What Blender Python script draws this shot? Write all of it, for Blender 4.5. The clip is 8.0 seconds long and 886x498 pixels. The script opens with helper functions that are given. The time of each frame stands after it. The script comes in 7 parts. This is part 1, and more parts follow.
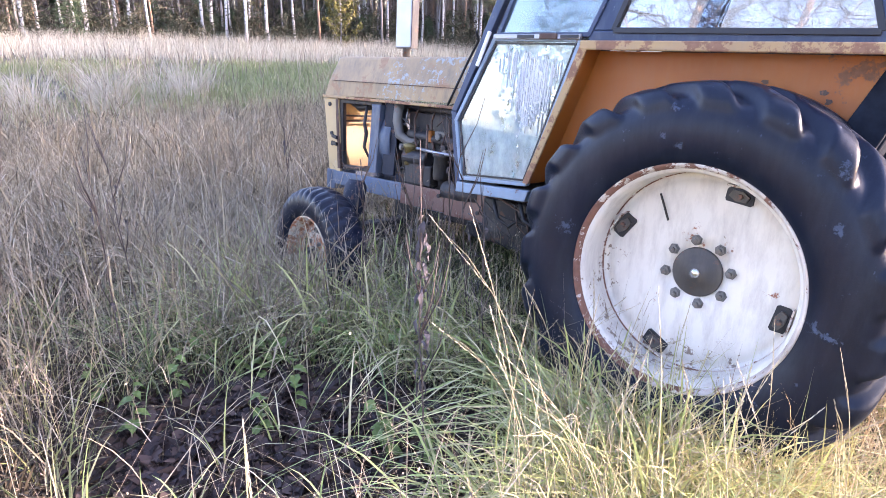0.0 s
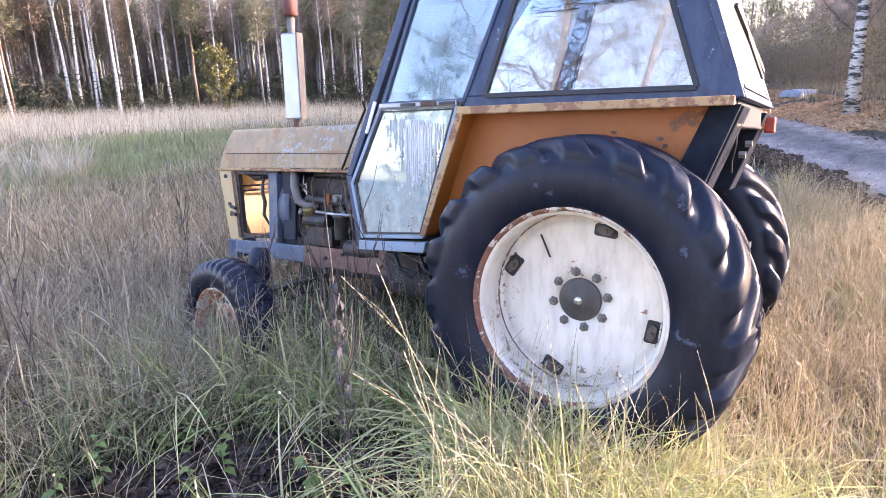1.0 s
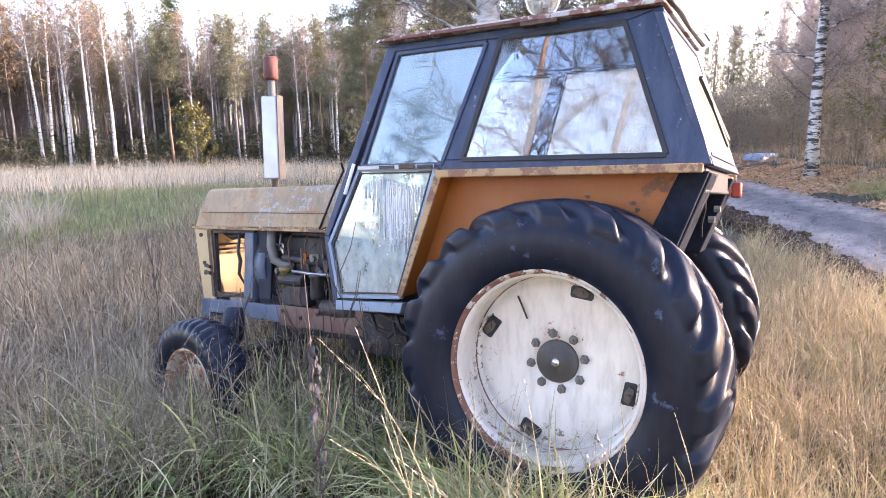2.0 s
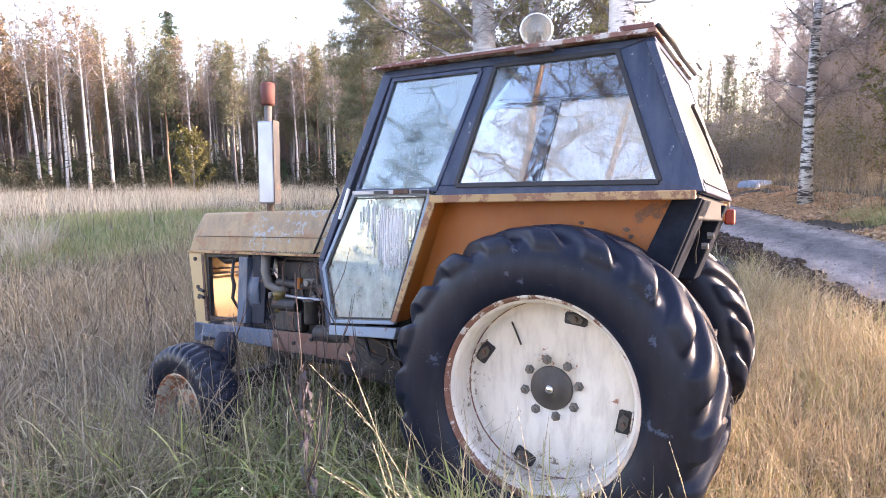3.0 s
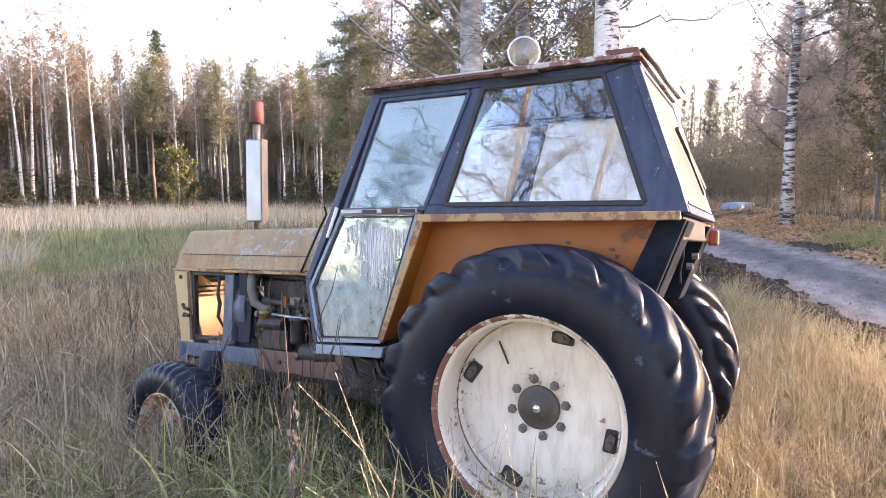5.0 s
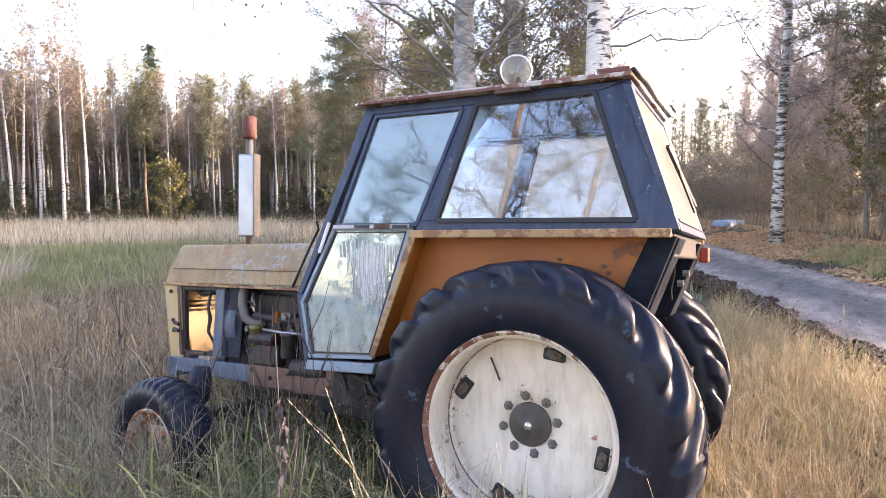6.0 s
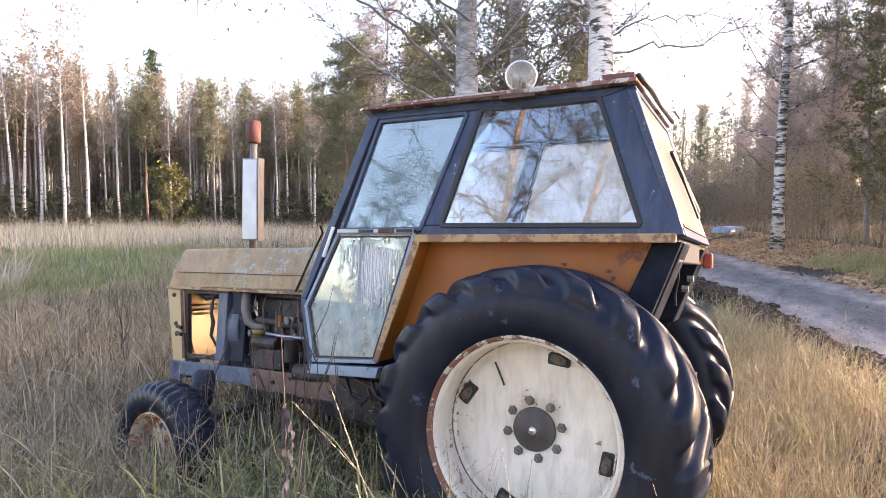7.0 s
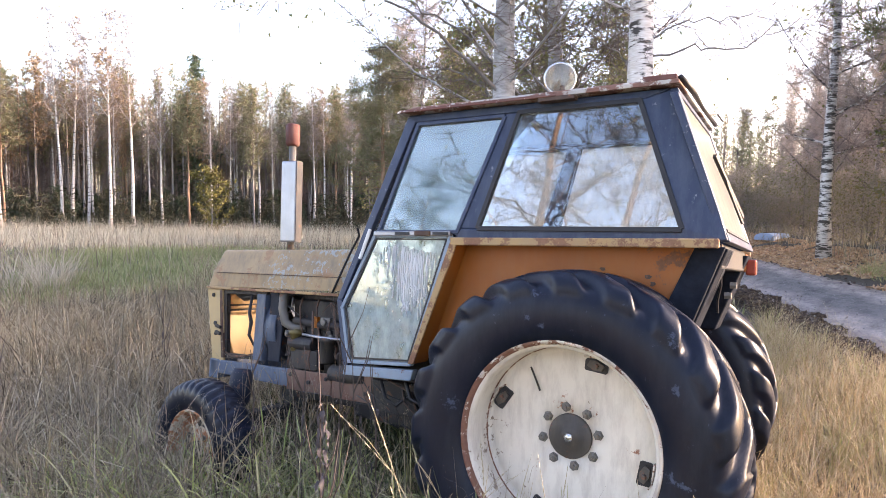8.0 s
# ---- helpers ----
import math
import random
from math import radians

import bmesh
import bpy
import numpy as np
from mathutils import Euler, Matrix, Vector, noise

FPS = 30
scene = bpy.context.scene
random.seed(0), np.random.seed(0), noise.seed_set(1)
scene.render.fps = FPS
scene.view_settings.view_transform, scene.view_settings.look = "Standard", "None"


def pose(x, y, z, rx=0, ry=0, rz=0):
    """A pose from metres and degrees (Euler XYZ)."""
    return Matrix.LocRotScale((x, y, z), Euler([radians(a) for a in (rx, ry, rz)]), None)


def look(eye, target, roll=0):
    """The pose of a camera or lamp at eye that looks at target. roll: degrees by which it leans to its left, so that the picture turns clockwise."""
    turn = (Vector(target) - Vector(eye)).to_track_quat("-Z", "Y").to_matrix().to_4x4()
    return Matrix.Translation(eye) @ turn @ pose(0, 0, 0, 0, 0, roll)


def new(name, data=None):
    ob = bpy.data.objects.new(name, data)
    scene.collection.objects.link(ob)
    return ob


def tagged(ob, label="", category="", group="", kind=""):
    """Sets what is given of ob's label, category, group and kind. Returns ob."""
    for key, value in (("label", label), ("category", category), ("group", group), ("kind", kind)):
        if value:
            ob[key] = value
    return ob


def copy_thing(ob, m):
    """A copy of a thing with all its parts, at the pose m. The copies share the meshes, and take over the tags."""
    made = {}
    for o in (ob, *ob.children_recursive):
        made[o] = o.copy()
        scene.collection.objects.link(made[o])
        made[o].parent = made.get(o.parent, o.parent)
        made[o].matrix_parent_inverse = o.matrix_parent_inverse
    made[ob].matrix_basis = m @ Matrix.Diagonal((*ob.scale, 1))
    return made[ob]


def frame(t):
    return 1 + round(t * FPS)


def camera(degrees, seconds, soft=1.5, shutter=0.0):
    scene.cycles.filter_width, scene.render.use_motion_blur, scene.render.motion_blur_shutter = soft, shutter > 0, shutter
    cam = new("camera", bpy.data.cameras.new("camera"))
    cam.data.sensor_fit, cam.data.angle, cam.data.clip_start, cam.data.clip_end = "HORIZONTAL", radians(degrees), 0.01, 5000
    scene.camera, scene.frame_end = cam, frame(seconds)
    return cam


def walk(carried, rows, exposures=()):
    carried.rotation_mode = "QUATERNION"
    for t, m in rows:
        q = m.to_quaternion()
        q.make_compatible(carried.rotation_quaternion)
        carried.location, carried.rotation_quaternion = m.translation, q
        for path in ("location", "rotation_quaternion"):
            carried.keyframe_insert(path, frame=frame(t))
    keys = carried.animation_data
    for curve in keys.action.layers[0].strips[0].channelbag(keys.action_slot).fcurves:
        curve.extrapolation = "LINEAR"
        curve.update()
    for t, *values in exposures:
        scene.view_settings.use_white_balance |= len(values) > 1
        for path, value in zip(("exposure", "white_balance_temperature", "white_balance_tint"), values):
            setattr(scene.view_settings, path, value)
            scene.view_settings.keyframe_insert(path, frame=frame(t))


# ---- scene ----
cam = camera(68.9, 8.0, soft=0.75)
PATH = [
    (0, (0.8650, -2.4359, 1.7219), (-0.9861, -0.2974, 0.7219), 1.58),
    (0.5, (0.9969, -2.5741, 1.7530), (-0.6767, -0.2505, 0.8586), -0.59),
    (1, (0.9997, -2.6467, 1.8181), (-0.5223, -0.1829, 1.0350), -1.89),
    (1.5, (0.9890, -2.6664, 1.8414), (-0.4622, -0.1216, 1.1948), -1.45),
    (3, (0.9989, -2.6559, 1.8441), (-0.4350, -0.0535, 1.4299), -0.78),
    (3.5, (1.0008, -2.6517, 1.8380), (-0.4097, -0.0334, 1.4444), -0.76),
    (4, (0.9989, -2.6629, 1.8350), (-0.3946, -0.0327, 1.4605), -0.58),
    (4.5, (0.9975, -2.6700, 1.8394), (-0.3920, -0.0353, 1.4816), -0.49),
    (6, (1.0005, -2.6733, 1.8445), (-0.3530, -0.0079, 1.5922), 0.06),
    (6.5, (0.9982, -2.6761, 1.8430), (-0.3445, -0.0042, 1.6027), 0.14),
    (7, (0.9809, -2.6896, 1.8408), (-0.3730, -0.0221, 1.6131), 0.30),
    (7.5, (0.9673, -2.6982, 1.8388), (-0.4633, -0.0701, 1.6239), 0.56),
    (8, (0.9692, -2.6831, 1.8329), (-0.5277, -0.0917, 1.6236), 0.70),
]
EXPOSURE = [(0.0, 3.52, 6450, 34), (1.0, 3.42, 6600, 33), (3.0, 3.27, 7150, 32), (8.0, 2.99, 7550, 28)]
walk(cam, [(t, look(eye, target, roll)) for t, eye, target, roll in PATH], EXPOSURE)

# ---- world and sun ----
SUN_AZ, SUN_EL = radians(38), radians(18)      # azimuth from +x towards +y
SUN_DIR = Vector((math.cos(SUN_AZ) * math.cos(SUN_EL), math.sin(SUN_AZ) * math.cos(SUN_EL), math.sin(SUN_EL)))
world = bpy.data.worlds.new("sky")
scene.world = world
world.use_nodes = True
wn = world.node_tree
sky = wn.nodes.new("ShaderNodeTexSky")
sky.sky_type = "NISHITA"
sky.sun_disc = False
sky.sun_elevation = SUN_EL
sky.sun_rotation = math.pi / 2 - SUN_AZ
sky.air_density, sky.dust_density, sky.ozone_density = 1.0, 1.5, 1.5
wn.links.new(sky.outputs[0], wn.nodes["Background"].inputs[0])
wn.nodes["Background"].inputs[1].default_value = 0.15
lamp = bpy.data.lights.new("sun", "SUN")
lamp.energy, lamp.angle, lamp.color = 1.95, radians(0.6), (1.0, 0.89, 0.74)
sun = new("sun", lamp)
sun.matrix_world = look(SUN_DIR * 60, (0, 0, 0))

# ---- materials ----
def ramp_node(nt, stops):
    n = nt.nodes.new("ShaderNodeValToRGB")
    while len(n.color_ramp.elements) < len(stops):
        n.color_ramp.elements.new(0.5)
    for e, (p, c) in zip(n.color_ramp.elements, stops):
        e.position, e.color = p, (*c, 1)
    return n


def mat_base(name):
    m = bpy.data.materials.new(name)
    m.use_nodes = True
    return m, m.node_tree, m.node_tree.nodes["Principled BSDF"]


def noise_node(nt, scale, detail=5.0, rough=0.6, coord="Object", stretch=None):
    tc = nt.nodes.new("ShaderNodeTexCoord")
    n = nt.nodes.new("ShaderNodeTexNoise")
    n.inputs["Scale"].default_value, n.inputs["Detail"].default_value, n.inputs["Roughness"].default_value = scale, detail, rough
    out = tc.outputs[coord]
    if stretch:
        mp = nt.nodes.new("ShaderNodeMapping")
        mp.inputs["Scale"].default_value = stretch
        nt.links.new(out, mp.inputs[0])
        out = mp.outputs[0]
    nt.links.new(out, n.inputs["Vector"])
    return n


def mix_node(nt, fac, a, b):
    n = nt.nodes.new("ShaderNodeMix")
    n.data_type = "RGBA"
    for sock, val in ((n.inputs[0], fac), (n.inputs[6], a), (n.inputs[7], b)):
        if isinstance(val, (tuple, float, int)):
            sock.default_value = (*val, 1) if isinstance(val, tuple) else val
        else:
            nt.links.new(val, sock)
    return n.outputs[2]


def bump_link(nt, bsdf, height, strength, dist):
    b = nt.nodes.new("ShaderNodeBump")
    b.inputs["Strength"].default_value, b.inputs["Distance"].default_value = strength, dist
    nt.links.new(height, b.inputs["Height"])
    nt.links.new(b.outputs[0], bsdf.inputs["Normal"])


def painted(name, col, col2, rust=(0.16, 0.06, 0.03), amount=0.35, rough=0.45, metal=0.0, rust_scale=6.0, dirt=(0.2, 0.17, 0.13), dirt_amt=0.3, spec=0.4, bias=0.0, lichen=0.0, lichen_col=(0.24, 0.26, 0.25)):
    """Old paint: two shades, blotches of rust with ragged edges, dirt and fine scratches."""
    m, nt, b = mat_base(name)
    n1 = noise_node(nt, 2.3, 6)
    r1 = ramp_node(nt, [(0.3, (0, 0, 0)), (0.7, (1, 1, 1))])
    nt.links.new(n1.outputs[0], r1.inputs[0])
    base = mix_node(nt, r1.outputs[0], col, col2)
    n3 = noise_node(nt, 14, 8, 0.7, stretch=(1, 1, 0.25))
    r3 = ramp_node(nt, [(0.45, (0, 0, 0)), (0.75, (dirt_amt,) * 3)])
    nt.links.new(n3.outputs[0], r3.inputs[0])
    base = mix_node(nt, r3.outputs[0], base, dirt)
    n2 = noise_node(nt, rust_scale, 9, 0.72)
    lo = 0.72 - 0.3 * amount
    r2 = ramp_node(nt, [(lo, (0, 0, 0)), (lo + 0.035, (1, 1, 1))])
    worn = n2.outputs[0]
    if bias:
        tc = nt.nodes.new("ShaderNodeTexCoord")
        sp = nt.nodes.new("ShaderNodeSeparateXYZ")
        nt.links.new(tc.outputs["Object"], sp.inputs[0])
        ma = nt.nodes.new("ShaderNodeMath")
        ma.operation = "MULTIPLY_ADD"
        ma.inputs[1].default_value = -bias
        nt.links.new(sp.outputs[0], ma.inputs[0])
        nt.links.new(worn, ma.inputs[2])
        worn = ma.outputs[0]
    nt.links.new(worn, r2.inputs[0])
    n4 = noise_node(nt, 40, 4)
    rustc = mix_node(nt, n4.outputs[0], rust, tuple(min(1, c * 1.9 + 0.02) for c in rust))
    col_out = mix_node(nt, r2.outputs[0], base, rustc)
    if lichen:
        n5 = noise_node(nt, 26, 6, 0.7)
        n6 = noise_node(nt, 1.7, 3)
        mu = nt.nodes.new("ShaderNodeMath")
        mu.operation = "MULTIPLY"
        nt.links.new(n5.outputs[0], mu.inputs[0])
        nt.links.new(n6.outputs[0], mu.inputs[1])
        r5 = ramp_node(nt, [(0.36 - lichen, (0, 0, 0)), (0.39 - lichen, (0.9, 0.9, 0.9))])
        nt.links.new(mu.outputs[0], r5.inputs[0])
        col_out = mix_node(nt, r5.outputs[0], col_out, lichen_col)
    nt.links.new(col_out, b.inputs["Base Color"])
    rr = nt.nodes.new("ShaderNodeMapRange")
    rr.inputs[3].default_value, rr.inputs[4].default_value = rough, 0.9
    nt.links.new(r2.outputs[0], rr.inputs[0])
    nt.links.new(rr.outputs[0], b.inputs["Roughness"])
    b.inputs["Metallic"].default_value = metal
    b.inputs["Specular IOR Level"].default_value = spec
    bump_link(nt, b, n2.outputs[0], 0.25, 0.006)
    return m


def plain(name, col, rough=0.6, metal=0.0, vary=0.25, scale=8.0, bump=0.2, dist=0.004, spec=0.4, coord="Object", stretch=None):
    m, nt, b = mat_base(name)
    n = noise_node(nt, scale, 7, 0.65, coord, stretch)
    c1 = tuple(c * (1 - vary) for c in col)
    c2 = tuple(min(1, c * (1 + vary)) for c in col)
    r = ramp_node(nt, [(0.3, c1), (0.7, c2)])
    nt.links.new(n.outputs[0], r.inputs[0])
    nt.links.new(r.outputs[0], b.inputs["Base Color"])
    b.inputs["Roughness"].default_value, b.inputs["Metallic"].default_value, b.inputs["Specular IOR Level"].default_value = rough, metal, spec
    if bump:
        n2 = noise_node(nt, scale * 4, 5, 0.6, coord, stretch)
        bump_link(nt, b, n2.outputs[0], bump, dist)
    return m


def leafy(name, cols, rough=0.55, trans=0.2):
    """Blades and leaves: a colour for each blade, with light coming through."""
    m, nt, b = mat_base(name)
    g = nt.nodes.new("ShaderNodeNewGeometry")
    k = len(cols)
    r = ramp_node(nt, [(i / max(1, k - 1), c) for i, c in enumerate(cols)])
    nt.links.new(g.outputs["Random Per Island"], r.inputs[0])
    nt.links.new(r.outputs[0], b.inputs["Base Color"])
    b.inputs["Roughness"].default_value = rough
    b.inputs["Specular IOR Level"].default_value = 0.25
    t = nt.nodes.new("ShaderNodeBsdfTranslucent")
    nt.links.new(r.outputs[0], t.inputs[0])
    mx = nt.nodes.new("ShaderNodeMixShader")
    mx.inputs[0].default_value = trans
    nt.links.new(b.outputs[0], mx.inputs[1])
    nt.links.new(t.outputs[0], mx.inputs[2])
    nt.links.new(mx.outputs[0], nt.nodes["Material Output"].inputs[0])
    return m


def dirty_glass(name, tint, dust, dust_amt, ior=1.75, low=0.7, high=1.4):
    """A pane with a film of dust; clean parts let one see through and mirror the sky."""
    m, nt, b = mat_base(name)
    nt.nodes.remove(b)
    tr = nt.nodes.new("ShaderNodeBsdfTransparent")
    tr.inputs[0].default_value = (*tint, 1)
    gl = nt.nodes.new("ShaderNodeBsdfGlossy")
    gl.inputs["Roughness"].default_value = 0.0015
    gl.inputs["Color"].default_value = (0.92, 0.98, 0.96, 1)
    fr = nt.nodes.new("ShaderNodeFresnel")
    fr.inputs[0].default_value = ior
    mx = nt.nodes.new("ShaderNodeMixShader")
    nt.links.new(fr.outputs[0], mx.inputs[0])
    nt.links.new(tr.outputs[0], mx.inputs[1])
    nt.links.new(gl.outputs[0], mx.inputs[2])
    df = nt.nodes.new("ShaderNodeBsdfDiffuse")
    df.inputs[0].default_value = (*dust, 1)
    tl = nt.nodes.new("ShaderNodeBsdfTranslucent")
    tl.inputs[0].default_value = (*dust, 1)
    md = nt.nodes.new("ShaderNodeMixShader")
    md.inputs[0].default_value = 0.5
    nt.links.new(df.outputs[0], md.inputs[1])
    nt.links.new(tl.outputs[0], md.inputs[2])
    n = noise_node(nt, 16, 9, 0.75, stretch=(1, 1, 0.5))
    r = ramp_node(nt, [(0.25, (dust_amt * low,) * 3), (0.75, (min(1, dust_amt * high),) * 3)])
    nt.links.new(n.outputs[0], r.inputs[0])
    fac = r.outputs[0]
    m2 = nt.nodes.new("ShaderNodeMixShader")
    nt.links.new(fac, m2.inputs[0])
    nt.links.new(mx.outputs[0], m2.inputs[1])
    nt.links.new(md.outputs[0], m2.inputs[2])
    nt.links.new(m2.outputs[0], nt.nodes["Material Output"].inputs[0])
    return m


M_RUBBER_DUSTY = painted("dusty rubber", (0.006, 0.009, 0.02), (0.004, 0.006, 0.012), (0.022, 0.031, 0.05), 0.33, 0.36, 0, 11.0, (0.014, 0.018, 0.027), 0.8, 0.19)
M_RIM = painted("white rim paint", (0.63, 0.59, 0.515), (0.53, 0.49, 0.43), (0.17, 0.07, 0.04), 0.26, 0.5, 0, 7.0, (0.33, 0.29, 0.25), 0.8, lichen=0.005, lichen_col=(0.14, 0.09, 0.065))
M_RIM_EDGE = painted("rusty rim edge", (0.6, 0.55, 0.48), (0.4, 0.33, 0.28), (0.1, 0.043, 0.027), 0.78, 0.6, 0, 15.0, (0.1, 0.05, 0.035), 0.7, bias=0.2)
M_RIM_FRONT = painted("rusty front rim paint", (0.5, 0.43, 0.34), (0.42, 0.32, 0.22), (0.22, 0.085, 0.04), 0.85, 0.7, 0, 9.0)
M_RUST = painted("rusted iron", (0.085, 0.045, 0.032), (0.055, 0.034, 0.028), (0.12, 0.056, 0.034), 0.5, 0.8, 0, 9.0)
M_RUSTPLATE = painted("red-brown rusty plate", (0.17, 0.095, 0.07), (0.12, 0.065, 0.05), (0.09, 0.04, 0.027), 0.5, 0.8, 0, 9.0)
M_DARK = painted("greasy dark iron", (0.024, 0.021, 0.022), (0.014, 0.014, 0.017), (0.07, 0.034, 0.022), 0.45, 0.6, 0.2, 8.0)
M_BLUE = painted("blue frame paint", (0.065, 0.10, 0.16), (0.045, 0.065, 0.10), (0.12, 0.05, 0.03), 0.4, 0.5, 0, 7.0, (0.2, 0.19, 0.18), 0.5)
M_NAVY = painted("chipped navy paint", (0.015, 0.02, 0.034), (0.01, 0.013, 0.022), (0.06, 0.035, 0.026), 0.42, 0.6, 0, 9.0, (0.06, 0.06, 0.065), 0.3, 0.2)
M_CAB = painted("blue-grey cab paint", (0.017, 0.031, 0.066), (0.026, 0.042, 0.08), (0.13, 0.14, 0.16), 0.3, 0.42, 0, 22.0, (0.11, 0.13, 0.16), 0.35, spec=0.3)
M_STRUT = plain("worn navy iron", (0.011, 0.014, 0.021), 0.75, 0, 0.45, 9, 0.4, 0.004, 0.06)
M_CABLIGHT = painted("pale blue door paint", (0.21, 0.28, 0.35), (0.14, 0.2, 0.27), (0.1, 0.06, 0.05), 0.34, 0.5, 0, 9.0)
M_SEAL = plain("black rubber seal", (0.012, 0.013, 0.016), 0.55, 0, 0.2, 12, 0.1)
M_ORANGE = painted("orange paint", (0.33, 0.102, 0.011), (0.24, 0.066, 0.009), (0.10, 0.045, 0.025), 0.28, 0.5, 0, 4.0, (0.25, 0.1, 0.04), 0.5)
M_LIP = painted("faded ochre lip", (0.35, 0.225, 0.1), (0.28, 0.17, 0.08), (0.13, 0.065, 0.037), 0.74, 0.6, 0, 11.0)
M_HOOD = painted("faded ochre hood paint", (0.32, 0.22, 0.115), (0.25, 0.17, 0.09), (0.17, 0.1, 0.055), 0.5, 0.6, 0, 7.0, (0.12, 0.095, 0.07), 0.85, lichen=0.04)
M_GRILLE = painted("sun-bleached yellow paint", (0.31, 0.205, 0.095), (0.26, 0.17, 0.075), (0.15, 0.07, 0.04), 0.35, 0.6, 0, 8.0)
M_YELLOW = painted("yellow paint", (0.40, 0.285, 0.14), (0.34, 0.235, 0.11), (0.17, 0.08, 0.04), 0.3, 0.5, 0, 8.0)
M_ZINC = painted("zinc sheet", (0.3, 0.31, 0.34), (0.2, 0.205, 0.225), (0.26, 0.12, 0.07), 0.25, 0.38, 0.75, 6.0)
M_ROOFRED = painted("peeling red roof edge", (0.15, 0.05, 0.04), (0.11, 0.045, 0.035), (0.5, 0.47, 0.43), 0.45, 0.75, 0, 14.0)
M_ROOF = painted("peeling white roof paint", (0.5, 0.48, 0.45), (0.33, 0.3, 0.27), (0.12, 0.06, 0.045), 0.8, 0.75, 0, 8.0)
M_RED = plain("red lamp plastic", (0.3, 0.04, 0.02), 0.3, 0, 0.2, 20, 0.1)
M_LENS = plain("milky lamp glass", (0.22, 0.23, 0.22), 0.08, 0, 0.08, 30, 0.25, 0.002, 0.8)
M_HUB = painted("dull grey-brown hub", (0.075, 0.068, 0.062), (0.05, 0.045, 0.042), (0.10, 0.05, 0.035), 0.5, 0.6, 0.2, 10.0)
M_BRASS = painted("dull brass", (0.16, 0.12, 0.04), (0.1, 0.075, 0.03), (0.06, 0.04, 0.03), 0.4, 0.5, 0.3, 12.0)
M_CHROME = plain("dull chrome", (0.55, 0.55, 0.55), 0.25, 0.9, 0.15, 12, 0.1)
M_GLASS = dirty_glass("dusty door glass", (0.62, 0.78, 0.82), (0.55, 0.7, 0.74), 0.1, 2.35)
M_GLASS2 = dirty_glass("bluish side glass", (0.80, 0.86, 0.92), (0.5, 0.55, 0.6), 0.025, 2.0)
M_GLASS3 = dirty_glass("milky rear glass", (0.55, 0.55, 0.52), (0.36, 0.36, 0.335), 0.62, 1.5, 0.85, 1.15)
M_GLASS4 = dirty_glass("milky sunlit glass", (0.68, 0.73, 0.77), (0.62, 0.64, 0.64), 0.6, 1.6, 0.5, 1.5)
M_GLASS5 = dirty_glass("chalky door glass", (0.66, 0.8, 0.84), (0.62, 0.75, 0.78), 0.34, 2.8, 0.35, 1.8)
M_LAMPGLASS = dirty_glass("lamp glass", (0.92, 0.93, 0.9), (0.6, 0.6, 0.57), 0.3, 1.5, 0.5, 1.4)
M_MIRROR = plain("dull reflector", (0.75, 0.74, 0.7), 0.16, 1.0, 0.15, 14, 0.1)
M_SPLASH = plain("dried white paint", (0.62, 0.64, 0.65), 0.6, 0, 0.05, 10, 0.1)
M_CLOTH = plain("dusty black plastic", (0.03, 0.03, 0.032), 0.7, 0, 0.3, 10, 0.2)


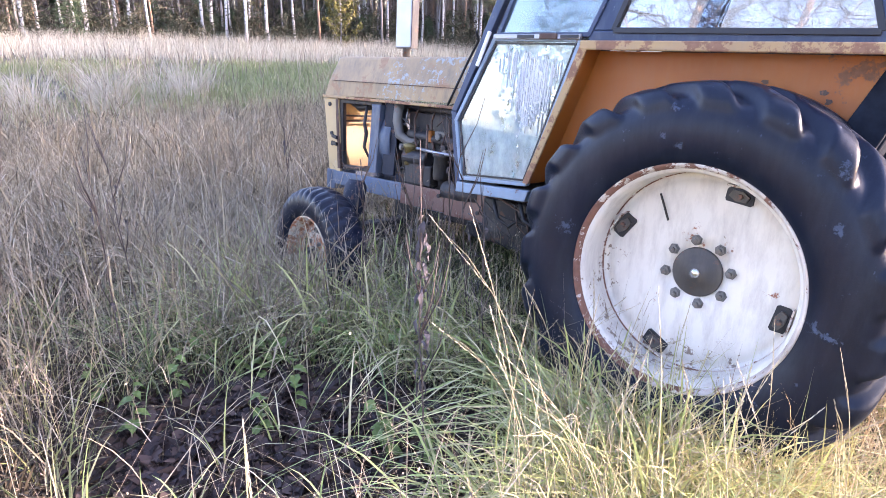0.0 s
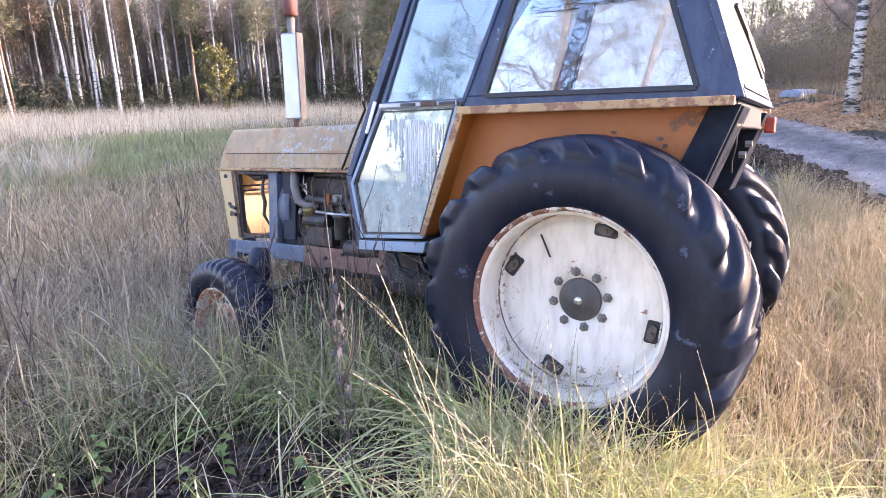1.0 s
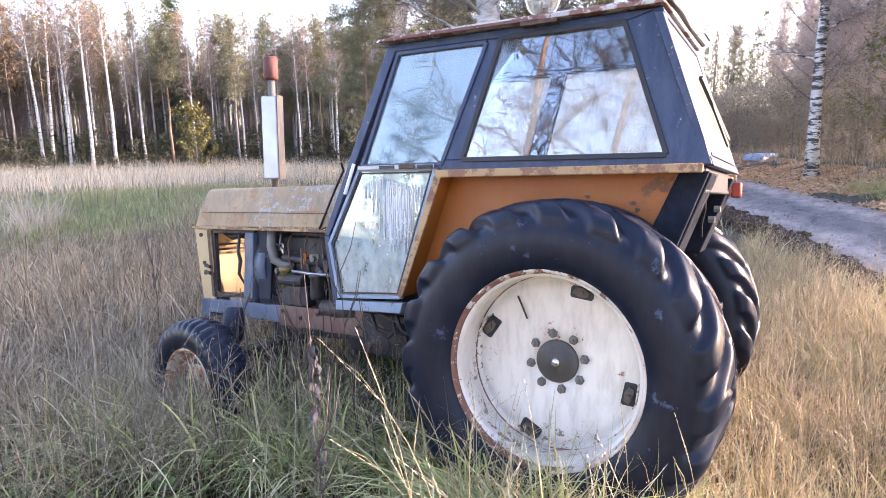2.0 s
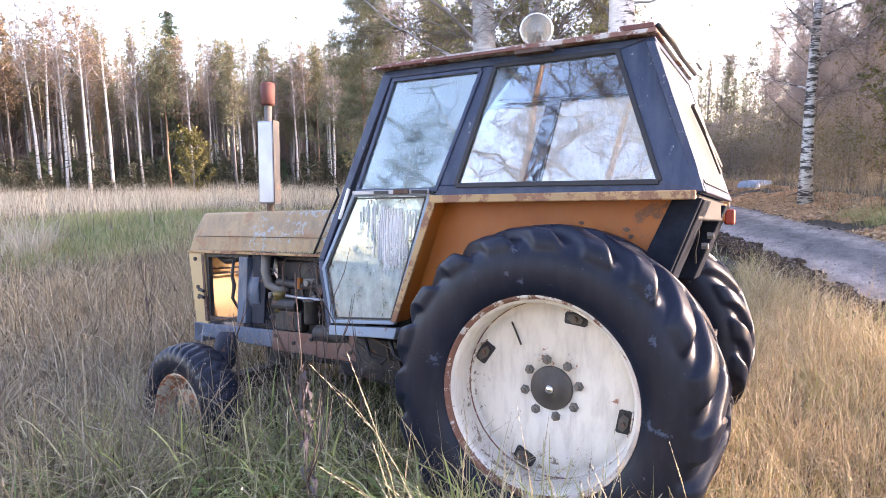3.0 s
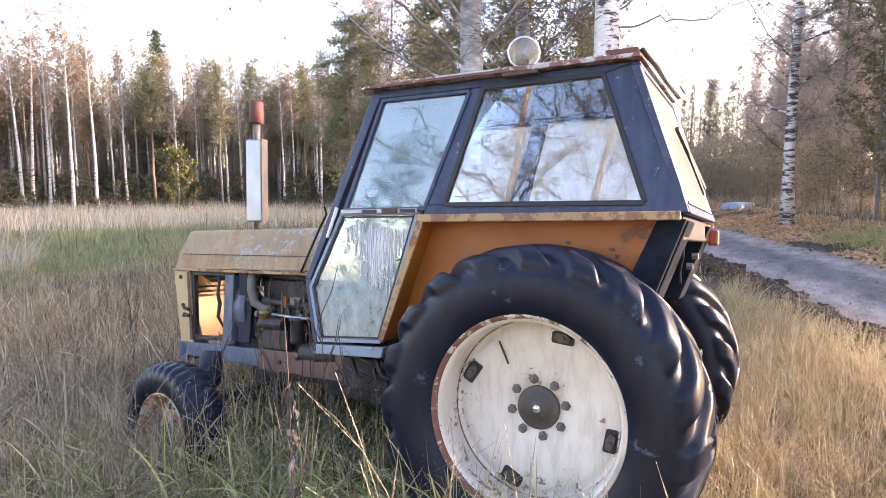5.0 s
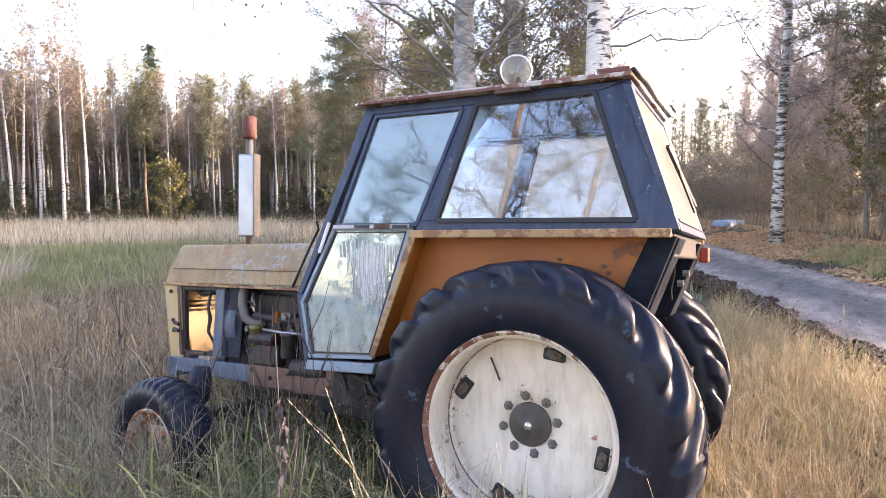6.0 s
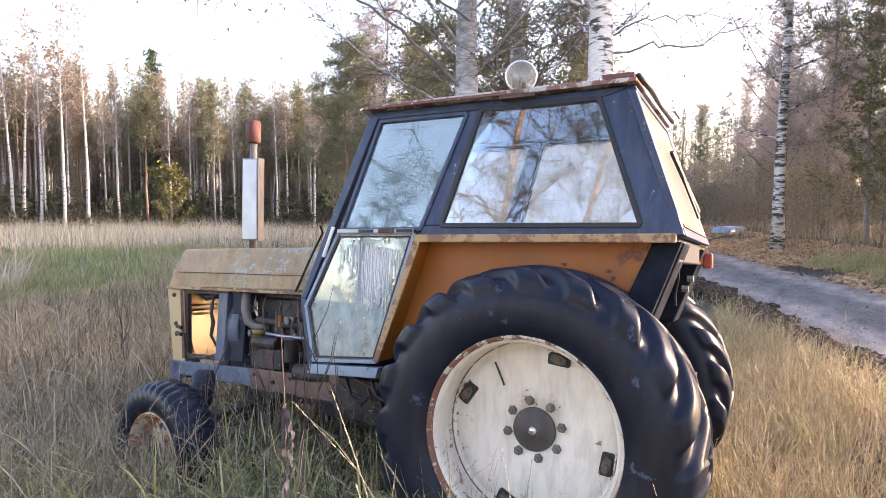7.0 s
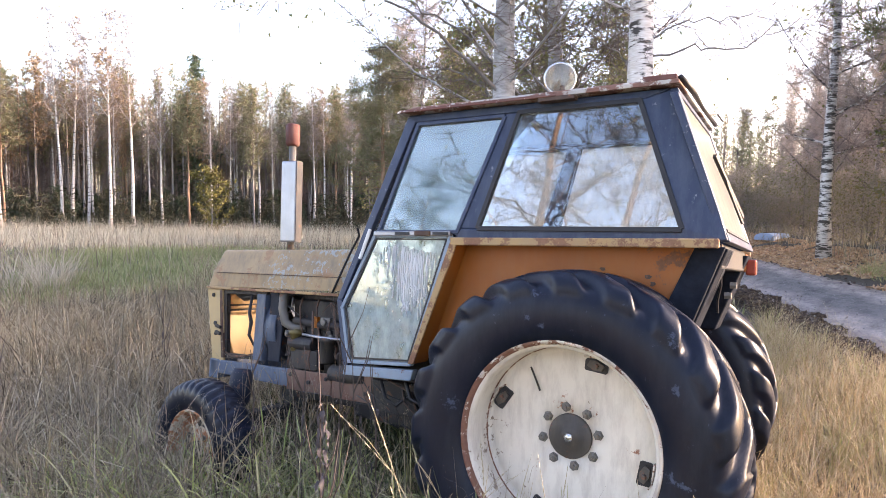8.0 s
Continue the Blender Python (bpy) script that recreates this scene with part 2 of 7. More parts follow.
# ---- mesh tools ----
class Geo:
    """Gathers vertices and faces of one mesh."""

    def __init__(self):
        self.v, self.f = [], []

    def add(self, verts, faces):
        k = len(self.v)
        self.v += [tuple(p) for p in verts]
        self.f += [tuple(i + k for i in q) for q in faces]
        return self

    def box(self, x0, x1, y0, y1, z0, z1):
        v = [(x, y, z) for x in (x0, x1) for y in (y0, y1) for z in (z0, z1)]
        return self.add(v, [(0, 1, 3, 2), (4, 6, 7, 5), (0, 4, 5, 1), (2, 3, 7, 6), (0, 2, 6, 4), (1, 5, 7, 3)])

    def prism(self, poly, y0, y1):
        """A polygon in (x, z), anticlockwise seen from -y, drawn out from y0 to y1; y0, y1 may be functions of z."""
        n = len(poly)
        fy0 = y0 if callable(y0) else (lambda z: y0)
        fy1 = y1 if callable(y1) else (lambda z: y1)
        v = [(x, fy0(z), z) for x, z in poly] + [(x, fy1(z), z) for x, z in poly]
        f = [tuple(range(n)), tuple(range(2 * n - 1, n - 1, -1))]
        f += [((i + 1) % n, i, i + n, (i + 1) % n + n) for i in range(n)]
        return self.add(v, f)

    def bar(self, a, b, w, d, up=(0, 0, 1)):
        """A box beam from a to b, w wide across and d along up."""
        a, b, up = Vector(a), Vector(b), Vector(up)
        t = (b - a).normalized()
        s = t.cross(up).normalized() * (w / 2)
        u = s.cross(t).normalized() * (d / 2)
        v = [p + i * s + j * u for p in (a, b) for i, j in ((-1, -1), (1, -1), (1, 1), (-1, 1))]
        return self.add(v, [(3, 2, 1, 0), (4, 5, 6, 7)] + [(i, (i + 1) % 4, (i + 1) % 4 + 4, i + 4) for i in range(4)])

    def tube(self, pts, rad, sides=8, cap=True):
        pts = [Vector(p) for p in pts]
        rads = rad if isinstance(rad, (list, tuple)) else [rad] * len(pts)
        v, f = [], []
        for i, p in enumerate(pts):
            t = (pts[min(i + 1, len(pts) - 1)] - pts[max(i - 1, 0)]).normalized()
            s = t.orthogonal().normalized() if i == 0 else (s - t * s.dot(t)).normalized()
            u = t.cross(s)
            v += [p + (s * math.cos(a) + u * math.sin(a)) * rads[i] for a in (2 * math.pi * k / sides for k in range(sides))]
        for i in range(len(pts) - 1):
            for k in range(sides):
                a, b = i * sides + k, i * sides + (k + 1) % sides
                f.append((a, b, b + sides, a + sides))
        if cap:
            f += [tuple(range(sides - 1, -1, -1)), tuple(range(len(v) - sides, len(v)))]
        return self.add(v, f)

    def revolve(self, prof, c, n=48, closed=True, axis="y"):
        """A profile of (radius, offset) turned about an axis through c."""
        c, m, v, f = Vector(c), len(prof), [], []
        for i in range(n):
            a = 2 * math.pi * i / n
            ca, sa = math.cos(a), math.sin(a)
            for r, o in prof:
                d = (r * ca, o, r * sa) if axis == "y" else ((o, r * ca, r * sa) if axis == "x" else (r * ca, r * sa, o))
                v.append(c + Vector(d))
        for i in range(n):
            j = (i + 1) % n
            for k in range(m - 1):
                f.append((i * m + k, i * m + k + 1, j * m + k + 1, j * m + k))
        return self.add(v, f)

    def mesh(self, name, mat, smooth=False):
        me = bpy.data.meshes.new(name)
        me.from_pydata(self.v, [], self.f)
        bm = bmesh.new()
        bm.from_mesh(me)
        bmesh.ops.recalc_face_normals(bm, faces=bm.faces)
        bm.to_mesh(me)
        bm.free()
        me.materials.append(mat)
        if smooth:
            me.shade_smooth()
        me.update()
        return me


def part(name, geo, mat, parent=None, label="", smooth=False, bevel=0.0):
    ob = new(name, geo.mesh(name, mat, smooth))
    ob.parent = parent
    if label:
        ob["label"] = label
    if bevel:
        b = ob.modifiers.new("edge", "BEVEL")
        b.width, b.segments, b.limit_method, b.angle_limit = bevel, 2, "ANGLE", radians(40)
    return ob


def raw_mesh(name, verts, loops, starts, totals, mat):
    """A mesh from flat numpy arrays."""
    me = bpy.data.meshes.new(name)
    me.vertices.add(len(verts))
    me.vertices.foreach_set("co", np.ascontiguousarray(verts, dtype=np.float32).ravel())
    me.loops.add(len(loops))
    me.loops.foreach_set("vertex_index", np.ascontiguousarray(loops, dtype=np.int32))
    me.polygons.add(len(starts))
    me.polygons.foreach_set("loop_start", np.ascontiguousarray(starts, dtype=np.int32))
    me.update(calc_edges=True)
    me.validate()
    me.materials.append(mat)
    return me


# ---- lie of the land ----
ROAD_U, ROAD_N = (-0.352, 0.936), (0.936, 0.352)
PROFILE_N = [-60, -25, -12, -6, -2.5, -1.2, 0.0, 0.9, 1.9, 2.9, 3.5, 5.0, 6.5, 7.5, 9.0, 14, 40, 90]
PROFILE_Z = [0.5, 0.15, 0.0, -0.12, -0.12, -0.08, -0.03, -0.2, -0.2, 0.0, 0.08, 0.26, 0.36, 0.55, 0.76, 0.8, 1.0, 1.2]


def land(x, y):
    x, y = np.asarray(x, float), np.asarray(y, float)
    n = ROAD_N[0] * x + ROAD_N[1] * y
    z = sum(np.interp(n + o, PROFILE_N, PROFILE_Z) for o in (-0.4, -0.2, 0, 0.2, 0.4)) / 5
    rough = 0.02 * np.sin(2.1 * x + 1.3 * y) * np.cos(1.7 * y - 0.6 * x) + 0.012 * np.sin(5.3 * x - 2.2) * np.sin(4.7 * y + 0.8)
    z = z + 0.07 * np.exp(-((n - 3.55) / 0.2) ** 2) * (1 + 0.5 * np.sin(3.1 * x + 2.0 * y))
    onroad = np.clip(1.6 - abs(n - 4.85), 0, 1)
    return z + rough * (1 - 0.7 * onroad)


def strips(name, px, py, h, w, lean, mat, rng, levels=3, z=None, curl=0.0, az=None):
    """Many thin upright blades: tapered ribbons, each bent over to a side."""
    n = len(px)
    base = land(px, py) - 0.02 if z is None else z
    az = rng.uniform(0, 2 * np.pi, n) if az is None else az
    ta = rng.uniform(0, 2 * np.pi, n)
    dx, dy = np.cos(az), np.sin(az)
    sx, sy = np.cos(ta), np.sin(ta)
    rows = []
    for k in range(levels):
        u = k / levels
        off = lean * h * (u ** 1.7)
        zz = base + h * (u - curl * u ** 3 * lean)
        ww = w * (1 - 0.75 * u) * 0.5
        cx, cy = px + dx * off, py + dy * off
        rows += [np.stack([cx - sx * ww, cy - sy * ww, zz], -1), np.stack([cx + sx * ww, cy + sy * ww, zz], -1)]
    rows.append(np.stack([px + dx * lean * h, py + dy * lean * h, base + h * (1 - curl * lean)], -1))
    m = 2 * levels + 1
    verts = np.stack(rows, 1).reshape(-1, 3)
    loc, tot = [], []
    for k in range(levels - 1):
        loc += [2 * k, 2 * k + 1, 2 * k + 3, 2 * k + 2]
        tot.append(4)
    loc += [2 * levels - 2, 2 * levels - 1, 2 * levels]
    tot.append(3)
    loc, tot = np.array(loc), np.array(tot)
    loops = (np.arange(n)[:, None] * m + loc[None]).ravel()
    totals = np.tile(tot, n)
    starts = np.concatenate([[0], np.cumsum(totals)[:-1]])
    return new(name, raw_mesh(name, verts, loops, starts, totals, mat))


def flakes(geo_v, geo_f, cen, size, rng, flat=0.0):
    """Small leaves: one bent quad each, at the given centres, turned at random; appended to lists of arrays."""
    n = len(cen)
    a = rng.normal(size=(n, 3))
    a[:, 2] *= 1 - flat
    a /= np.linalg.norm(a, axis=1)[:, None]
    b = np.cross(a, rng.normal(size=(n, 3)))
    b /= np.linalg.norm(b, axis=1)[:, None]
    s = size if np.ndim(size) else np.full(n, size)
    a, b = a * s[:, None], b * s[:, None] * 0.55
    k = sum(len(v) for v in geo_v)
    geo_v.append(np.stack([cen - a, cen - b, cen + a, cen + b], 1).reshape(-1, 3))
    geo_f.append(np.arange(n * 4).reshape(n, 4) + k)


def quad_mesh(name, vs, fs, mat):
    v, f = np.concatenate(vs), np.concatenate(fs)
    return raw_mesh(name, v, f.ravel(), np.arange(len(f)) * 4, np.full(len(f), 4), mat)


# ---- ground and road ----
def ground_material():
    m, nt, b = mat_base("meadow soil")
    n1 = noise_node(nt, 0.35, 6)
    n2 = noise_node(nt, 9, 8, 0.7)
    r1 = ramp_node(nt, [(0.35, (0.04, 0.032, 0.02)), (0.55, (0.065, 0.05, 0.03)), (0.7, (0.03, 0.033, 0.017))])
    nt.links.new(n1.outputs[0], r1.inputs[0])
    r2 = ramp_node(nt, [(0.3, (0.018, 0.013, 0.011)), (0.7, (0.075, 0.055, 0.036))])
    nt.links.new(n2.outputs[0], r2.inputs[0])
    nt.links.new(mix_node(nt, 0.5, r1.outputs[0], r2.outputs[0]), b.inputs["Base Color"])
    b.inputs["Roughness"].default_value = 0.95
    bump_link(nt, b, n2.outputs[0], 0.9, 0.04)
    return m


def road_material():
    """Gravel: pale wheel tracks of packed sand, a darker stony crown between them."""
    m, nt, b = mat_base("gravel road")
    tc = nt.nodes.new("ShaderNodeTexCoord")
    mp = nt.nodes.new("ShaderNodeVectorMath")
    mp.operation = "DOT_PRODUCT"
    mp.inputs[1].default_value = (*ROAD_N, 0)
    nt.links.new(tc.outputs["Object"], mp.inputs[0])
    n0 = noise_node(nt, 0.9, 5, 0.6)
    ad = nt.nodes.new("ShaderNodeMath")
    ad.operation = "MULTIPLY_ADD"
    ad.inputs[1].default_value = 0.75
    nt.links.new(n0.outputs[0], ad.inputs[0])
    nt.links.new(mp.outputs["Value"], ad.inputs[2])
    rg = nt.nodes.new("ShaderNodeMapRange")
    rg.inputs[1].default_value, rg.inputs[2].default_value = 3.9, 6.4
    nt.links.new(ad.outputs[0], rg.inputs[0])
    band = ramp_node(nt, [(0.0, (0.15, 0.115, 0.105)), (0.16, (0.22, 0.18, 0.168)), (0.3, (0.33, 0.285, 0.262)), (0.44, (0.15, 0.138, 0.136)), (0.66, (0.16, 0.146, 0.143)), (0.8, (0.36, 0.31, 0.28)), (1.0, (0.23, 0.17, 0.13))])
    nt.links.new(rg.outputs[0], band.inputs[0])
    n1 = noise_node(nt, 2.6, 9, 0.75, stretch=(1.4, 0.7, 1))
    r1 = ramp_node(nt, [(0.36, (0.45, 0.42, 0.42)), (0.5, (0.85, 0.85, 0.86)), (0.64, (1.25, 1.2, 1.15))])
    nt.links.new(n1.outputs[0], r1.inputs[0])
    n2 = noise_node(nt, 55, 6, 0.7)
    r2 = ramp_node(nt, [(0.3, (0.6, 0.6, 0.62)), (0.7, (1.3, 1.27, 1.22))])
    nt.links.new(n2.outputs[0], r2.inputs[0])
    out = band.outputs[0]
    for k in (r1, r2):
        mx = nt.nodes.new("ShaderNodeMix")
        mx.data_type, mx.blend_type = "RGBA", "MULTIPLY"
        mx.inputs[0].default_value = 1
        nt.links.new(out, mx.inputs[6])
        nt.links.new(k.outputs[0], mx.inputs[7])
        out = mx.outputs[2]
    nt.links.new(out, b.inputs["Base Color"])
    b.inputs["Roughness"].default_value = 0.85
    bump_link(nt, b, n2.outputs[0], 0.9, 0.02)
    return m


def sheet(name, us, vs, to_xy, lift, mat):
    """A sheet over the land on a grid of u and v."""
    uu, vv = np.meshgrid(us, vs, indexing="ij")
    x, y = to_xy(uu, vv)
    z = land(x, y) + lift(uu, vv)
    verts = np.stack([x, y, z], -1).reshape(-1, 3)
    nu, nv = len(us), len(vs)
    i, j = np.meshgrid(np.arange(nu - 1), np.arange(nv - 1), indexing="ij")
    q = np.stack([i * nv + j, (i + 1) * nv + j, (i + 1) * nv + j + 1, i * nv + j + 1], -1).reshape(-1, 4)
    me = raw_mesh(name, verts, q.ravel(), np.arange(len(q)) * 4, np.full(len(q), 4), mat)
    me.shade_smooth()
    return new(name, me)


grid = np.concatenate([-np.geomspace(900, 14, 24), np.linspace(-13.5, 25, 190), np.geomspace(26, 900, 24)])
ground = tagged(sheet("ground", grid, grid, lambda u, v: (u, v), lambda u, v: 0 * u, ground_material()), "rough meadow soil with dead leaves", "ground", kind="structure")


def road_xy(u, v):
    return u * ROAD_N[0] + v * ROAD_U[0], u * ROAD_N[1] + v * ROAD_U[1]


road = tagged(sheet("road", np.linspace(3.62, 6.02, 34), np.concatenate([np.linspace(-40, 40, 200), np.geomspace(42, 120, 20)]), road_xy,
                    lambda u, v: 0.03 - 0.12 * np.clip(np.abs(u - 4.82) - 0.95, 0, 1) - 0.02 * np.exp(-((u - 4.25) / 0.22) ** 2) - 0.02 * np.exp(-((u - 5.4) / 0.22) ** 2), road_material()), "grey-brown gravel road with wheel tracks", "road", kind="structure")


# ---- tractor ----
# Built in its own axes: x to its rear, y to its right, z up; it leans to its right in the roadside dip.
YC = 1.05
HUB = Vector((0.0, 0.0, 0.76))
tractor = new("tractor")
tractor.matrix_world = pose(0, 0, 0.76) @ pose(0, 0, 0, -5.526, -1.875, 0) @ pose(0, 0, -0.76)
tractor.empty_display_size = 0.3
tagged(tractor, "old abandoned tractor with ochre hood and blue-grey cab in grass", "tractor")


def side_y(z):
    return 0.42 + 0.12 * max(0.0, z - 1.75)


def smooth01(a, lo, hi):
    u = min(1.0, max(0.0, (a - lo) / (hi - lo)))
    return u * u * (3 - 2 * u)


def tyre_geo(prof, mid, half, count, depth, skew, r_in, r_out, n_ang, fill=0.42, soft=0.14):
    """A tyre turned about the y axis, with slanting rounded lugs that run over both shoulders."""
    pts = [Vector((r, y)) for r, y in prof] + [Vector((r, 2 * mid - y)) for r, y in reversed(prof[:-1])]
    fine = []
    for a, b in zip(pts, pts[1:]):
        steps = max(1, round((b - a).length / 0.014))
        fine += [a.lerp(b, i / steps) for i in range(steps)]
    fine.append(pts[-1])
    for _ in range(3):
        fine = [fine[0]] + [(fine[i - 1] + 2 * fine[i] + fine[i + 1]) / 4 for i in range(1, len(fine) - 1)] + [fine[-1]]
    m, v, f = len(fine), [], []
    nrm = []
    for i in range(m):
        t = fine[min(i + 1, m - 1)] - fine[max(i - 1, 0)]
        nrm.append(Vector((t.y, -t.x)).normalized())
    for j in range(n_ang):
        a = 2 * math.pi * j / n_ang
        for p, q in zip(fine, nrm):
            s = (p.y - mid) / half
            wgt = smooth01(p.x, r_in, r_out)
            h = 0.0
            for side in (-1, 1):
                reach = smooth01(side * s, -0.12, 0.02)
                ph = (a * count / (2 * math.pi) + (0.5 if side > 0 else 0.0) + skew * min(abs(s), 1.05)) % 1.0
                bump = 1 - smooth01(abs(ph - 0.5), fill / 2 - soft / 2, fill / 2 + soft / 2)
                h = max(h, bump * reach)
            worn = 0.85 + 0.15 * math.sin(a * 7.3 + s * 3) * math.cos(a * 3.1)
            d = depth * h * wgt * worn
            r, y = p.x + q.x * d, p.y + q.y * d
            v.append((r * math.cos(a), y, r * math.sin(a)))
    for j in range(n_ang):
        k = (j + 1) % n_ang
        for i in range(m - 1):
            f.append((j * m + i, j * m + i + 1, k * m + i + 1, k * m + i))
    return Geo().add(v, f)


# rear wheel, turned about its own centre at the rim's outer plane
REAR_PROFILE = [(0.45, 0.045), (0.462, 0.012), (0.49, -0.012), (0.54, -0.03), (0.60, -0.036), (0.66, -0.03), (0.7, -0.012), (0.724, 0.02), (0.734, 0.07), (0.739, 0.13), (0.742, 0.2)]
rear_wheel = new("rear_wheel")
rear_wheel.parent = tractor
rear_wheel.location = HUB
rear_wheel["label"] = "large rear wheel with white rusty rim and worn lugged tyre"
part("tyre", tyre_geo(REAR_PROFILE, 0.2, 0.2, 19, 0.062, 0.95, 0.668, 0.736, 456, 0.6, 0.2), M_RUBBER_DUSTY, rear_wheel, "black worn agricultural tyre", smooth=True)
part("rim_barrel", Geo().revolve([(0.43, 0.2), (0.432, 0.06), (0.438, 0.036), (0.451, 0.028)], (0, 0, 0), 96), M_RIM, rear_wheel, "white stained rim barrel", smooth=True)
part("rim_flange", Geo().revolve([(0.449, 0.03), (0.456, 0.012), (0.466, 0.0), (0.472, 0.004), (0.474, 0.014), (0.466, 0.022), (0.46, 0.04)], (0, 0, 0), 96), M_RIM_EDGE, rear_wheel, "rusty rolled rim edge", smooth=True)
part("rim_disc", Geo().revolve([(0.43, 0.19), (0.428, 0.21), (0.41, 0.222), (0.395, 0.214), (0.36, 0.208), (0.3, 0.214), (0.2, 0.226), (0.105, 0.23), (0.1, 0.245), (0.0005, 0.245)], (0, 0, 0), 96), M_RIM, rear_wheel, "white painted wheel disc, chipped and stained", smooth=True)
part("rim_seam", Geo().revolve([(0.452, 0.0275), (0.4555, 0.0255), (0.4575, 0.0285)], (0, 0, 0), 96), M_RUST, rear_wheel, smooth=True)
part("disc_seam", Geo().revolve([(0.4315, 0.196), (0.4275, 0.199), (0.4245, 0.204)], (0, 0, 0), 96), M_RIM_EDGE, rear_wheel, smooth=True)
part("hub_cap", Geo().revolve([(0.108, 0.238), (0.106, 0.222), (0.1, 0.217), (0.078, 0.217), (0.074, 0.211), (0.045, 0.209), (0.043, 0.203), (0.0005, 0.202)], (0, 0, 0), 48), M_HUB, rear_wheel, "dark greasy hub", smooth=True)
part("axle_end", Geo().revolve([(0.022, 0.2), (0.02, 0.188), (0.0005, 0.186)], (0, 0, 0), 20), M_CHROME, rear_wheel, "bright axle end", smooth=True)
M_BOLT = painted("greasy bolt iron", (0.15, 0.14, 0.125), (0.1, 0.092, 0.085), (0.12, 0.06, 0.04), 0.4, 0.6, 0.3, 12.0)
bolt_mesh = Geo().revolve([(0.025, 0.03), (0.025, 0.012), (0.02, 0.011), (0.02, -0.004), (0.011, -0.006), (0.01, -0.016), (0.0005, -0.017)], (0, 0, 0), 6).mesh("bolt", M_BOLT)
for i in range(8):
    a = radians(9.8 + 45 * i)
    b = new("bolt", bolt_mesh)
    b.parent = rear_wheel
    b.matrix_basis = pose(0.1375 * math.cos(a), 0.215, 0.1375 * math.sin(a), 0, 17 * i, 0)
# the rim is held by four clamps in rusty slots
# Solid black plate: the slot's inner shade is put into the colour.
slot = Geo().prism([(-0.05, -0.03), (0.046, -0.033), (0.054, -0.024), (0.05, 0.026), (0.03, 0.032), (-0.046, 0.03), (-0.056, 0.018), (-0.056, -0.02)], 0.0, 0.03)
slot_mesh = slot.mesh("rim_slot", M_SEAL)
lug = Geo().prism([(-0.042, -0.005), (-0.01, -0.022), (0.03, -0.02), (0.04, 0.004), (0.01, 0.02), (-0.03, 0.021)], -0.016, 0.012)
lug.revolve([(0.0005, -0.032), (0.011, -0.031), (0.012, -0.014), (0.0005, -0.012)], (0.004, 0, 0.0), 6)
lug_mesh = lug.mesh("rim_clamp", M_HUB)
lip = Geo().bar((-0.06, 0.0, 0.034), (0.034, 0.0, 0.037), 0.007, 0.03, (0, 1, 0)).bar((0.034, 0.0, 0.037), (0.058, 0.002, 0.026), 0.006, 0.02, (0, 1, 0))
lip_mesh = lip.mesh("slot_lip", M_RIM_EDGE)
for deg, rad, turn in ((70, 0.372, -14), (157, 0.372, 10), (250, 0.372, 8), (343, 0.372, -8)):
    a = radians(deg)
    at = pose(rad * math.cos(a), 0.2, rad * math.sin(a), 0, 90 - deg + turn, 0)
    for kind_name, mesh, text in (("rim_slot", slot_mesh, "black plate for the shaded recess of a slot"), ("rim_clamp", lug_mesh, "rusted rim clamp"), ("slot_lip", lip_mesh, "flaking raised edge of the slot")):
        c = new(kind_name, mesh)
        c.parent = rear_wheel
        c["label"] = text
        c.matrix_basis = at
part("valve_rod", Geo().tube([(-0.2, 0.205, 0.31), (-0.17, 0.2, 0.25), (-0.15, 0.205, 0.2)], 0.005, 6), M_DARK, rear_wheel)
copy_thing(rear_wheel, pose(0, 2 * YC, 0.76, 0, 40, 180))

# front wheels
FRONT_PROFILE = [(0.215, 0.03), (0.23, 0.008), (0.26, -0.008), (0.305, -0.012), (0.34, 0.0), (0.365, 0.02), (0.372, 0.05), (0.375, 0.095)]
front_wheel = new("front_wheel")
front_wheel.parent = tractor
front_wheel.matrix_basis = pose(-2.42, 0.0, 0.315, 0, 0, -9) @ Matrix.Scale(1.2, 4)
front_wheel["label"] = "small front wheel with rusty rim"
part("tyre", tyre_geo(FRONT_PROFILE, 0.095, 0.095, 40, 0.009, 0.4, 0.31, 0.36, 320, 0.6, 0.25), M_RUBBER_DUSTY, front_wheel, "black cracked front tyre", smooth=True)
part("rim", Geo().revolve([(0.2, 0.15), (0.2, 0.04), (0.214, 0.024), (0.222, 0.008), (0.229, 0.012), (0.226, 0.03)], (0, 0, 0), 64), M_RIM_FRONT, front_wheel, "rusty pale rim", smooth=True)
part("rim_disc", Geo().revolve([(0.2, 0.115), (0.19, 0.105), (0.165, 0.1), (0.13, 0.082), (0.085, 0.066), (0.08, 0.064), (0.0005, 0.064)], (0, 0, 0), 48), M_RIM_FRONT, front_wheel, "pale dirty wheel disc with rust", smooth=True)
part("hub_cap", Geo().revolve([(0.06, 0.066), (0.056, 0.03), (0.045, 0.012), (0.0005, 0.008)], (0, 0, 0), 24), M_DARK, front_wheel, smooth=True)
# Black ovals on the closed disc; the dark inside of hand holes is painted.
hole_mesh = Geo().prism([(0.03 * math.cos(t) * 1.25, 0.022 * math.sin(t)) for t in (k * math.pi / 6 for k in range(12))], 0.0, 0.02).mesh("hand_hole", M_SEAL)
for i in range(5):
    a = radians(72 * i + 20)
    h = new("hand_hole", hole_mesh)
    h.parent = front_wheel
    h["label"] = "black oval for a shaded hole in the wheel disc"
    h.matrix_basis = pose(0.142 * math.cos(a), 0.082, 0.142 * math.sin(a), 0, 90 - math.degrees(a), 0)
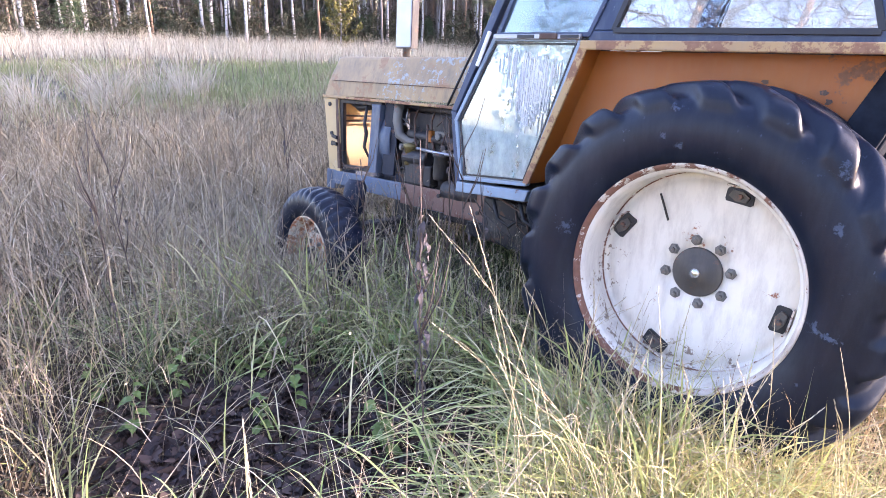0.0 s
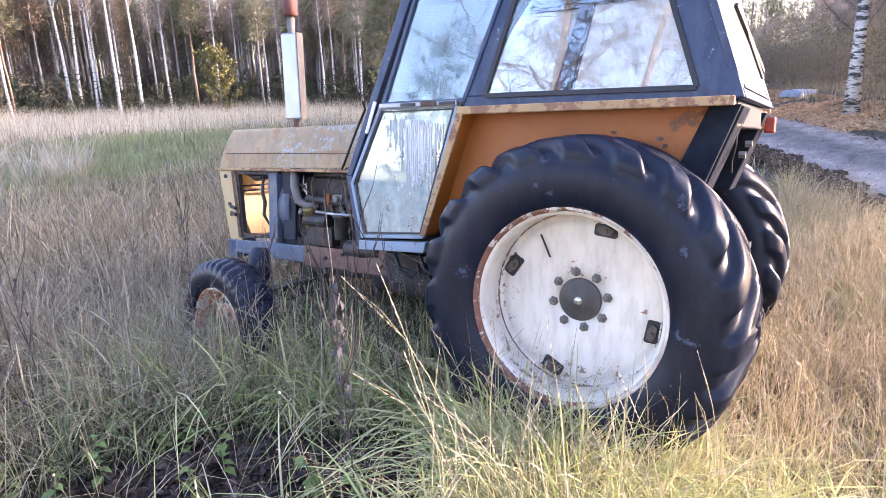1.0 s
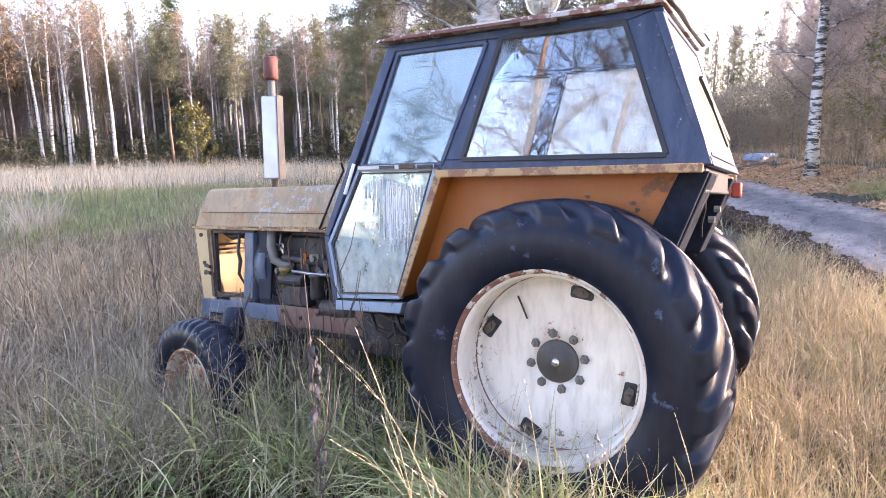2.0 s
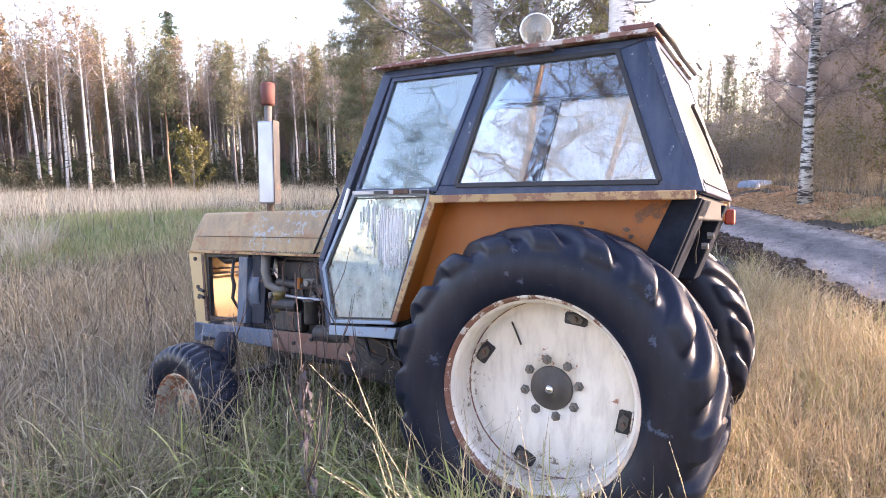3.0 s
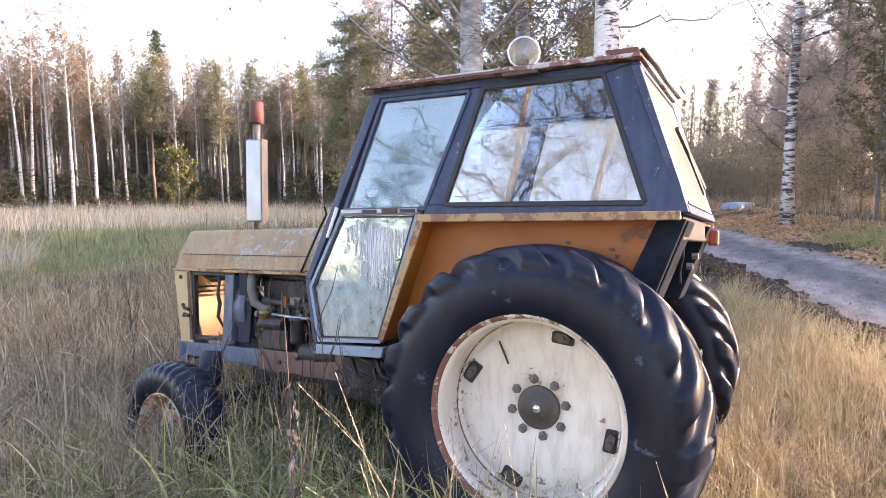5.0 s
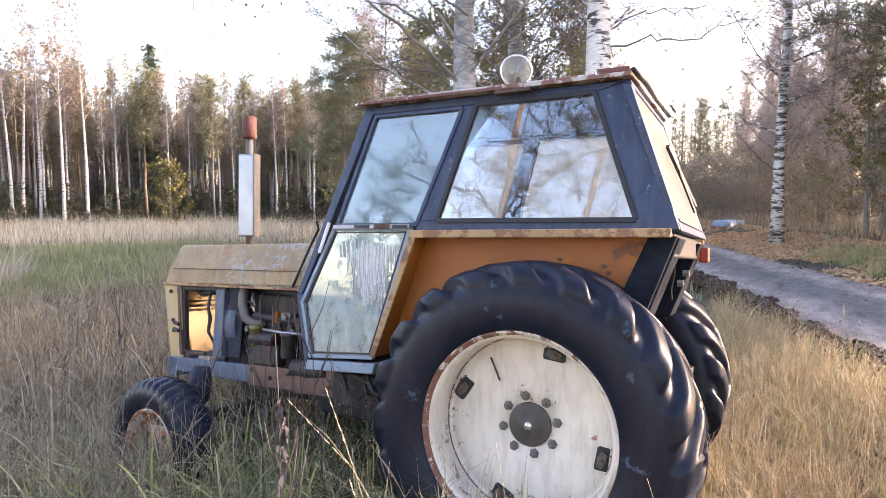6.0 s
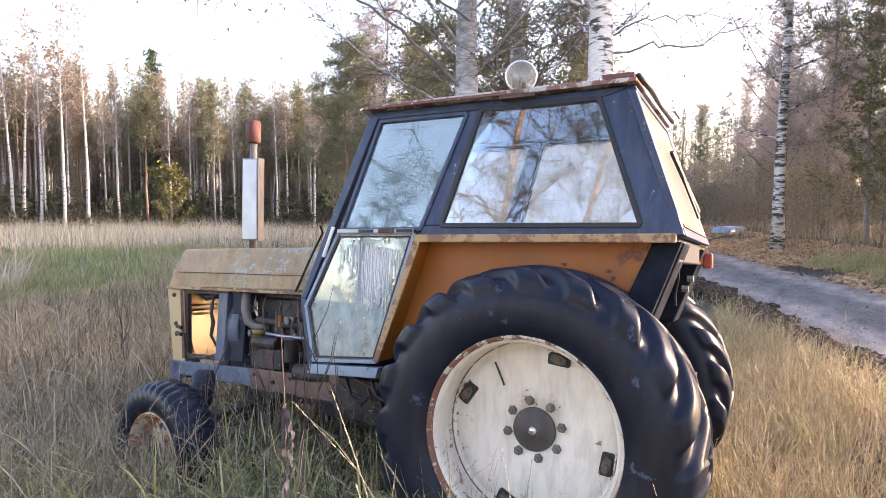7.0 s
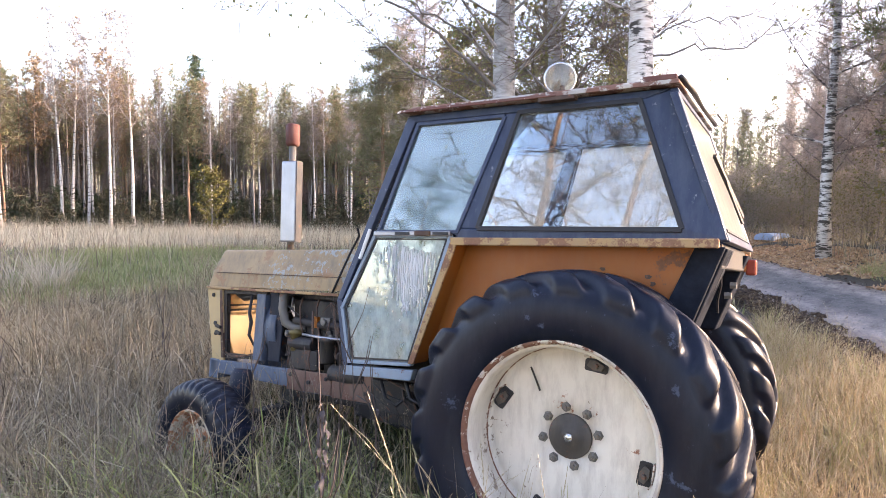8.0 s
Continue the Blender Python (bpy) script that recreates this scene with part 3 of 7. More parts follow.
for i in range(6):
    a = radians(60 * i)
    b = new("bolt", bolt_mesh)
    b.parent = front_wheel
    b.matrix_basis = pose(0.09 * math.cos(a), 0.06, 0.09 * math.sin(a), 0, 0, 0) @ Matrix.Scale(0.6, 4)
copy_thing(front_wheel, pose(-2.38, 2 * YC, 0.315, 0, 20, 171) @ Matrix.Scale(1.2, 4))


def mirrored(fn, name, mat, label="", bevel=0.0, smooth=False, both=True, parent=None):
    """A part on the left side and its mirror image on the right. fn fills a Geo, given a map of y."""
    made = []
    for flip in ((False, True) if both else (False,)):
        g = Geo()
        fn(g)
        if flip:
            g.v = [(x, 2 * YC - y, z) for x, y, z in g.v]
        made.append(part(name, g, mat, parent or tractor, label, smooth, bevel))
    return made


# mudguards
def fill_guard(g):
    g.prism([(-0.93, 1.02), (0.25, 1.02), (0.53, 1.672), (-0.69, 1.672)], 0.425, 0.437)


def fill_guard_top(g):
    g.box(-0.70, 0.62, 0.272, 0.43, 1.676, 1.688)
    g.prism([(-0.945, 1.0), (-0.93, 1.0), (-0.688, 1.68), (-0.703, 1.68)], 0.272, 0.43)


def fill_lip(g):
    g.box(-0.712, 0.635, 0.262, 0.284, 1.664, 1.706)
    g.prism([(-0.962, 1.0), (-0.925, 1.0), (-0.676, 1.664), (-0.712, 1.69)], 0.264, 0.282)


mirrored(fill_guard, "mudguard", M_ORANGE, "orange painted mudguard with rust holes", 0.002)
mirrored(fill_guard_top, "mudguard_top", M_ORANGE, "", 0.002)
mirrored(fill_lip, "mudguard_lip", M_LIP, "faded ochre folded edge of the mudguard", 0.006)
for x, z, w, h in ((-0.42, 1.47, 0.055, 0.04), (0.30, 1.53, 0.045, 0.025), (0.325, 1.495, 0.03, 0.03), (0.08, 1.56, 0.03, 0.02), (-0.6, 1.3, 0.04, 0.05)):
    rng = random.Random(int(x * 1000))
    poly = [(x + w / 2 * math.cos(t) * rng.uniform(0.5, 1.2), z + h / 2 * math.sin(t) * rng.uniform(0.5, 1.2)) for t in (k * math.pi / 5 for k in range(10))]
    part("rust_scab", Geo().prism(poly, 0.4195, 0.4255), M_RUST, tractor, "flaking rust scab")


def fill_strut(g):
    g.prism([(0.515, 1.675), (0.645, 1.675), (0.47, 1.22), (0.31, 1.22)], 0.40, 0.44)


def fill_strut2(g):
    g.prism([(0.53, 1.67), (0.655, 1.67), (0.48, 1.22), (0.33, 1.22)], 0.44, 0.68)


mirrored(fill_strut, "mudguard_strut", M_STRUT, "dark navy slanting support with worn paint", 0.006)
mirrored(fill_strut2, "strut_web", M_STRUT, "", 0.01)
mirrored(lambda g: g.tube([(0.652, 0.6, 1.66), (0.56, 0.61, 1.44), (0.49, 0.62, 1.26)], 0.005, 6), "edge_wire", M_ZINC, "thin grey wire", both=False)
part("frame_bolt", Geo().revolve([(0.0005, 0.03), (0.018, 0.03), (0.018, 0.0), (0.0005, 0.0)], (0.64, 0.66, 1.5), 6, axis="x"), M_BOLT, tractor)
part("frame_bolt", Geo().revolve([(0.0005, 0.03), (0.018, 0.03), (0.018, 0.0), (0.0005, 0.0)], (0.62, 0.62, 1.45), 6, axis="x"), M_BOLT, tractor)
mirrored(lambda g: g.tube([(0.60, 0.43, 1.66), (0.5, 0.43, 1.4), (0.44, 0.44, 1.25)], 0.008, 6), "brake_cable", M_ZINC, "thin grey cable", both=False)
part("loose_wire", Geo().tube([(0.58, 0.62, 1.66), (0.6, 0.64, 1.58), (0.6, 0.66, 1.5), (0.58, 0.7, 1.42), (0.58, 0.72, 1.36)], 0.006, 6), M_SEAL, tractor)

# cab shell
def rail(g, poly, out=0.0, deep=0.05):
    g.prism(poly, lambda z: side_y(z) - out, lambda z: side_y(z) + deep)


mirrored(lambda g: (rail(g, [(-1.604, 1.322), (-1.562, 1.322), (-1.108, 2.43), (-1.17, 2.455)]), rail(g, [(-1.534, 0.885), (-1.492, 0.885), (-1.562, 1.322), (-1.604, 1.322)])), "front_pillar", M_CAB, "", 0.006)
mirrored(lambda g: rail(g, [(-0.745, 1.765), (-0.63, 1.765), (-0.43, 2.415), (-0.51, 2.415)]), "door_pillar", M_CAB, "", 0.006)
mirrored(lambda g: rail(g, [(-0.76, 1.708), (0.655, 1.705), (0.405, 2.462), (0.232, 2.415), (0.452, 1.765), (-0.745, 1.765)], 0.004), "rear_pillar", M_CAB, "wide blue-grey sheet metal corner of the cab", 0.006)
mirrored(lambda g: rail(g, [(-1.12, 2.416), (0.236, 2.416), (0.39, 2.462), (-1.17, 2.462)], 0.001), "roof_rail", M_CAB, "", 0.006)
mirrored(lambda g: rail(g, [(-1.534, 0.86), (-1.035, 0.875), (-1.015, 0.94), (-1.525, 0.92)], 0.006), "door_sill", M_CABLIGHT, "pale blue sill below the door", 0.006)
part("roof", Geo().prism([(-1.215, 2.466), (0.425, 2.47), (0.42, 2.488), (0.2, 2.5), (-1.1, 2.498), (-1.21, 2.482)], 0.46, 2 * YC - 0.46), M_ROOF, tractor, "peeling white cab roof", bevel=0.008)
part("roof_gutter", Geo().box(-1.2, -0.26, 0.442, 0.462, 2.468, 2.483).box(-1.21, -0.2, 0.436, 0.444, 2.464, 2.474), M_ROOFRED, tractor, "rusty red gutter strip with flaking paint", bevel=0.003)
part("roof_gutter", Geo().box(-0.2, 0.42, 0.446, 0.462, 2.466, 2.488), M_ROOF, tractor, "flaking white roof edge", bevel=0.003)
part("roof_cap", Geo().box(0.235, 0.41, 0.45, 0.7, 2.488, 2.516), M_ROOFRED, tractor, "rusty red cap on the roof corner", bevel=0.005)
part("roof_rear_edge", Geo().tube([(0.425, 0.47, 2.5), (0.432, 0.8, 2.507), (0.428, 1.15, 2.503), (0.435, 1.63, 2.506)], [0.014, 0.017, 0.012, 0.015], 7), M_SEAL, tractor, "dark crumbling seal along the rear roof edge", smooth=True)
part("roof_hook", Geo().tube([(0.43, 1.3, 2.5), (0.47, 1.42, 2.53), (0.48, 1.6, 2.52)], 0.007, 6), M_SEAL, tractor)

# doors, each with frame, two panes and a lock strip
UP = [(-1.285, 1.757), (-0.762, 1.757), (-0.528, 2.39), (-1.08, 2.39)]
LOW = [(-1.482, 0.958), (-1.05, 0.982), (-0.81, 1.712), (-1.318, 1.712), (-1.545, 1.272)]


def ring(g, poly, wide, out, deep, only=None):
    """Frame bars along the sides of a polygon in the side plane."""
    n = len(poly)
    c = (sum(p[0] for p in poly) / n, sum(p[1] for p in poly) / n)
    for i in range(n):
        if only is not None and i != only:
            continue
        a, b = Vector(poly[i]), Vector(poly[(i + 1) % n])
        t = (b - a).normalized()
        q = Vector((-t.y, t.x))
        if q.dot(Vector(c) - a) > 0:
            q = -q
        quad = [a - t * wide * 0.6, b + t * wide * 0.6, b + t * wide * 0.6 + q * wide, a - t * wide * 0.6 + q * wide]
        k = 0.0012 * i
        g.prism([(p.x, p.y) for p in quad], lambda z: side_y(z) - out + k, lambda z: side_y(z) + deep - k)


def door_set(flip):
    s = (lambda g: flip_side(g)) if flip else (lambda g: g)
    g = Geo()
    ring(g, UP, 0.022, 0.012, 0.03)
    door = part("door", s(g), M_CAB, tractor, "narrow cab door with two dusty panes", bevel=0.003)
    g = Geo()
    ring(g, LOW, 0.022, 0.012, 0.03)
    part("lower_frame", s(g), M_CABLIGHT, door, "pale blue lower door frame", bevel=0.003)
    g = Geo()
    g.prism(UP, lambda z: side_y(z) + 0.008, lambda z: side_y(z) + 0.013)
    part("upper_pane", s(g), M_GLASS4 if flip else M_GLASS, door, "dusty bluish glass").visible_shadow = flip
    g = Geo()
    g.prism(LOW, lambda z: side_y(z) + 0.008, lambda z: side_y(z) + 0.013)
    part("lower_pane", s(g), M_GLASS4 if flip else M_GLASS5, door, "dusty glass with splashes of dried white paint").visible_shadow = flip
    for k in range(5):
        g = Geo()
        ring(g, [(-1.466, 0.974), (-1.06, 0.996), (-0.83, 1.698), (-1.312, 1.698), (-1.527, 1.272)], 0.009, 0.004, 0.02, k)
        part("seal", s(g), M_SEAL, door)
    g = Geo()
    g.box(-1.32, -0.79, 0.395, 0.43, 1.722, 1.748)
    part("lock_strip", s(g), M_ZINC, door, "grey metal strip across the door", bevel=0.003)
    g = Geo()
    g.box(-1.02, -0.92, 0.382, 0.4, 1.722, 1.75)
    part("handle", s(g), M_RUST, door, "small rusty door handle", bevel=0.004)
    g = Geo()
    g.box(-0.9, -0.8, 0.389, 0.397, 1.726, 1.744)
    part("strip_plate", s(g), M_SEAL, door)
    g = Geo()
    g.box(-1.16, -1.06, 0.389, 0.397, 1.726, 1.744)
    part("strip_plate", s(g), M_SEAL, door)
    g = Geo()
    g.tube([(-1.345, 0.395, 1.76), (-1.415, 0.395, 1.58)], 0.011, 6)
    part("hinge_strip", s(g), M_SPLASH, door, "short white strip on the hinge side")
    return door


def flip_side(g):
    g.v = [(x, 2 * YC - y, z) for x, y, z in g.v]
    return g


left_door = door_set(False)
door_set(True)
rng = random.Random(5)
g = Geo()
for i in range(170):
    x = -1.05 + rng.gauss(0, 0.08)
    z1 = 1.66 - abs(rng.gauss(0, 0.09)) - (x + 1.06) * 0.2
    ln = rng.uniform(0.03, 0.36) * (1 - min(0.8, abs(x + 1.06) * 3))
    w = rng.uniform(0.0004, 0.0015)
    dx = -0.03 * ln
    g.prism([(x - w * 0.6 + dx, z1 - ln), (x + w * 0.6 + dx, z1 - ln), (x + w, z1), (x - w, z1)], 0.4205, 0.4275)
for i in range(60):
    x, z = -1.09 + rng.gauss(0, 0.07), 1.36 + rng.gauss(0, 0.06)
    r = rng.uniform(0.0015, 0.005)
    g.prism([(x + r * math.cos(k) * rng.uniform(0.6, 1.3), z + 1.5 * r * math.sin(k) * rng.uniform(0.6, 1.3)) for k in (0, 1, 2, 3.1, 4.2, 5.3)], 0.4203, 0.4275)
tagged(part("paint_splash", g, M_SPLASH, left_door, "runs of dried white paint"), kind="stuff")

# side windows
WIN = [(-0.612, 1.778), (0.436, 1.768), (0.218, 2.4), (-0.42, 2.4)]


def window_set(flip):
    s = flip_side if flip else (lambda g: g)
    g = Geo()
    g.prism(WIN, lambda z: side_y(z) + 0.004, lambda z: side_y(z) + 0.009)
    win = part("side_window", s(g), M_GLASS4 if flip else M_GLASS2, tractor, "wide slanting side window of dusty glass")
    win.visible_shadow = flip
    for k in range(4):
        g = Geo()
        ring(g, WIN, 0.026, 0.014, 0.02, k)
        part("seal", s(g), M_SEAL, win, "black rubber seal", bevel=0.003)
    return win


window_set(False)
window_set(True)
part("headliner", Geo().box(-1.12, 0.38, 0.52, 2 * YC - 0.52, 2.44, 2.464), M_CLOTH, tractor, "dark ceiling lining of the cab")

# rear window, slanting
def rear_pt(y, z, out=0.0):
    return (0.65 - (z - 1.705) * 0.333 + out, y, z)


def rear_quad(g, y0, y1, z0, z1, out, thick):
    v = [rear_pt(y, z, o) for o in (out, out - thick) for y, z in ((y0, z0), (y1, z0), (y1, z1), (y0, z1))]
    g.add(v, [(0, 1, 2, 3), (7, 6, 5, 4), (1, 0, 4, 5), (2, 1, 5, 6), (3, 2, 6, 7), (0, 3, 7, 4)])


g = Geo()
rear_quad(g, 0.425, 2 * YC - 0.425, 1.70, 1.745, 0.012, 0.04)
rear_quad(g, 0.50, 2 * YC - 0.5, 2.42, 2.46, 0.008, 0.04)
rear_quad(g, 0.43, 0.475, 1.745, 2.42, 0.008, 0.04)
rear_quad(g, 2 * YC - 0.475, 2 * YC - 0.43, 1.745, 2.42, 0.008, 0.04)
rear_window = part("rear_window", g, M_CAB, tractor, "rear cab window in a dark frame", bevel=0.005)
g = Geo()
rear_quad(g, 0.475, 2 * YC - 0.475, 1.745, 2.42, 0.0, 0.006)
part("pane", g, M_GLASS3, rear_window, "milky sunlit glass")
g = Geo()
rear_quad(g, 0.50, 1.6, 1.752, 1.765, 0.01, 0.008)
part("seal", g, M_SEAL, rear_window)
part("wiper", Geo().bar(rear_pt(1.0, 2.2, 0.03), rear_pt(1.45, 1.9, 0.03), 0.02, 0.02).bar(rear_pt(1.1, 2.22, 0.03), rear_pt(1.3, 1.85, 0.03), 0.014, 0.014), M_SEAL, rear_window)
g = Geo()
g.add([(-1.60, 0.45, 1.34), (-1.60, 2 * YC - 0.45, 1.34), (-1.14, 2 * YC - 0.52, 2.45), (-1.14, 0.52, 2.45), (-1.595, 0.45, 1.345), (-1.595, 2 * YC - 0.45, 1.345), (-1.135, 2 * YC - 0.52, 2.455), (-1.135, 0.52, 2.455)], [(0, 1, 2, 3), (7, 6, 5, 4), (1, 0, 4, 5), (2, 1, 5, 6), (3, 2, 6, 7), (0, 3, 7, 4)])
part("windscreen", g, M_GLASS2, tractor, "dusty windscreen").visible_shadow = False
part("dashboard", Geo().prism([(-1.52, 0.9), (-1.3, 0.9), (-1.25, 1.3), (-1.4, 1.36), (-1.58, 1.32)], 0.5, 2 * YC - 0.5), M_DARK, tractor, "", bevel=0.01)
part("cab_floor", Geo().box(-1.5, 0.6, 0.46, 2 * YC - 0.46, 0.86, 0.9).box(-0.35, 0.62, 0.46, 2 * YC - 0.46, 1.62, 1.69).box(-0.4, -0.35, 0.46, 2 * YC - 0.46, 0.9, 1.69), M_DARK, tractor, "", bevel=0.006)
part("seat", Geo().prism([(-0.62, 1.28), (-0.15, 1.28), (-0.08, 1.36), (-0.05, 1.78), (-0.12, 1.8), (-0.2, 1.42), (-0.6, 1.4)], 0.82, 1.28), M_CLOTH, tractor, "worn black driver's seat", bevel=0.03)
part("steering_wheel", Geo().revolve([(0.2, 0.0), (0.212, 0.012), (0.224, 0.0), (0.212, -0.012), (0.2, 0.0)], (0, 0, 0), 32, axis="z").bar((-0.2, 0, 0), (0.2, 0, 0), 0.025, 0.01).tube([(0, 0, 0), (0, 0, -0.4)], 0.018, 8), M_SEAL, tractor, "", smooth=True).matrix_basis = pose(-0.98, YC, 1.66, 0, -32, 0)

# hood and nose
def hood_section(x, dz=0.0, grow=0.0):
    half = [(0.77 - grow, 1.335 + dz), (0.77 - grow, 1.345 + dz), (0.782, 1.45 + dz), (0.845, 1.62 + dz), (0.87, 1.632 + dz)]
    return [(x, y, z) for y, z in half] + [(x, 2 * YC - y, z) for y, z in reversed(half)]


g = Geo()
a, b = hood_section(-3.2), hood_section(-1.86, 0.02)
a = [(x + 0.27 * (z - 1.335), y, z) for x, y, z in a]
b = [(x + 0.33 * (z - 1.35), y, z) for x, y, z in b]
n = len(a)
g.add(a + b, [(i, i + 1, i + 1 + n, i + n) for i in range(n - 1)] + [tuple(range(n)), tuple(range(2 * n - 1, n - 1, -1))])
part("hood", g, M_HOOD, tractor, "faded ochre engine hood with rust and lichen", bevel=0.012)
part("hood_trim", Geo().box(-3.215, -1.87, 0.758, 0.775, 1.318, 1.338), M_LIP, tractor, "", bevel=0.004).rotation_euler = (0, 0, 0)
part("hood_seam", Geo().box(-3.12, -1.86, 0.7765, 0.7815, 1.447, 1.4525), M_RUST, tractor)
part("nose_side", Geo().prism([(-3.13, 0.76), (-3.0, 0.76), (-3.045, 1.316), (-3.215, 1.316)], 0.775, 0.792), M_YELLOW, tractor, "yellow side plate of the nose", bevel=0.004)
part("nose_side", Geo().prism([(-3.13, 0.76), (-3.0, 0.76), (-3.045, 1.316), (-3.215, 1.316)], 2 * YC - 0.792, 2 * YC - 0.775), M_YELLOW, tractor, "", bevel=0.004)
g = Geo()
g.add([(-3.11, 0.8, 0.76), (-3.11, 2 * YC - 0.8, 0.76), (-3.2, 2 * YC - 0.8, 1.33), (-3.2, 0.8, 1.33), (-3.09, 0.8, 0.76), (-3.09, 2 * YC - 0.8, 0.76), (-3.18, 2 * YC - 0.8, 1.33), (-3.18, 0.8, 1.33)], [(0, 1, 2, 3), (7, 6, 5, 4), (1, 0, 4, 5), (2, 1, 5, 6), (3, 2, 6, 7), (0, 3, 7, 4)])
part("front_grille", g, M_GRILLE, tractor, "yellow front panel seen from inside", bevel=0.003)
for z in (1.19, 1.15):
    part("grille_bar", Geo().bar((-3.06, 0.8, z), (-3.06, 1.3, z - 0.006), 0.02, 0.014), M_DARK, tractor)
part("radiator_bar", Geo().prism([(-3.03, 0.785), (-3.0, 0.785), (-3.048, 1.31), (-3.075, 1.31)], 0.772, 0.8), M_RUST, tractor, "rusty upright bar of the open nose", bevel=0.003)
part("radiator_hose", Geo().tube([(-3.0, 0.9, 1.29), (-2.9, 0.88, 1.255), (-2.78, 0.86, 1.275), (-2.68, 0.86, 1.3)], 0.028, 10), M_SEAL, tractor, "black radiator hose", smooth=True)
part("cable_loom", Geo().tube([(-2.74, 0.8, 1.29), (-2.755, 0.79, 1.15), (-2.735, 0.795, 1.08), (-2.75, 0.79, 0.98), (-2.7, 0.8, 0.9)], [0.01, 0.012, 0.016, 0.012, 0.008], 8), M_SEAL, tractor, smooth=True)
part("bonnet_stay", Geo().tube([(-3.0, 0.79, 0.83), (-2.93, 0.785, 0.805), (-2.8, 0.785, 0.815), (-2.7, 0.79, 0.84)], 0.006, 6), M_RUST, tractor)
for k, z in enumerate((1.02, 0.97)):
    part("nose_catch", Geo().bar((-3.1, 0.77, z + 0.012), (-3.03, 0.76, z), 0.02, 0.024), M_DARK, tractor, bevel=0.004)
for z in (1.27, 1.05, 0.97):
    part("nose_bolt", Geo().revolve([(0.016, 0.776), (0.016, 0.766), (0.0005, 0.764)], (-3.1 - (z - 1.0) * 0.14, 0, z), 10), M_DARK, tractor)
part("radiator_frame", Geo().prism([(-3.02, 0.79), (-2.985, 0.79), (-3.012, 1.3), (-3.045, 1.3)], 0.79, 0.83).prism([(-3.0, 0.785), (-2.62, 0.8), (-2.62, 0.83), (-3.0, 0.82)], 0.79, 0.83).prism([(-3.04, 1.285), (-2.58, 1.29), (-2.58, 1.32), (-3.04, 1.315)], 0.79, 0.83), M_DARK, tractor, "", bevel=0.004)
part("radiator_post", Geo().prism([(-2.69, 0.8), (-2.6, 0.8), (-2.575, 1.3), (-2.665, 1.3)], 0.775, 0.84).box(-2.66, -2.6, 0.84, 2 * YC - 0.84, 0.8, 1.3), M_BLUE, tractor, "blue radiator post", bevel=0.006)
part("fan_shroud", Geo().revolve([(0.25, -0.1), (0.27, -0.1), (0.27, 0.02), (0.25, 0.02), (0.25, -0.1)], (-2.5, YC, 1.05), 40, axis="x"), M_BLUE, tractor, "", smooth=True)
for k in range(6):
    t = radians(60 * k + 10)
    part("fan_blade", Geo().bar((-2.52, YC + 0.04 * math.cos(t), 1.05 + 0.04 * math.sin(t)), (-2.5, YC + 0.23 * math.cos(t), 1.05 + 0.23 * math.sin(t)), 0.004, 0.07, (0.4, -math.sin(t), math.cos(t))), M_DARK, tractor)

# engine and running gear
eng = Geo().box(-2.42, -1.7, 0.86, 1.26, 0.55, 1.12).box(-2.4, -1.74, 0.9, 1.22, 1.12, 1.27).box(-2.36, -1.8, 0.94, 1.18, 1.27, 1.31)
for k in range(4):
    part("engine_rib", Geo().box(-2.36 + 0.16 * k, -2.26 + 0.16 * k, 0.842, 0.862, 0.7, 1.08), M_DARK, tractor)
part("engine_block", eng, M_DARK, tractor, "greasy dark engine block", bevel=0.012)
for k in range(4):
    x = -2.3 + 0.16 * k
    part("injector_pipe", Geo().tube([(x, 0.88, 1.28), (x + 0.02, 0.83, 1.22), (x + 0.05, 0.81, 1.1), (x + 0.1, 0.8, 0.98)], 0.007, 6), M_RUST, tractor)
part("intake_manifold", Geo().tube([(-2.33, 0.84, 1.12), (-2.05, 0.83, 1.1), (-1.72, 0.84, 1.1)], 0.03, 12), M_DARK, tractor, "", smooth=True)
part("breather_pipe", Geo().tube([(-2.43, 0.82, 1.34), (-2.43, 0.81, 1.2), (-2.4, 0.81, 1.1), (-2.33, 0.83, 1.06), (-2.24, 0.86, 1.07)], 0.034, 12), M_BOLT, tractor, "dusty upright pipe with an elbow", smooth=True)
part("fuel_pipe", Geo().tube([(-2.2, 0.78, 1.03), (-2.0, 0.77, 1.02), (-1.6, 0.78, 1.02)], 0.011, 8), M_ZINC, tractor, "thin grey fuel pipe", smooth=True)
part("drain_pipe", Geo().tube([(-2.12, 0.79, 1.2), (-2.1, 0.775, 1.0), (-2.13, 0.77, 0.86), (-2.1, 0.78, 0.72)], 0.008, 8), M_RUST, tractor, smooth=True)
part("sediment_bowl", Geo().revolve([(0.0005, 0.0), (0.036, 0.004), (0.042, 0.04), (0.042, 0.12), (0.05, 0.125), (0.05, 0.15), (0.0005, 0.16)], (-2.28, 0.8, 0.9), 18, axis="z"), M_BRASS, tractor, "dull yellow filter bowl", smooth=True)
part("relay_block", Geo().box(-2.14, -2.09, 0.8, 0.84, 1.08, 1.16), M_ORANGE, tractor, "small orange relay", bevel=0.005)
part("fan_panel", Geo().prism([(-2.56, 0.8), (-2.44, 0.8), (-2.42, 1.1), (-2.47, 1.32), (-2.55, 1.32)], 0.8, 0.82), M_NAVY, tractor, "curved dark blue fan panel", bevel=0.006)
wr = random.Random(23)
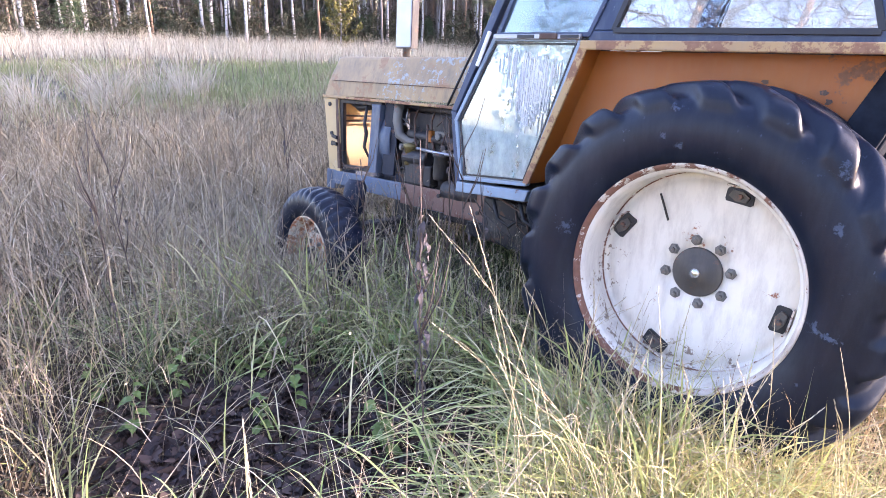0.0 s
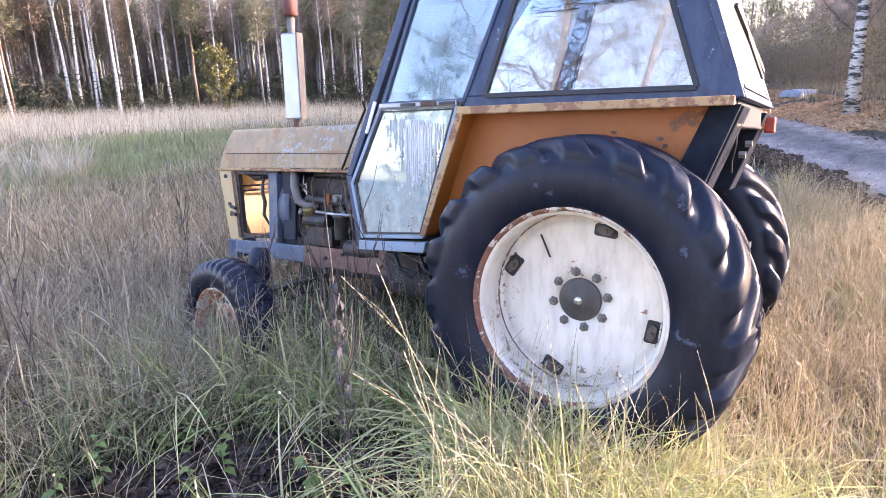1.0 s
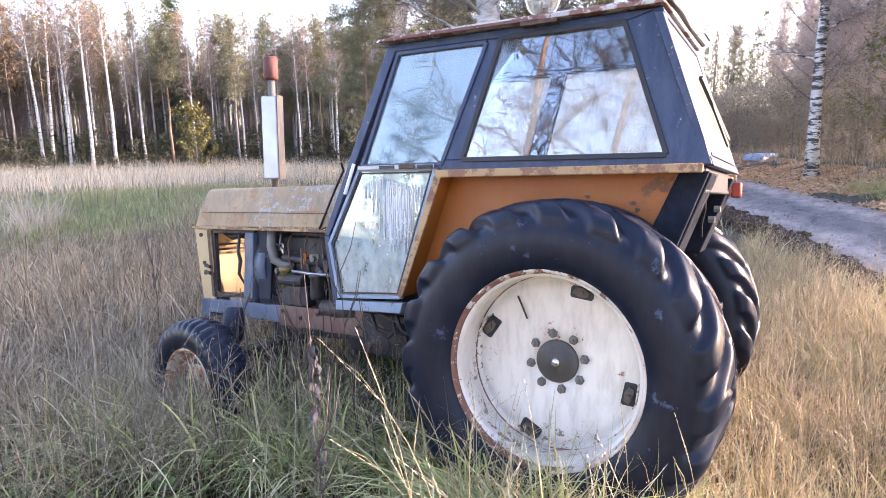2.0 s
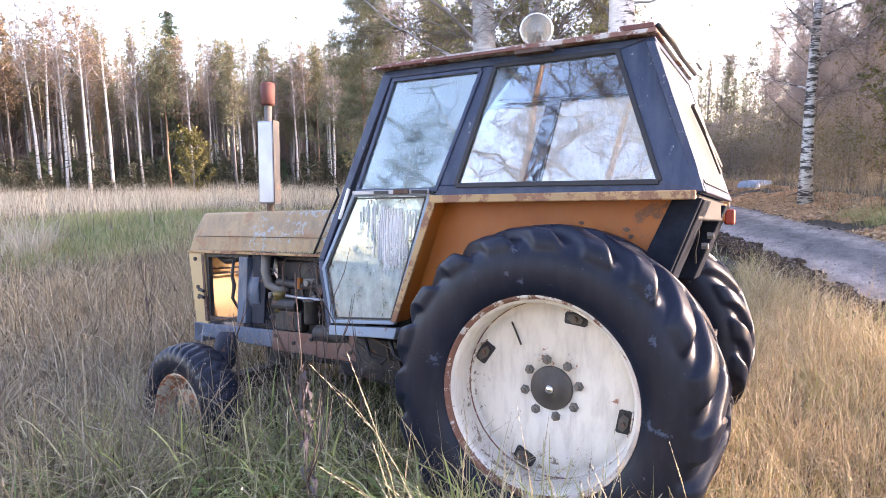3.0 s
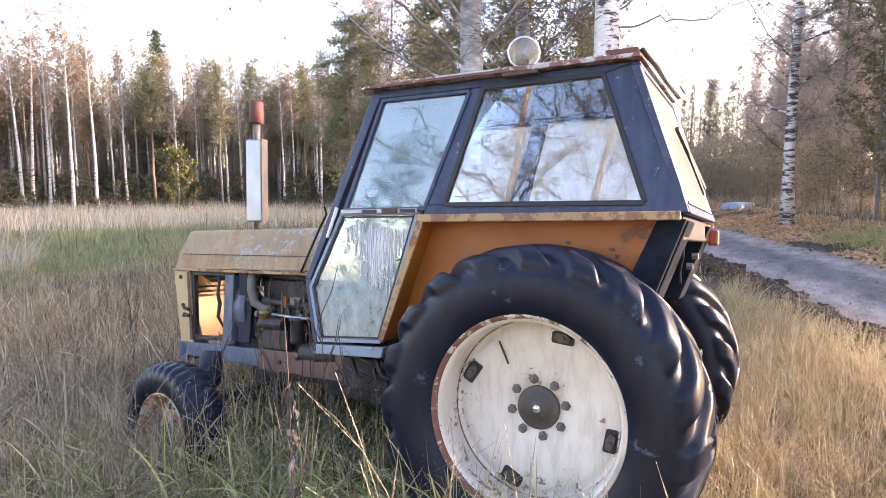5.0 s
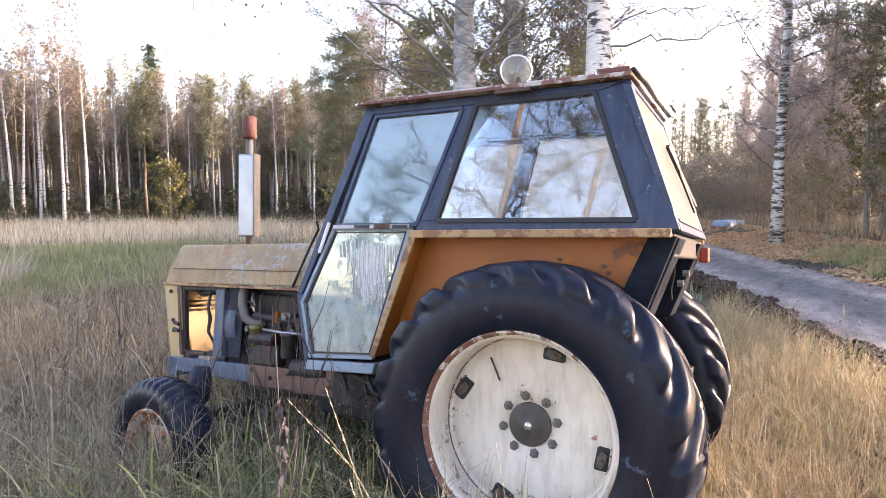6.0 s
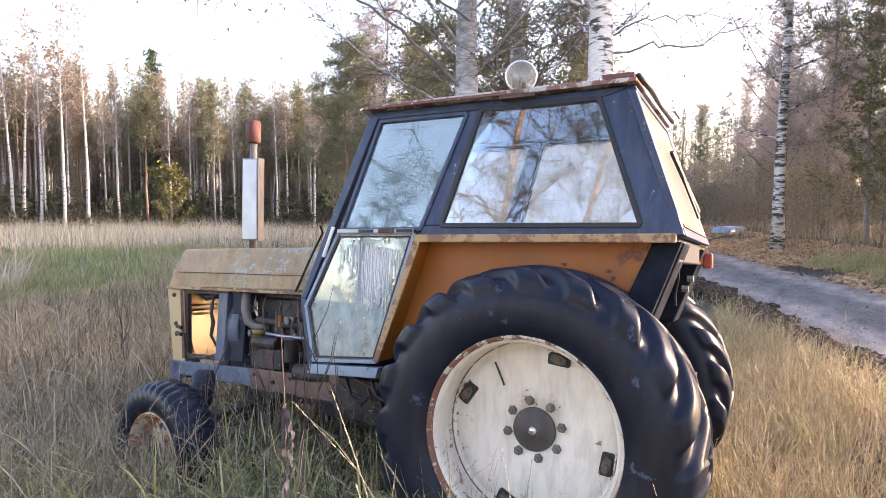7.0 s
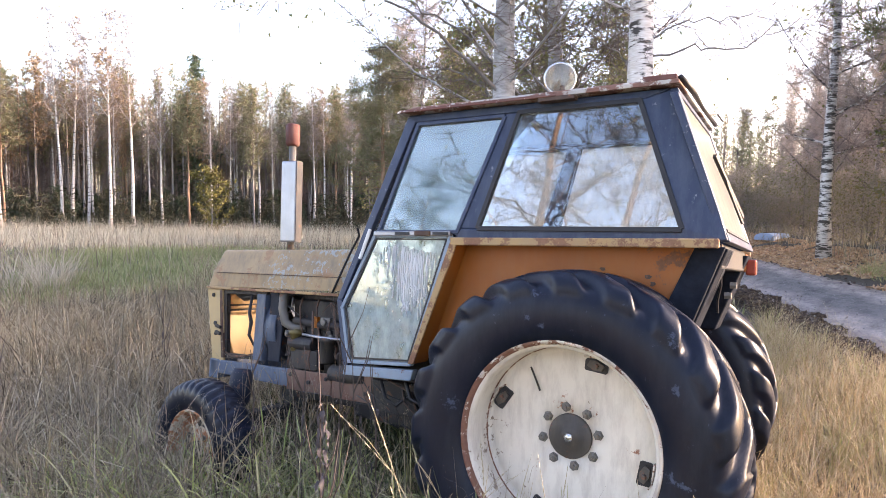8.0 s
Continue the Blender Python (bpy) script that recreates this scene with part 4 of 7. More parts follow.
for k in range(16):
    x0, z0 = wr.uniform(-2.42, -1.62), wr.uniform(0.95, 1.3)
    pts = [(x0, wr.uniform(0.79, 0.85), z0)]
    for i in range(5):
        x, y, z = pts[-1]
        pts.append((x + wr.gauss(0.03, 0.06), min(0.86, max(0.78, y + wr.gauss(0, 0.02))), z + wr.gauss(-0.04, 0.06)))
    part("engine_wire", Geo().tube(pts, wr.uniform(0.003, 0.007), 5), wr.choice((M_SEAL, M_RUST, M_ZINC, M_DARK)), tractor, smooth=True)
for k in range(9):
    x, z, w = wr.uniform(-2.38, -1.66), wr.uniform(0.8, 1.24), wr.uniform(0.02, 0.05)
    part("engine_fitting", Geo().box(x - w, x + w, 0.815, 0.87, z - w * 0.7, z + w * 0.7).revolve([(0.0005, 0.79), (w * 0.5, 0.792), (w * 0.55, 0.83)], (x, 0, z), 10), wr.choice((M_RUST, M_BOLT, M_DARK)), tractor, bevel=0.005)
part("fuel_filter", Geo().revolve([(0.0005, 0.0), (0.05, 0.0), (0.055, 0.02), (0.055, 0.15), (0.062, 0.155), (0.062, 0.18), (0.0005, 0.185)], (-1.98, 0.8, 0.84), 20, axis="z"), M_DARK, tractor, "", smooth=True)
part("injection_pump", Geo().box(-2.3, -2.05, 0.77, 0.87, 0.78, 0.92).revolve([(0.0005, -0.12), (0.05, -0.12), (0.05, 0.1), (0.0005, 0.1)], (-2.2, 0.8, 0.96), 16, axis="x"), M_DARK, tractor, "greasy pump", bevel=0.008)
part("starter", Geo().revolve([(0.0005, -0.2), (0.06, -0.2), (0.065, -0.05), (0.055, 0.1), (0.0005, 0.12)], (-1.72, 0.79, 0.78), 20, axis="x"), M_DARK, tractor, "", smooth=True)
part("frame_rail", Geo().prism([(-3.13, 0.665), (-2.2, 0.64), (-2.2, 0.77), (-3.13, 0.765)], 0.765, 0.80).box(-2.2, -1.2, 0.775, 0.8, 0.62, 0.75), M_BLUE, tractor, "dark blue frame rail with worn paint", bevel=0.006)
part("frame_rail", Geo().box(-3.13, -1.2, 2 * YC - 0.80, 2 * YC - 0.765, 0.64, 0.77), M_BLUE, tractor, "", bevel=0.006)
part("nose_beam", Geo().box(-3.15, -3.05, 0.765, 2 * YC - 0.765, 0.62, 0.77), M_BLUE, tractor, "", bevel=0.008)
part("rusty_bracket", Geo().box(-2.31, -1.9, 0.752, 0.775, 0.63, 0.775), M_RUSTPLATE, tractor, "rust-brown plate on the frame", bevel=0.004)
part("rusty_plate", Geo().box(-1.89, -1.45, 0.748, 0.775, 0.62, 0.8), M_RUSTPLATE, tractor, "rust-brown plate on the frame", bevel=0.004)
for x, z in ((-2.27, 0.74), (-2.1, 0.7), (-1.94, 0.74), (-1.84, 0.76), (-1.6, 0.68), (-1.5, 0.76)):
    part("plate_bolt", Geo().revolve([(0.014, 0.75), (0.014, 0.738), (0.0005, 0.736)], (x, 0, z), 8), M_DARK, tractor)
part("gearbox", Geo().prism([(-1.75, 0.5), (-0.35, 0.42), (0.3, 0.45), (0.32, 1.0), (-0.4, 0.98), (-1.75, 0.84)], 0.82, 1.28), M_DARK, tractor, "greasy gearbox", bevel=0.02)
part("rear_axle", Geo().revolve([(0.0005, 0.24), (0.09, 0.24), (0.11, 0.5), (0.16, 0.78), (0.16, 1.32), (0.11, 1.6), (0.09, 1.86), (0.0005, 1.86)], (0, 0, 0.76), 28), M_DARK, tractor, "", smooth=True)
part("front_axle", Geo().bar((-2.4, 0.28, 0.44), (-2.4, 2 * YC - 0.28, 0.44), 0.11, 0.12).box(-2.52, -2.28, 0.9, 1.2, 0.42, 0.66), M_DARK, tractor, "", bevel=0.01)
mirrored(lambda g: g.tube([(-2.4, 0.33, 0.34), (-2.4, 0.36, 0.56), (-2.4, 0.38, 0.6), (-2.41, 0.42, 0.76), (-2.41, 0.425, 0.8)], [0.06, 0.065, 0.08, 0.075, 0.055], 16), "king_pin", M_NAVY, "dark blue steering post", smooth=True)
mirrored(lambda g: g.tube([(-2.4, 0.1, 0.4), (-2.4, 0.3, 0.4)], 0.045, 12), "stub_axle", M_DARK)
part("battery_box", Geo().box(-1.45, -1.1, 0.6, 0.8, 0.62, 0.82), M_DARK, tractor, "greasy box below the cab", bevel=0.008)
for k, (x0, z0) in enumerate(((-1.3, 0.84), (-1.12, 0.86), (-1.0, 0.88))):
    part("hanging_hose", Geo().tube([(x0, 0.5, z0), (x0 + 0.05, 0.48, z0 - 0.1), (x0 + 0.12, 0.5, z0 - 0.14), (x0 + 0.2, 0.54, z0 - 0.06), (x0 + 0.24, 0.6, z0 - 0.2)], 0.012, 8), M_SEAL, tractor, smooth=True)

# exhaust
part("exhaust_shield", Geo().prism([(-2.57, 1.70), (-2.412, 1.70), (-2.427, 2.32), (-2.585, 2.325)], 0.89, 0.95), M_ZINC, tractor, "pale zinc heat shield with rusty edge", bevel=0.012)
part("shield_edge", Geo().prism([(-2.412, 1.70), (-2.405, 1.70), (-2.42, 2.32), (-2.427, 2.32)], 0.888, 0.952), M_DARK, tractor)
part("exhaust_pipe", Geo().tube([(-2.48, 0.92, 1.6), (-2.49, 0.92, 2.0), (-2.5, 0.92, 2.46)], 0.027, 16), M_BOLT, tractor, "dark exhaust pipe", smooth=True)
part("exhaust_cap", Geo().tube([(-2.5, 0.92, 2.44), (-2.5, 0.92, 2.455), (-2.505, 0.92, 2.6), (-2.505, 0.92, 2.608)], [0.042, 0.053, 0.053, 0.046], 20), painted("red oxide paint", (0.105, 0.027, 0.02), (0.075, 0.022, 0.017), (0.07, 0.032, 0.022), 0.5, 0.7), tractor, "red-brown exhaust cap", smooth=True)
part("hood_cable", Geo().tube([(-1.93, 0.765, 1.34), (-1.87, 0.76, 1.45), (-1.78, 0.76, 1.62), (-1.66, 0.7, 1.74), (-1.6, 0.6, 1.78)], 0.008, 6), M_SEAL, tractor, smooth=True)

# work lamp and tail lamp
part("work_lamp", Geo().revolve([(0.0005, 0.11), (0.045, 0.1), (0.075, 0.05), (0.086, 0.0), (0.09, -0.006), (0.086, -0.014), (0.08, -0.012)], (0, 0, 0), 32), M_CHROME, tractor, "round work lamp with milky glass on the cab roof", smooth=True).matrix_basis = pose(-0.222, 0.56, 2.592, 4, 0, 24)
lamp_body = tractor.children[-1]
part("reflector", Geo().revolve([(0.08, -0.004), (0.066, 0.03), (0.04, 0.055), (0.012, 0.064), (0.0005, 0.065)], (0, 0, 0), 32), M_MIRROR, lamp_body, "dull silver reflector bowl", smooth=True)
part("bulb", Geo().revolve([(0.0005, 0.012), (0.009, 0.016), (0.012, 0.03), (0.008, 0.05), (0.008, 0.064)], (0, 0, 0), 12), M_LENS, lamp_body, "pale bulb", smooth=True)
part("lamp_glass", Geo().revolve([(0.083, -0.01), (0.06, -0.021), (0.03, -0.028), (0.0005, -0.03)], (0, 0, 0), 32), M_LAMPGLASS, lamp_body, "slightly milky lamp glass", smooth=True).visible_shadow = False
part("lamp_bracket", Geo().tube([(-0.22, 0.58, 2.5), (-0.22, 0.6, 2.56)], 0.014, 8).box(-0.3, -0.1, 0.44, 0.5, 2.445, 2.466), M_RUST, tractor)
tail_lamp = part("tail_lamp", Geo().box(0.63, 0.69, 1.54, 1.62, 1.555, 1.65), M_RED, tractor, "red and orange tail lamp", bevel=0.012)
part("lamp_socket", Geo().box(0.57, 0.635, 1.52, 1.61, 1.575, 1.65), M_ORANGE, tractor, "", bevel=0.01)
part("rear_box", Geo().box(0.42, 0.625, 0.46, 2 * YC - 0.56, 1.575, 1.695), M_SEAL, tractor, "", bevel=0.01)

hr = random.Random(17)
for k in range(14):
    x0, y0, z0 = hr.uniform(-1.5, -0.8), hr.uniform(0.42, 0.6), hr.uniform(0.74, 0.86)
    pts = [(x0, y0, z0)]
    for i in range(5):
        x, y, z = pts[-1]
        pts.append((x + hr.gauss(0.03, 0.06), y + hr.gauss(0, 0.03), z - hr.uniform(-0.02, 0.1)))
    part("dangling_wire", Geo().tube(pts, hr.uniform(0.003, 0.008), 5), hr.choice((M_SEAL, M_RUST, M_DARK)), tractor, smooth=True)


# ---- grass and weeds ----
G_STRAW = leafy("straw grass", [(0.27, 0.215, 0.14), (0.42, 0.345, 0.235), (0.19, 0.14, 0.088), (0.53, 0.455, 0.33), (0.15, 0.12, 0.07), (0.36, 0.3, 0.19)])
G_GOLD = leafy("yellow-green grass", [(0.35, 0.32, 0.11), (0.42, 0.36, 0.165), (0.235, 0.255, 0.085), (0.46, 0.385, 0.2), (0.16, 0.2, 0.07)])
G_PALE = leafy("pale field straw", [(0.405, 0.352, 0.264), (0.475, 0.414, 0.326), (0.334, 0.282, 0.202), (0.528, 0.466, 0.378), (0.299, 0.255, 0.176)])
G_FAR = leafy("bleached far grass", [(0.38, 0.35, 0.27), (0.46, 0.42, 0.33), (0.31, 0.285, 0.21), (0.5, 0.46, 0.37), (0.27, 0.25, 0.17)])
G_WARM = leafy("warm straw", [(0.324, 0.257, 0.158), (0.414, 0.342, 0.225), (0.225, 0.171, 0.099), (0.504, 0.432, 0.306), (0.18, 0.135, 0.081)])
G_TAN = leafy("golden tan grass", [(0.36, 0.25, 0.145), (0.46, 0.345, 0.215), (0.26, 0.175, 0.095), (0.55, 0.44, 0.30), (0.34, 0.28, 0.12), (0.2, 0.14, 0.085)])
G_FIELD = leafy("field green", [(0.14, 0.185, 0.065), (0.2, 0.235, 0.09), (0.34, 0.31, 0.17), (0.15, 0.2, 0.07), (0.42, 0.375, 0.23)])
G_GREEN = leafy("green grass", [(0.12, 0.17, 0.06), (0.2, 0.24, 0.09), (0.06, 0.09, 0.035), (0.32, 0.32, 0.14), (0.11, 0.16, 0.06), (0.4, 0.37, 0.2), (0.045, 0.06, 0.03)])
G_GREY = leafy("withered grey stalks", [(0.353, 0.294, 0.227), (0.126, 0.097, 0.076), (0.445, 0.382, 0.294), (0.076, 0.059, 0.049), (0.286, 0.231, 0.168), (0.185, 0.143, 0.109)], 0.7, 0.2)
G_BROWN = leafy("brown withered grass", [(0.244, 0.189, 0.118), (0.344, 0.277, 0.181), (0.101, 0.078, 0.05), (0.412, 0.34, 0.231), (0.071, 0.055, 0.038), (0.168, 0.126, 0.077)], 0.7, 0.2)
# Withered grass darkened in colour for the shade between stalks and behind the tractor.
G_BROWN_SHADE = leafy("withered grass with painted shade", [(0.046, 0.035, 0.023), (0.065, 0.051, 0.033), (0.033, 0.027, 0.019), (0.091, 0.072, 0.046)], 0.8, 0.15)
G_BRIGHT = leafy("fresh grass blades", [(0.26, 0.32, 0.1), (0.46, 0.48, 0.18), (0.16, 0.23, 0.08), (0.6, 0.55, 0.28), (0.34, 0.4, 0.14), (0.62, 0.54, 0.33), (0.1, 0.15, 0.05)], 0.4, 0.35)
# Green grass with shade in its colour, for below the tractor and blades.
G_GREEN_SHADE = leafy("green grass with painted shade", [(0.034, 0.045, 0.019), (0.053, 0.064, 0.026), (0.022, 0.027, 0.013), (0.075, 0.068, 0.038)], 0.7, 0.15)
G_LITTER = leafy("dead leaves", [(0.045, 0.031, 0.03), (0.026, 0.02, 0.021), (0.065, 0.044, 0.038), (0.095, 0.06, 0.046)], 0.7, 0.08)
G_CLOD = leafy("dark leaves and clods", [(0.05, 0.035, 0.03), (0.09, 0.06, 0.045), (0.14, 0.095, 0.06), (0.035, 0.027, 0.025)], 0.8, 0.1)
G_ORANGE = leafy("fallen orange leaves", [(0.561, 0.329, 0.183), (0.439, 0.256, 0.146), (0.634, 0.439, 0.256), (0.342, 0.195, 0.122), (0.512, 0.366, 0.244)], 0.7, 0.15)
nrng = np.random.default_rng(11)
EYE_X, EYE_Y = 0.97, -2.65


def scatter(n, x0, x1, y0, y1, keep):
    px, py = nrng.uniform(x0, x1, n), nrng.uniform(y0, y1, n)
    k = keep(px, py)
    return px[k], py[k]


def road_n(px, py):
    return ROAD_N[0] * px + ROAD_N[1] * py


def patch(px, py, s, seed):
    """Soft patches between 0 and 1."""
    return 0.5 + 0.25 * (np.sin(px * s + seed) * np.cos(py * s * 1.13 - seed * 2) + np.sin((px + py) * s * 0.57 + seed * 3) + 0.6 * np.sin(px * s * 2.3 - py * s * 1.9 + seed))


def in_view(px, py, margin=0.0):
    """The wedge of the plan that the walk looks into."""
    dx, dy = px - 1.0, py + 3.3
    b = np.degrees(np.arctan2(-dx, dy))
    return (b < 82 + margin) & (b > -14 - margin) & (dy > 0.2)


def clear_of_wheels(px, py):
    rear = (abs(px) < 0.5) & (py > -0.02) & (py < 0.45)
    front = (px > -2.7) & (px < -2.1) & (py > -0.05) & (py < 0.2)
    return ~(rear | front)


def near(px, py, r):
    return np.hypot(px - EYE_X, py - EYE_Y) < r


def meadow(name, label, n, area, keep, h, w, lean, mat, levels=3, curl=0.3):
    px, py = scatter(n, *area, lambda a, b: in_view(a, b) & clear_of_wheels(a, b) & keep(a, b))
    k = len(px)
    hh = h * nrng.lognormal(0, 0.28, k)
    ob = strips(name, px, py, np.minimum(hh, h * 1.8), w * nrng.uniform(0.6, 1.4, k), np.abs(nrng.normal(lean, lean * 0.5, k)), mat, nrng, levels, None, curl)
    return tagged(ob, label, "grass", kind="stuff")


verge = lambda a, b: (road_n(a, b) < 3.3)


def clumps(name, label, n, area, keep, per, rad, h, w, lean, mat, levels=4, curl=0.5):
    """Tufts: blades that spread out from common centres."""
    cx, cy = scatter(n, *area, lambda a, b: in_view(a, b) & keep(a, b))
    k = len(cx)
    cnt = nrng.integers(per // 2, per * 3 // 2, k)
    idx = np.repeat(np.arange(k), cnt)
    m = len(idx)
    az = nrng.uniform(0, 2 * np.pi, m)
    r = rad * np.sqrt(nrng.random(m))
    px, py = cx[idx] + np.cos(az) * r, cy[idx] + np.sin(az) * r
    size = nrng.lognormal(0, 0.25, k)[idx]
    ok = clear_of_wheels(px, py)
    px, py, az, size = px[ok], py[ok], az[ok], size[ok]
    m = len(px)
    hh = np.minimum(h * size * nrng.lognormal(0, 0.25, m), h * 1.7)
    az = az + nrng.normal(0, 0.9, m)
    ob = strips(name, px, py, hh, w * nrng.uniform(0.5, 1.4, m), np.abs(nrng.normal(lean, lean * 0.45, m)), mat, nrng, levels, None, curl, az)
    return tagged(ob, label, "grass", kind="stuff")


def stalks(name, label, n, area, keep, h, w, mat, twigs=3, fluff=2, fluff_size=0.005):
    """Withered weeds: thin stems that fork near the top, with dry heads."""
    px, py = scatter(n, *area, lambda a, b: in_view(a, b) & clear_of_wheels(a, b) & keep(a, b))
    k = len(px)
    hh = np.minimum(h * nrng.lognormal(0, 0.25, k), h * 1.6)
    lean = np.abs(nrng.normal(0, 0.4, k))
    az = nrng.uniform(0, 2 * np.pi, k)
    ob = strips(name, px, py, hh, w * nrng.uniform(0.7, 1.3, k), lean, mat, nrng, 3, None, 0.1, az)
    tagged(ob, label, "weeds", kind="stuff")
    idx = np.repeat(np.arange(k), twigs)
    u = nrng.uniform(0.4, 0.95, len(idx))
    off = lean[idx] * hh[idx] * u ** 1.7
    bx, by = px[idx] + np.cos(az[idx]) * off, py[idx] + np.sin(az[idx]) * off
    bz = land(px[idx], py[idx]) + hh[idx] * u
    bh = hh[idx] * nrng.uniform(0.12, 0.35, len(idx))
    bl, ba = np.abs(nrng.normal(0.6, 0.4, len(idx))), nrng.uniform(0, 2 * np.pi, len(idx))
    tagged(strips(name, bx, by, bh, w * 0.6, bl, mat, nrng, 2, bz, 0.3, ba), label, "weeds", kind="stuff")
    if fluff:
        j = np.repeat(np.arange(len(idx)), fluff)
        q = nrng.uniform(0.5, 1.0, len(j))
        c = np.stack([bx[j] + np.cos(ba[j]) * bl[j] * bh[j] * q, by[j] + np.sin(ba[j]) * bl[j] * bh[j] * q, bz[j] + bh[j] * q * 0.9], -1)
        vs, fs = [], []
        flakes(vs, fs, c + nrng.normal(0, 0.008, c.shape), fluff_size * nrng.uniform(0.5, 1.6, len(j)), nrng)
        tagged(new("seed_heads", quad_mesh("seed_heads", vs, fs, mat)), "dry seed heads of withered weeds", "weeds", kind="stuff")


def dist(a, b):
    return np.hypot(a - 1, b + 2.6)


def low_left(a, b):
    """Brown weeds beside the bare soil; pale straw thinned to darken it like shade."""
    return (b < -0.85) & (a > -3.6)


def dark_patch(a, b):
    """Bare soil with dead leaves, where little grows."""
    return ((a + 1.12) / 0.98) ** 2 + ((b + 1.08) / 0.84) ** 2 < 1 + 0.5 * (patch(a, b, 4, 1) - 0.5)


# round the tractor: green tufts, yellow-green grass in the sun, straw, dead stalks
clumps("green_grass", "dense tufts of green grass", 760, (-3.2, 0.6, -2.0, 0.9), lambda a, b: ~dark_patch(a, b) & (patch(a, b, 3.0, 2) > 0.46), 15, 0.08, 0.36, 0.012, 0.8, G_GREEN, 5, 0.55)
clumps("green_grass", "green grass in the shade below the tractor", 600, (-3.0, 0.2, 0.0, 2.0), verge, 14, 0.1, 0.36, 0.010, 0.6, G_GREEN, 4, 0.5)
clumps("dark_grass", "dense weeds below the tractor with shade in their colour", 900, (-3.0, 0.1, 0.25, 2.0), verge, 18, 0.12, 0.36, 0.012, 0.5, G_GREEN_SHADE, 3, 0.4)
clumps("dark_grass", "tall brown weeds along the far side, darkened as the tractor's shade", 420, (-3.1, 0.0, 1.7, 2.9), verge, 18, 0.12, 0.6, 0.012, 0.35, G_BROWN_SHADE, 3, 0.3)
clumps("yellow_grass", "long yellow-green grass lit by low sun", 640, (-0.75, 1.5, -1.4, 0.0), lambda a, b: (a > -0.14 - 0.28 * b), 17, 0.09, 0.46, 0.0095, 0.8, G_GOLD, 5, 0.5)
clumps("yellow_grass", "single tufts of yellowing grass", 70, (-3.4, 0.0, -1.9, 0.4), lambda a, b: ~dark_patch(a, b), 12, 0.06, 0.5, 0.007, 0.6, G_GOLD, 5, 0.5)
clumps("straw_grass", "dry golden grass beside the rear wheels", 2300, (0.35, 4.6, -1.6, 8.0), lambda a, b: verge(a, b) & (a > 0.3 - 0.05 * b), 22, 0.12, 0.36, 0.0055, 0.8, G_TAN, 3, 0.5)
stalks("dry_weeds", "tangled dry golden weeds beside the road", 5200, (0.35, 4.6, -1.6, 8.0), lambda a, b: verge(a, b) & (a > 0.3 - 0.05 * b), 0.4, 0.005, G_TAN, 5, 1, 0.004)
clumps("straw_grass", "dry straw between the green tufts", 480, (-3.4, 0.9, -2.0, 0.6), lambda a, b: ~dark_patch(a, b) & ~(low_left(a, b) & (a < -0.6)), 12, 0.1, 0.5, 0.005, 0.6, G_STRAW, 4, 0.4)
clumps("green_grass", "green shoots in the roadside grass", 400, (0.2, 4.0, 0.5, 9.0), lambda a, b: (road_n(a, b) > 0.9) & (road_n(a, b) < 3.45), 20, 0.12, 0.3, 0.006, 0.5, G_GOLD, 3, 0.4)
meadow("bent_straw", "long bent straws lying over one another", 1100, (-3.0, 0.6, -2.1, 0.3), lambda a, b: ~dark_patch(a, b) & ~(low_left(a, b) & (nrng.random(len(a)) < 0.7)) | (nrng.random(len(a)) < 0.12), 0.55, 0.006, 1.1, G_STRAW, 5, 0.5)
stalks("withered_weeds", "tangle of withered grey-brown stalks", 2700, (-8.0, -1.9, -2.4, 4.0), lambda a, b: verge(a, b) & ~dark_patch(a, b) & (a > -4.2), 0.6, 0.0082, G_GREY, 4, 2)
stalks("withered_weeds", "tangle of withered brown stalks", 1800, (-9.5, -3.4, -2.4, 6.0), verge, 0.58, 0.015, G_BROWN, 4, 2)
stalks("withered_weeds", "tangle of withered grey-brown stalks", 900, (-2.2, 0.3, -2.0, 0.6), lambda a, b: ~dark_patch(a, b), 0.5, 0.004, G_GREY, 4, 2)
clumps("straw_grass", "matted straw between withered weeds", 2600, (-9.0, -2.0, -2.4, 5.0), verge, 11, 0.16, 0.45, 0.0075, 0.8, G_BROWN, 3, 0.4)
clumps("green_grass", "low green grass between withered weeds", 300, (-6.0, -1.6, -2.2, 1.0), lambda a, b: patch(a, b, 1.3, 7) > 0.45, 14, 0.12, 0.26, 0.008, 0.7, G_GREEN, 3, 0.4)
clumps("straw_grass", "withered stalks close round the front wheel", 130, (-3.1, -1.7, -0.7, -0.03), verge, 9, 0.1, 0.5, 0.008, 0.5, G_GREY, 4, 0.4)
# the field
stalks("withered_weeds", "withered stalks of the meadow", 3600, (-18, -4.0, -2.5, 10.0), lambda a, b: verge(a, b) & (dist(a, b) > 6) & (dist(a, b) < 11), 0.42, 0.014, G_BROWN, 2, 1, 0.012)
clumps("straw_grass", "pale straw of the meadow", 5200, (-18, -3.0, -2.5, 10.0), lambda a, b: verge(a, b) & (dist(a, b) > 6) & (dist(a, b) < 10.5), 10, 0.2, 0.36, 0.011, 0.45, G_BROWN, 3, 0.3)
clumps("green_grass", "stretch of green grass in the field", 12000, (-28, -1.0, -1.0, 22.0), lambda a, b: verge(a, b) & (np.abs(dist(a, b) - 19.0) < 5.5) & (patch(a, b, 0.5, 3) + 0.35 * patch(a, b, 1.9, 6) > 0.62), 12, 0.25, 0.3, 0.022, 0.6, G_FIELD, 2, 0.3)
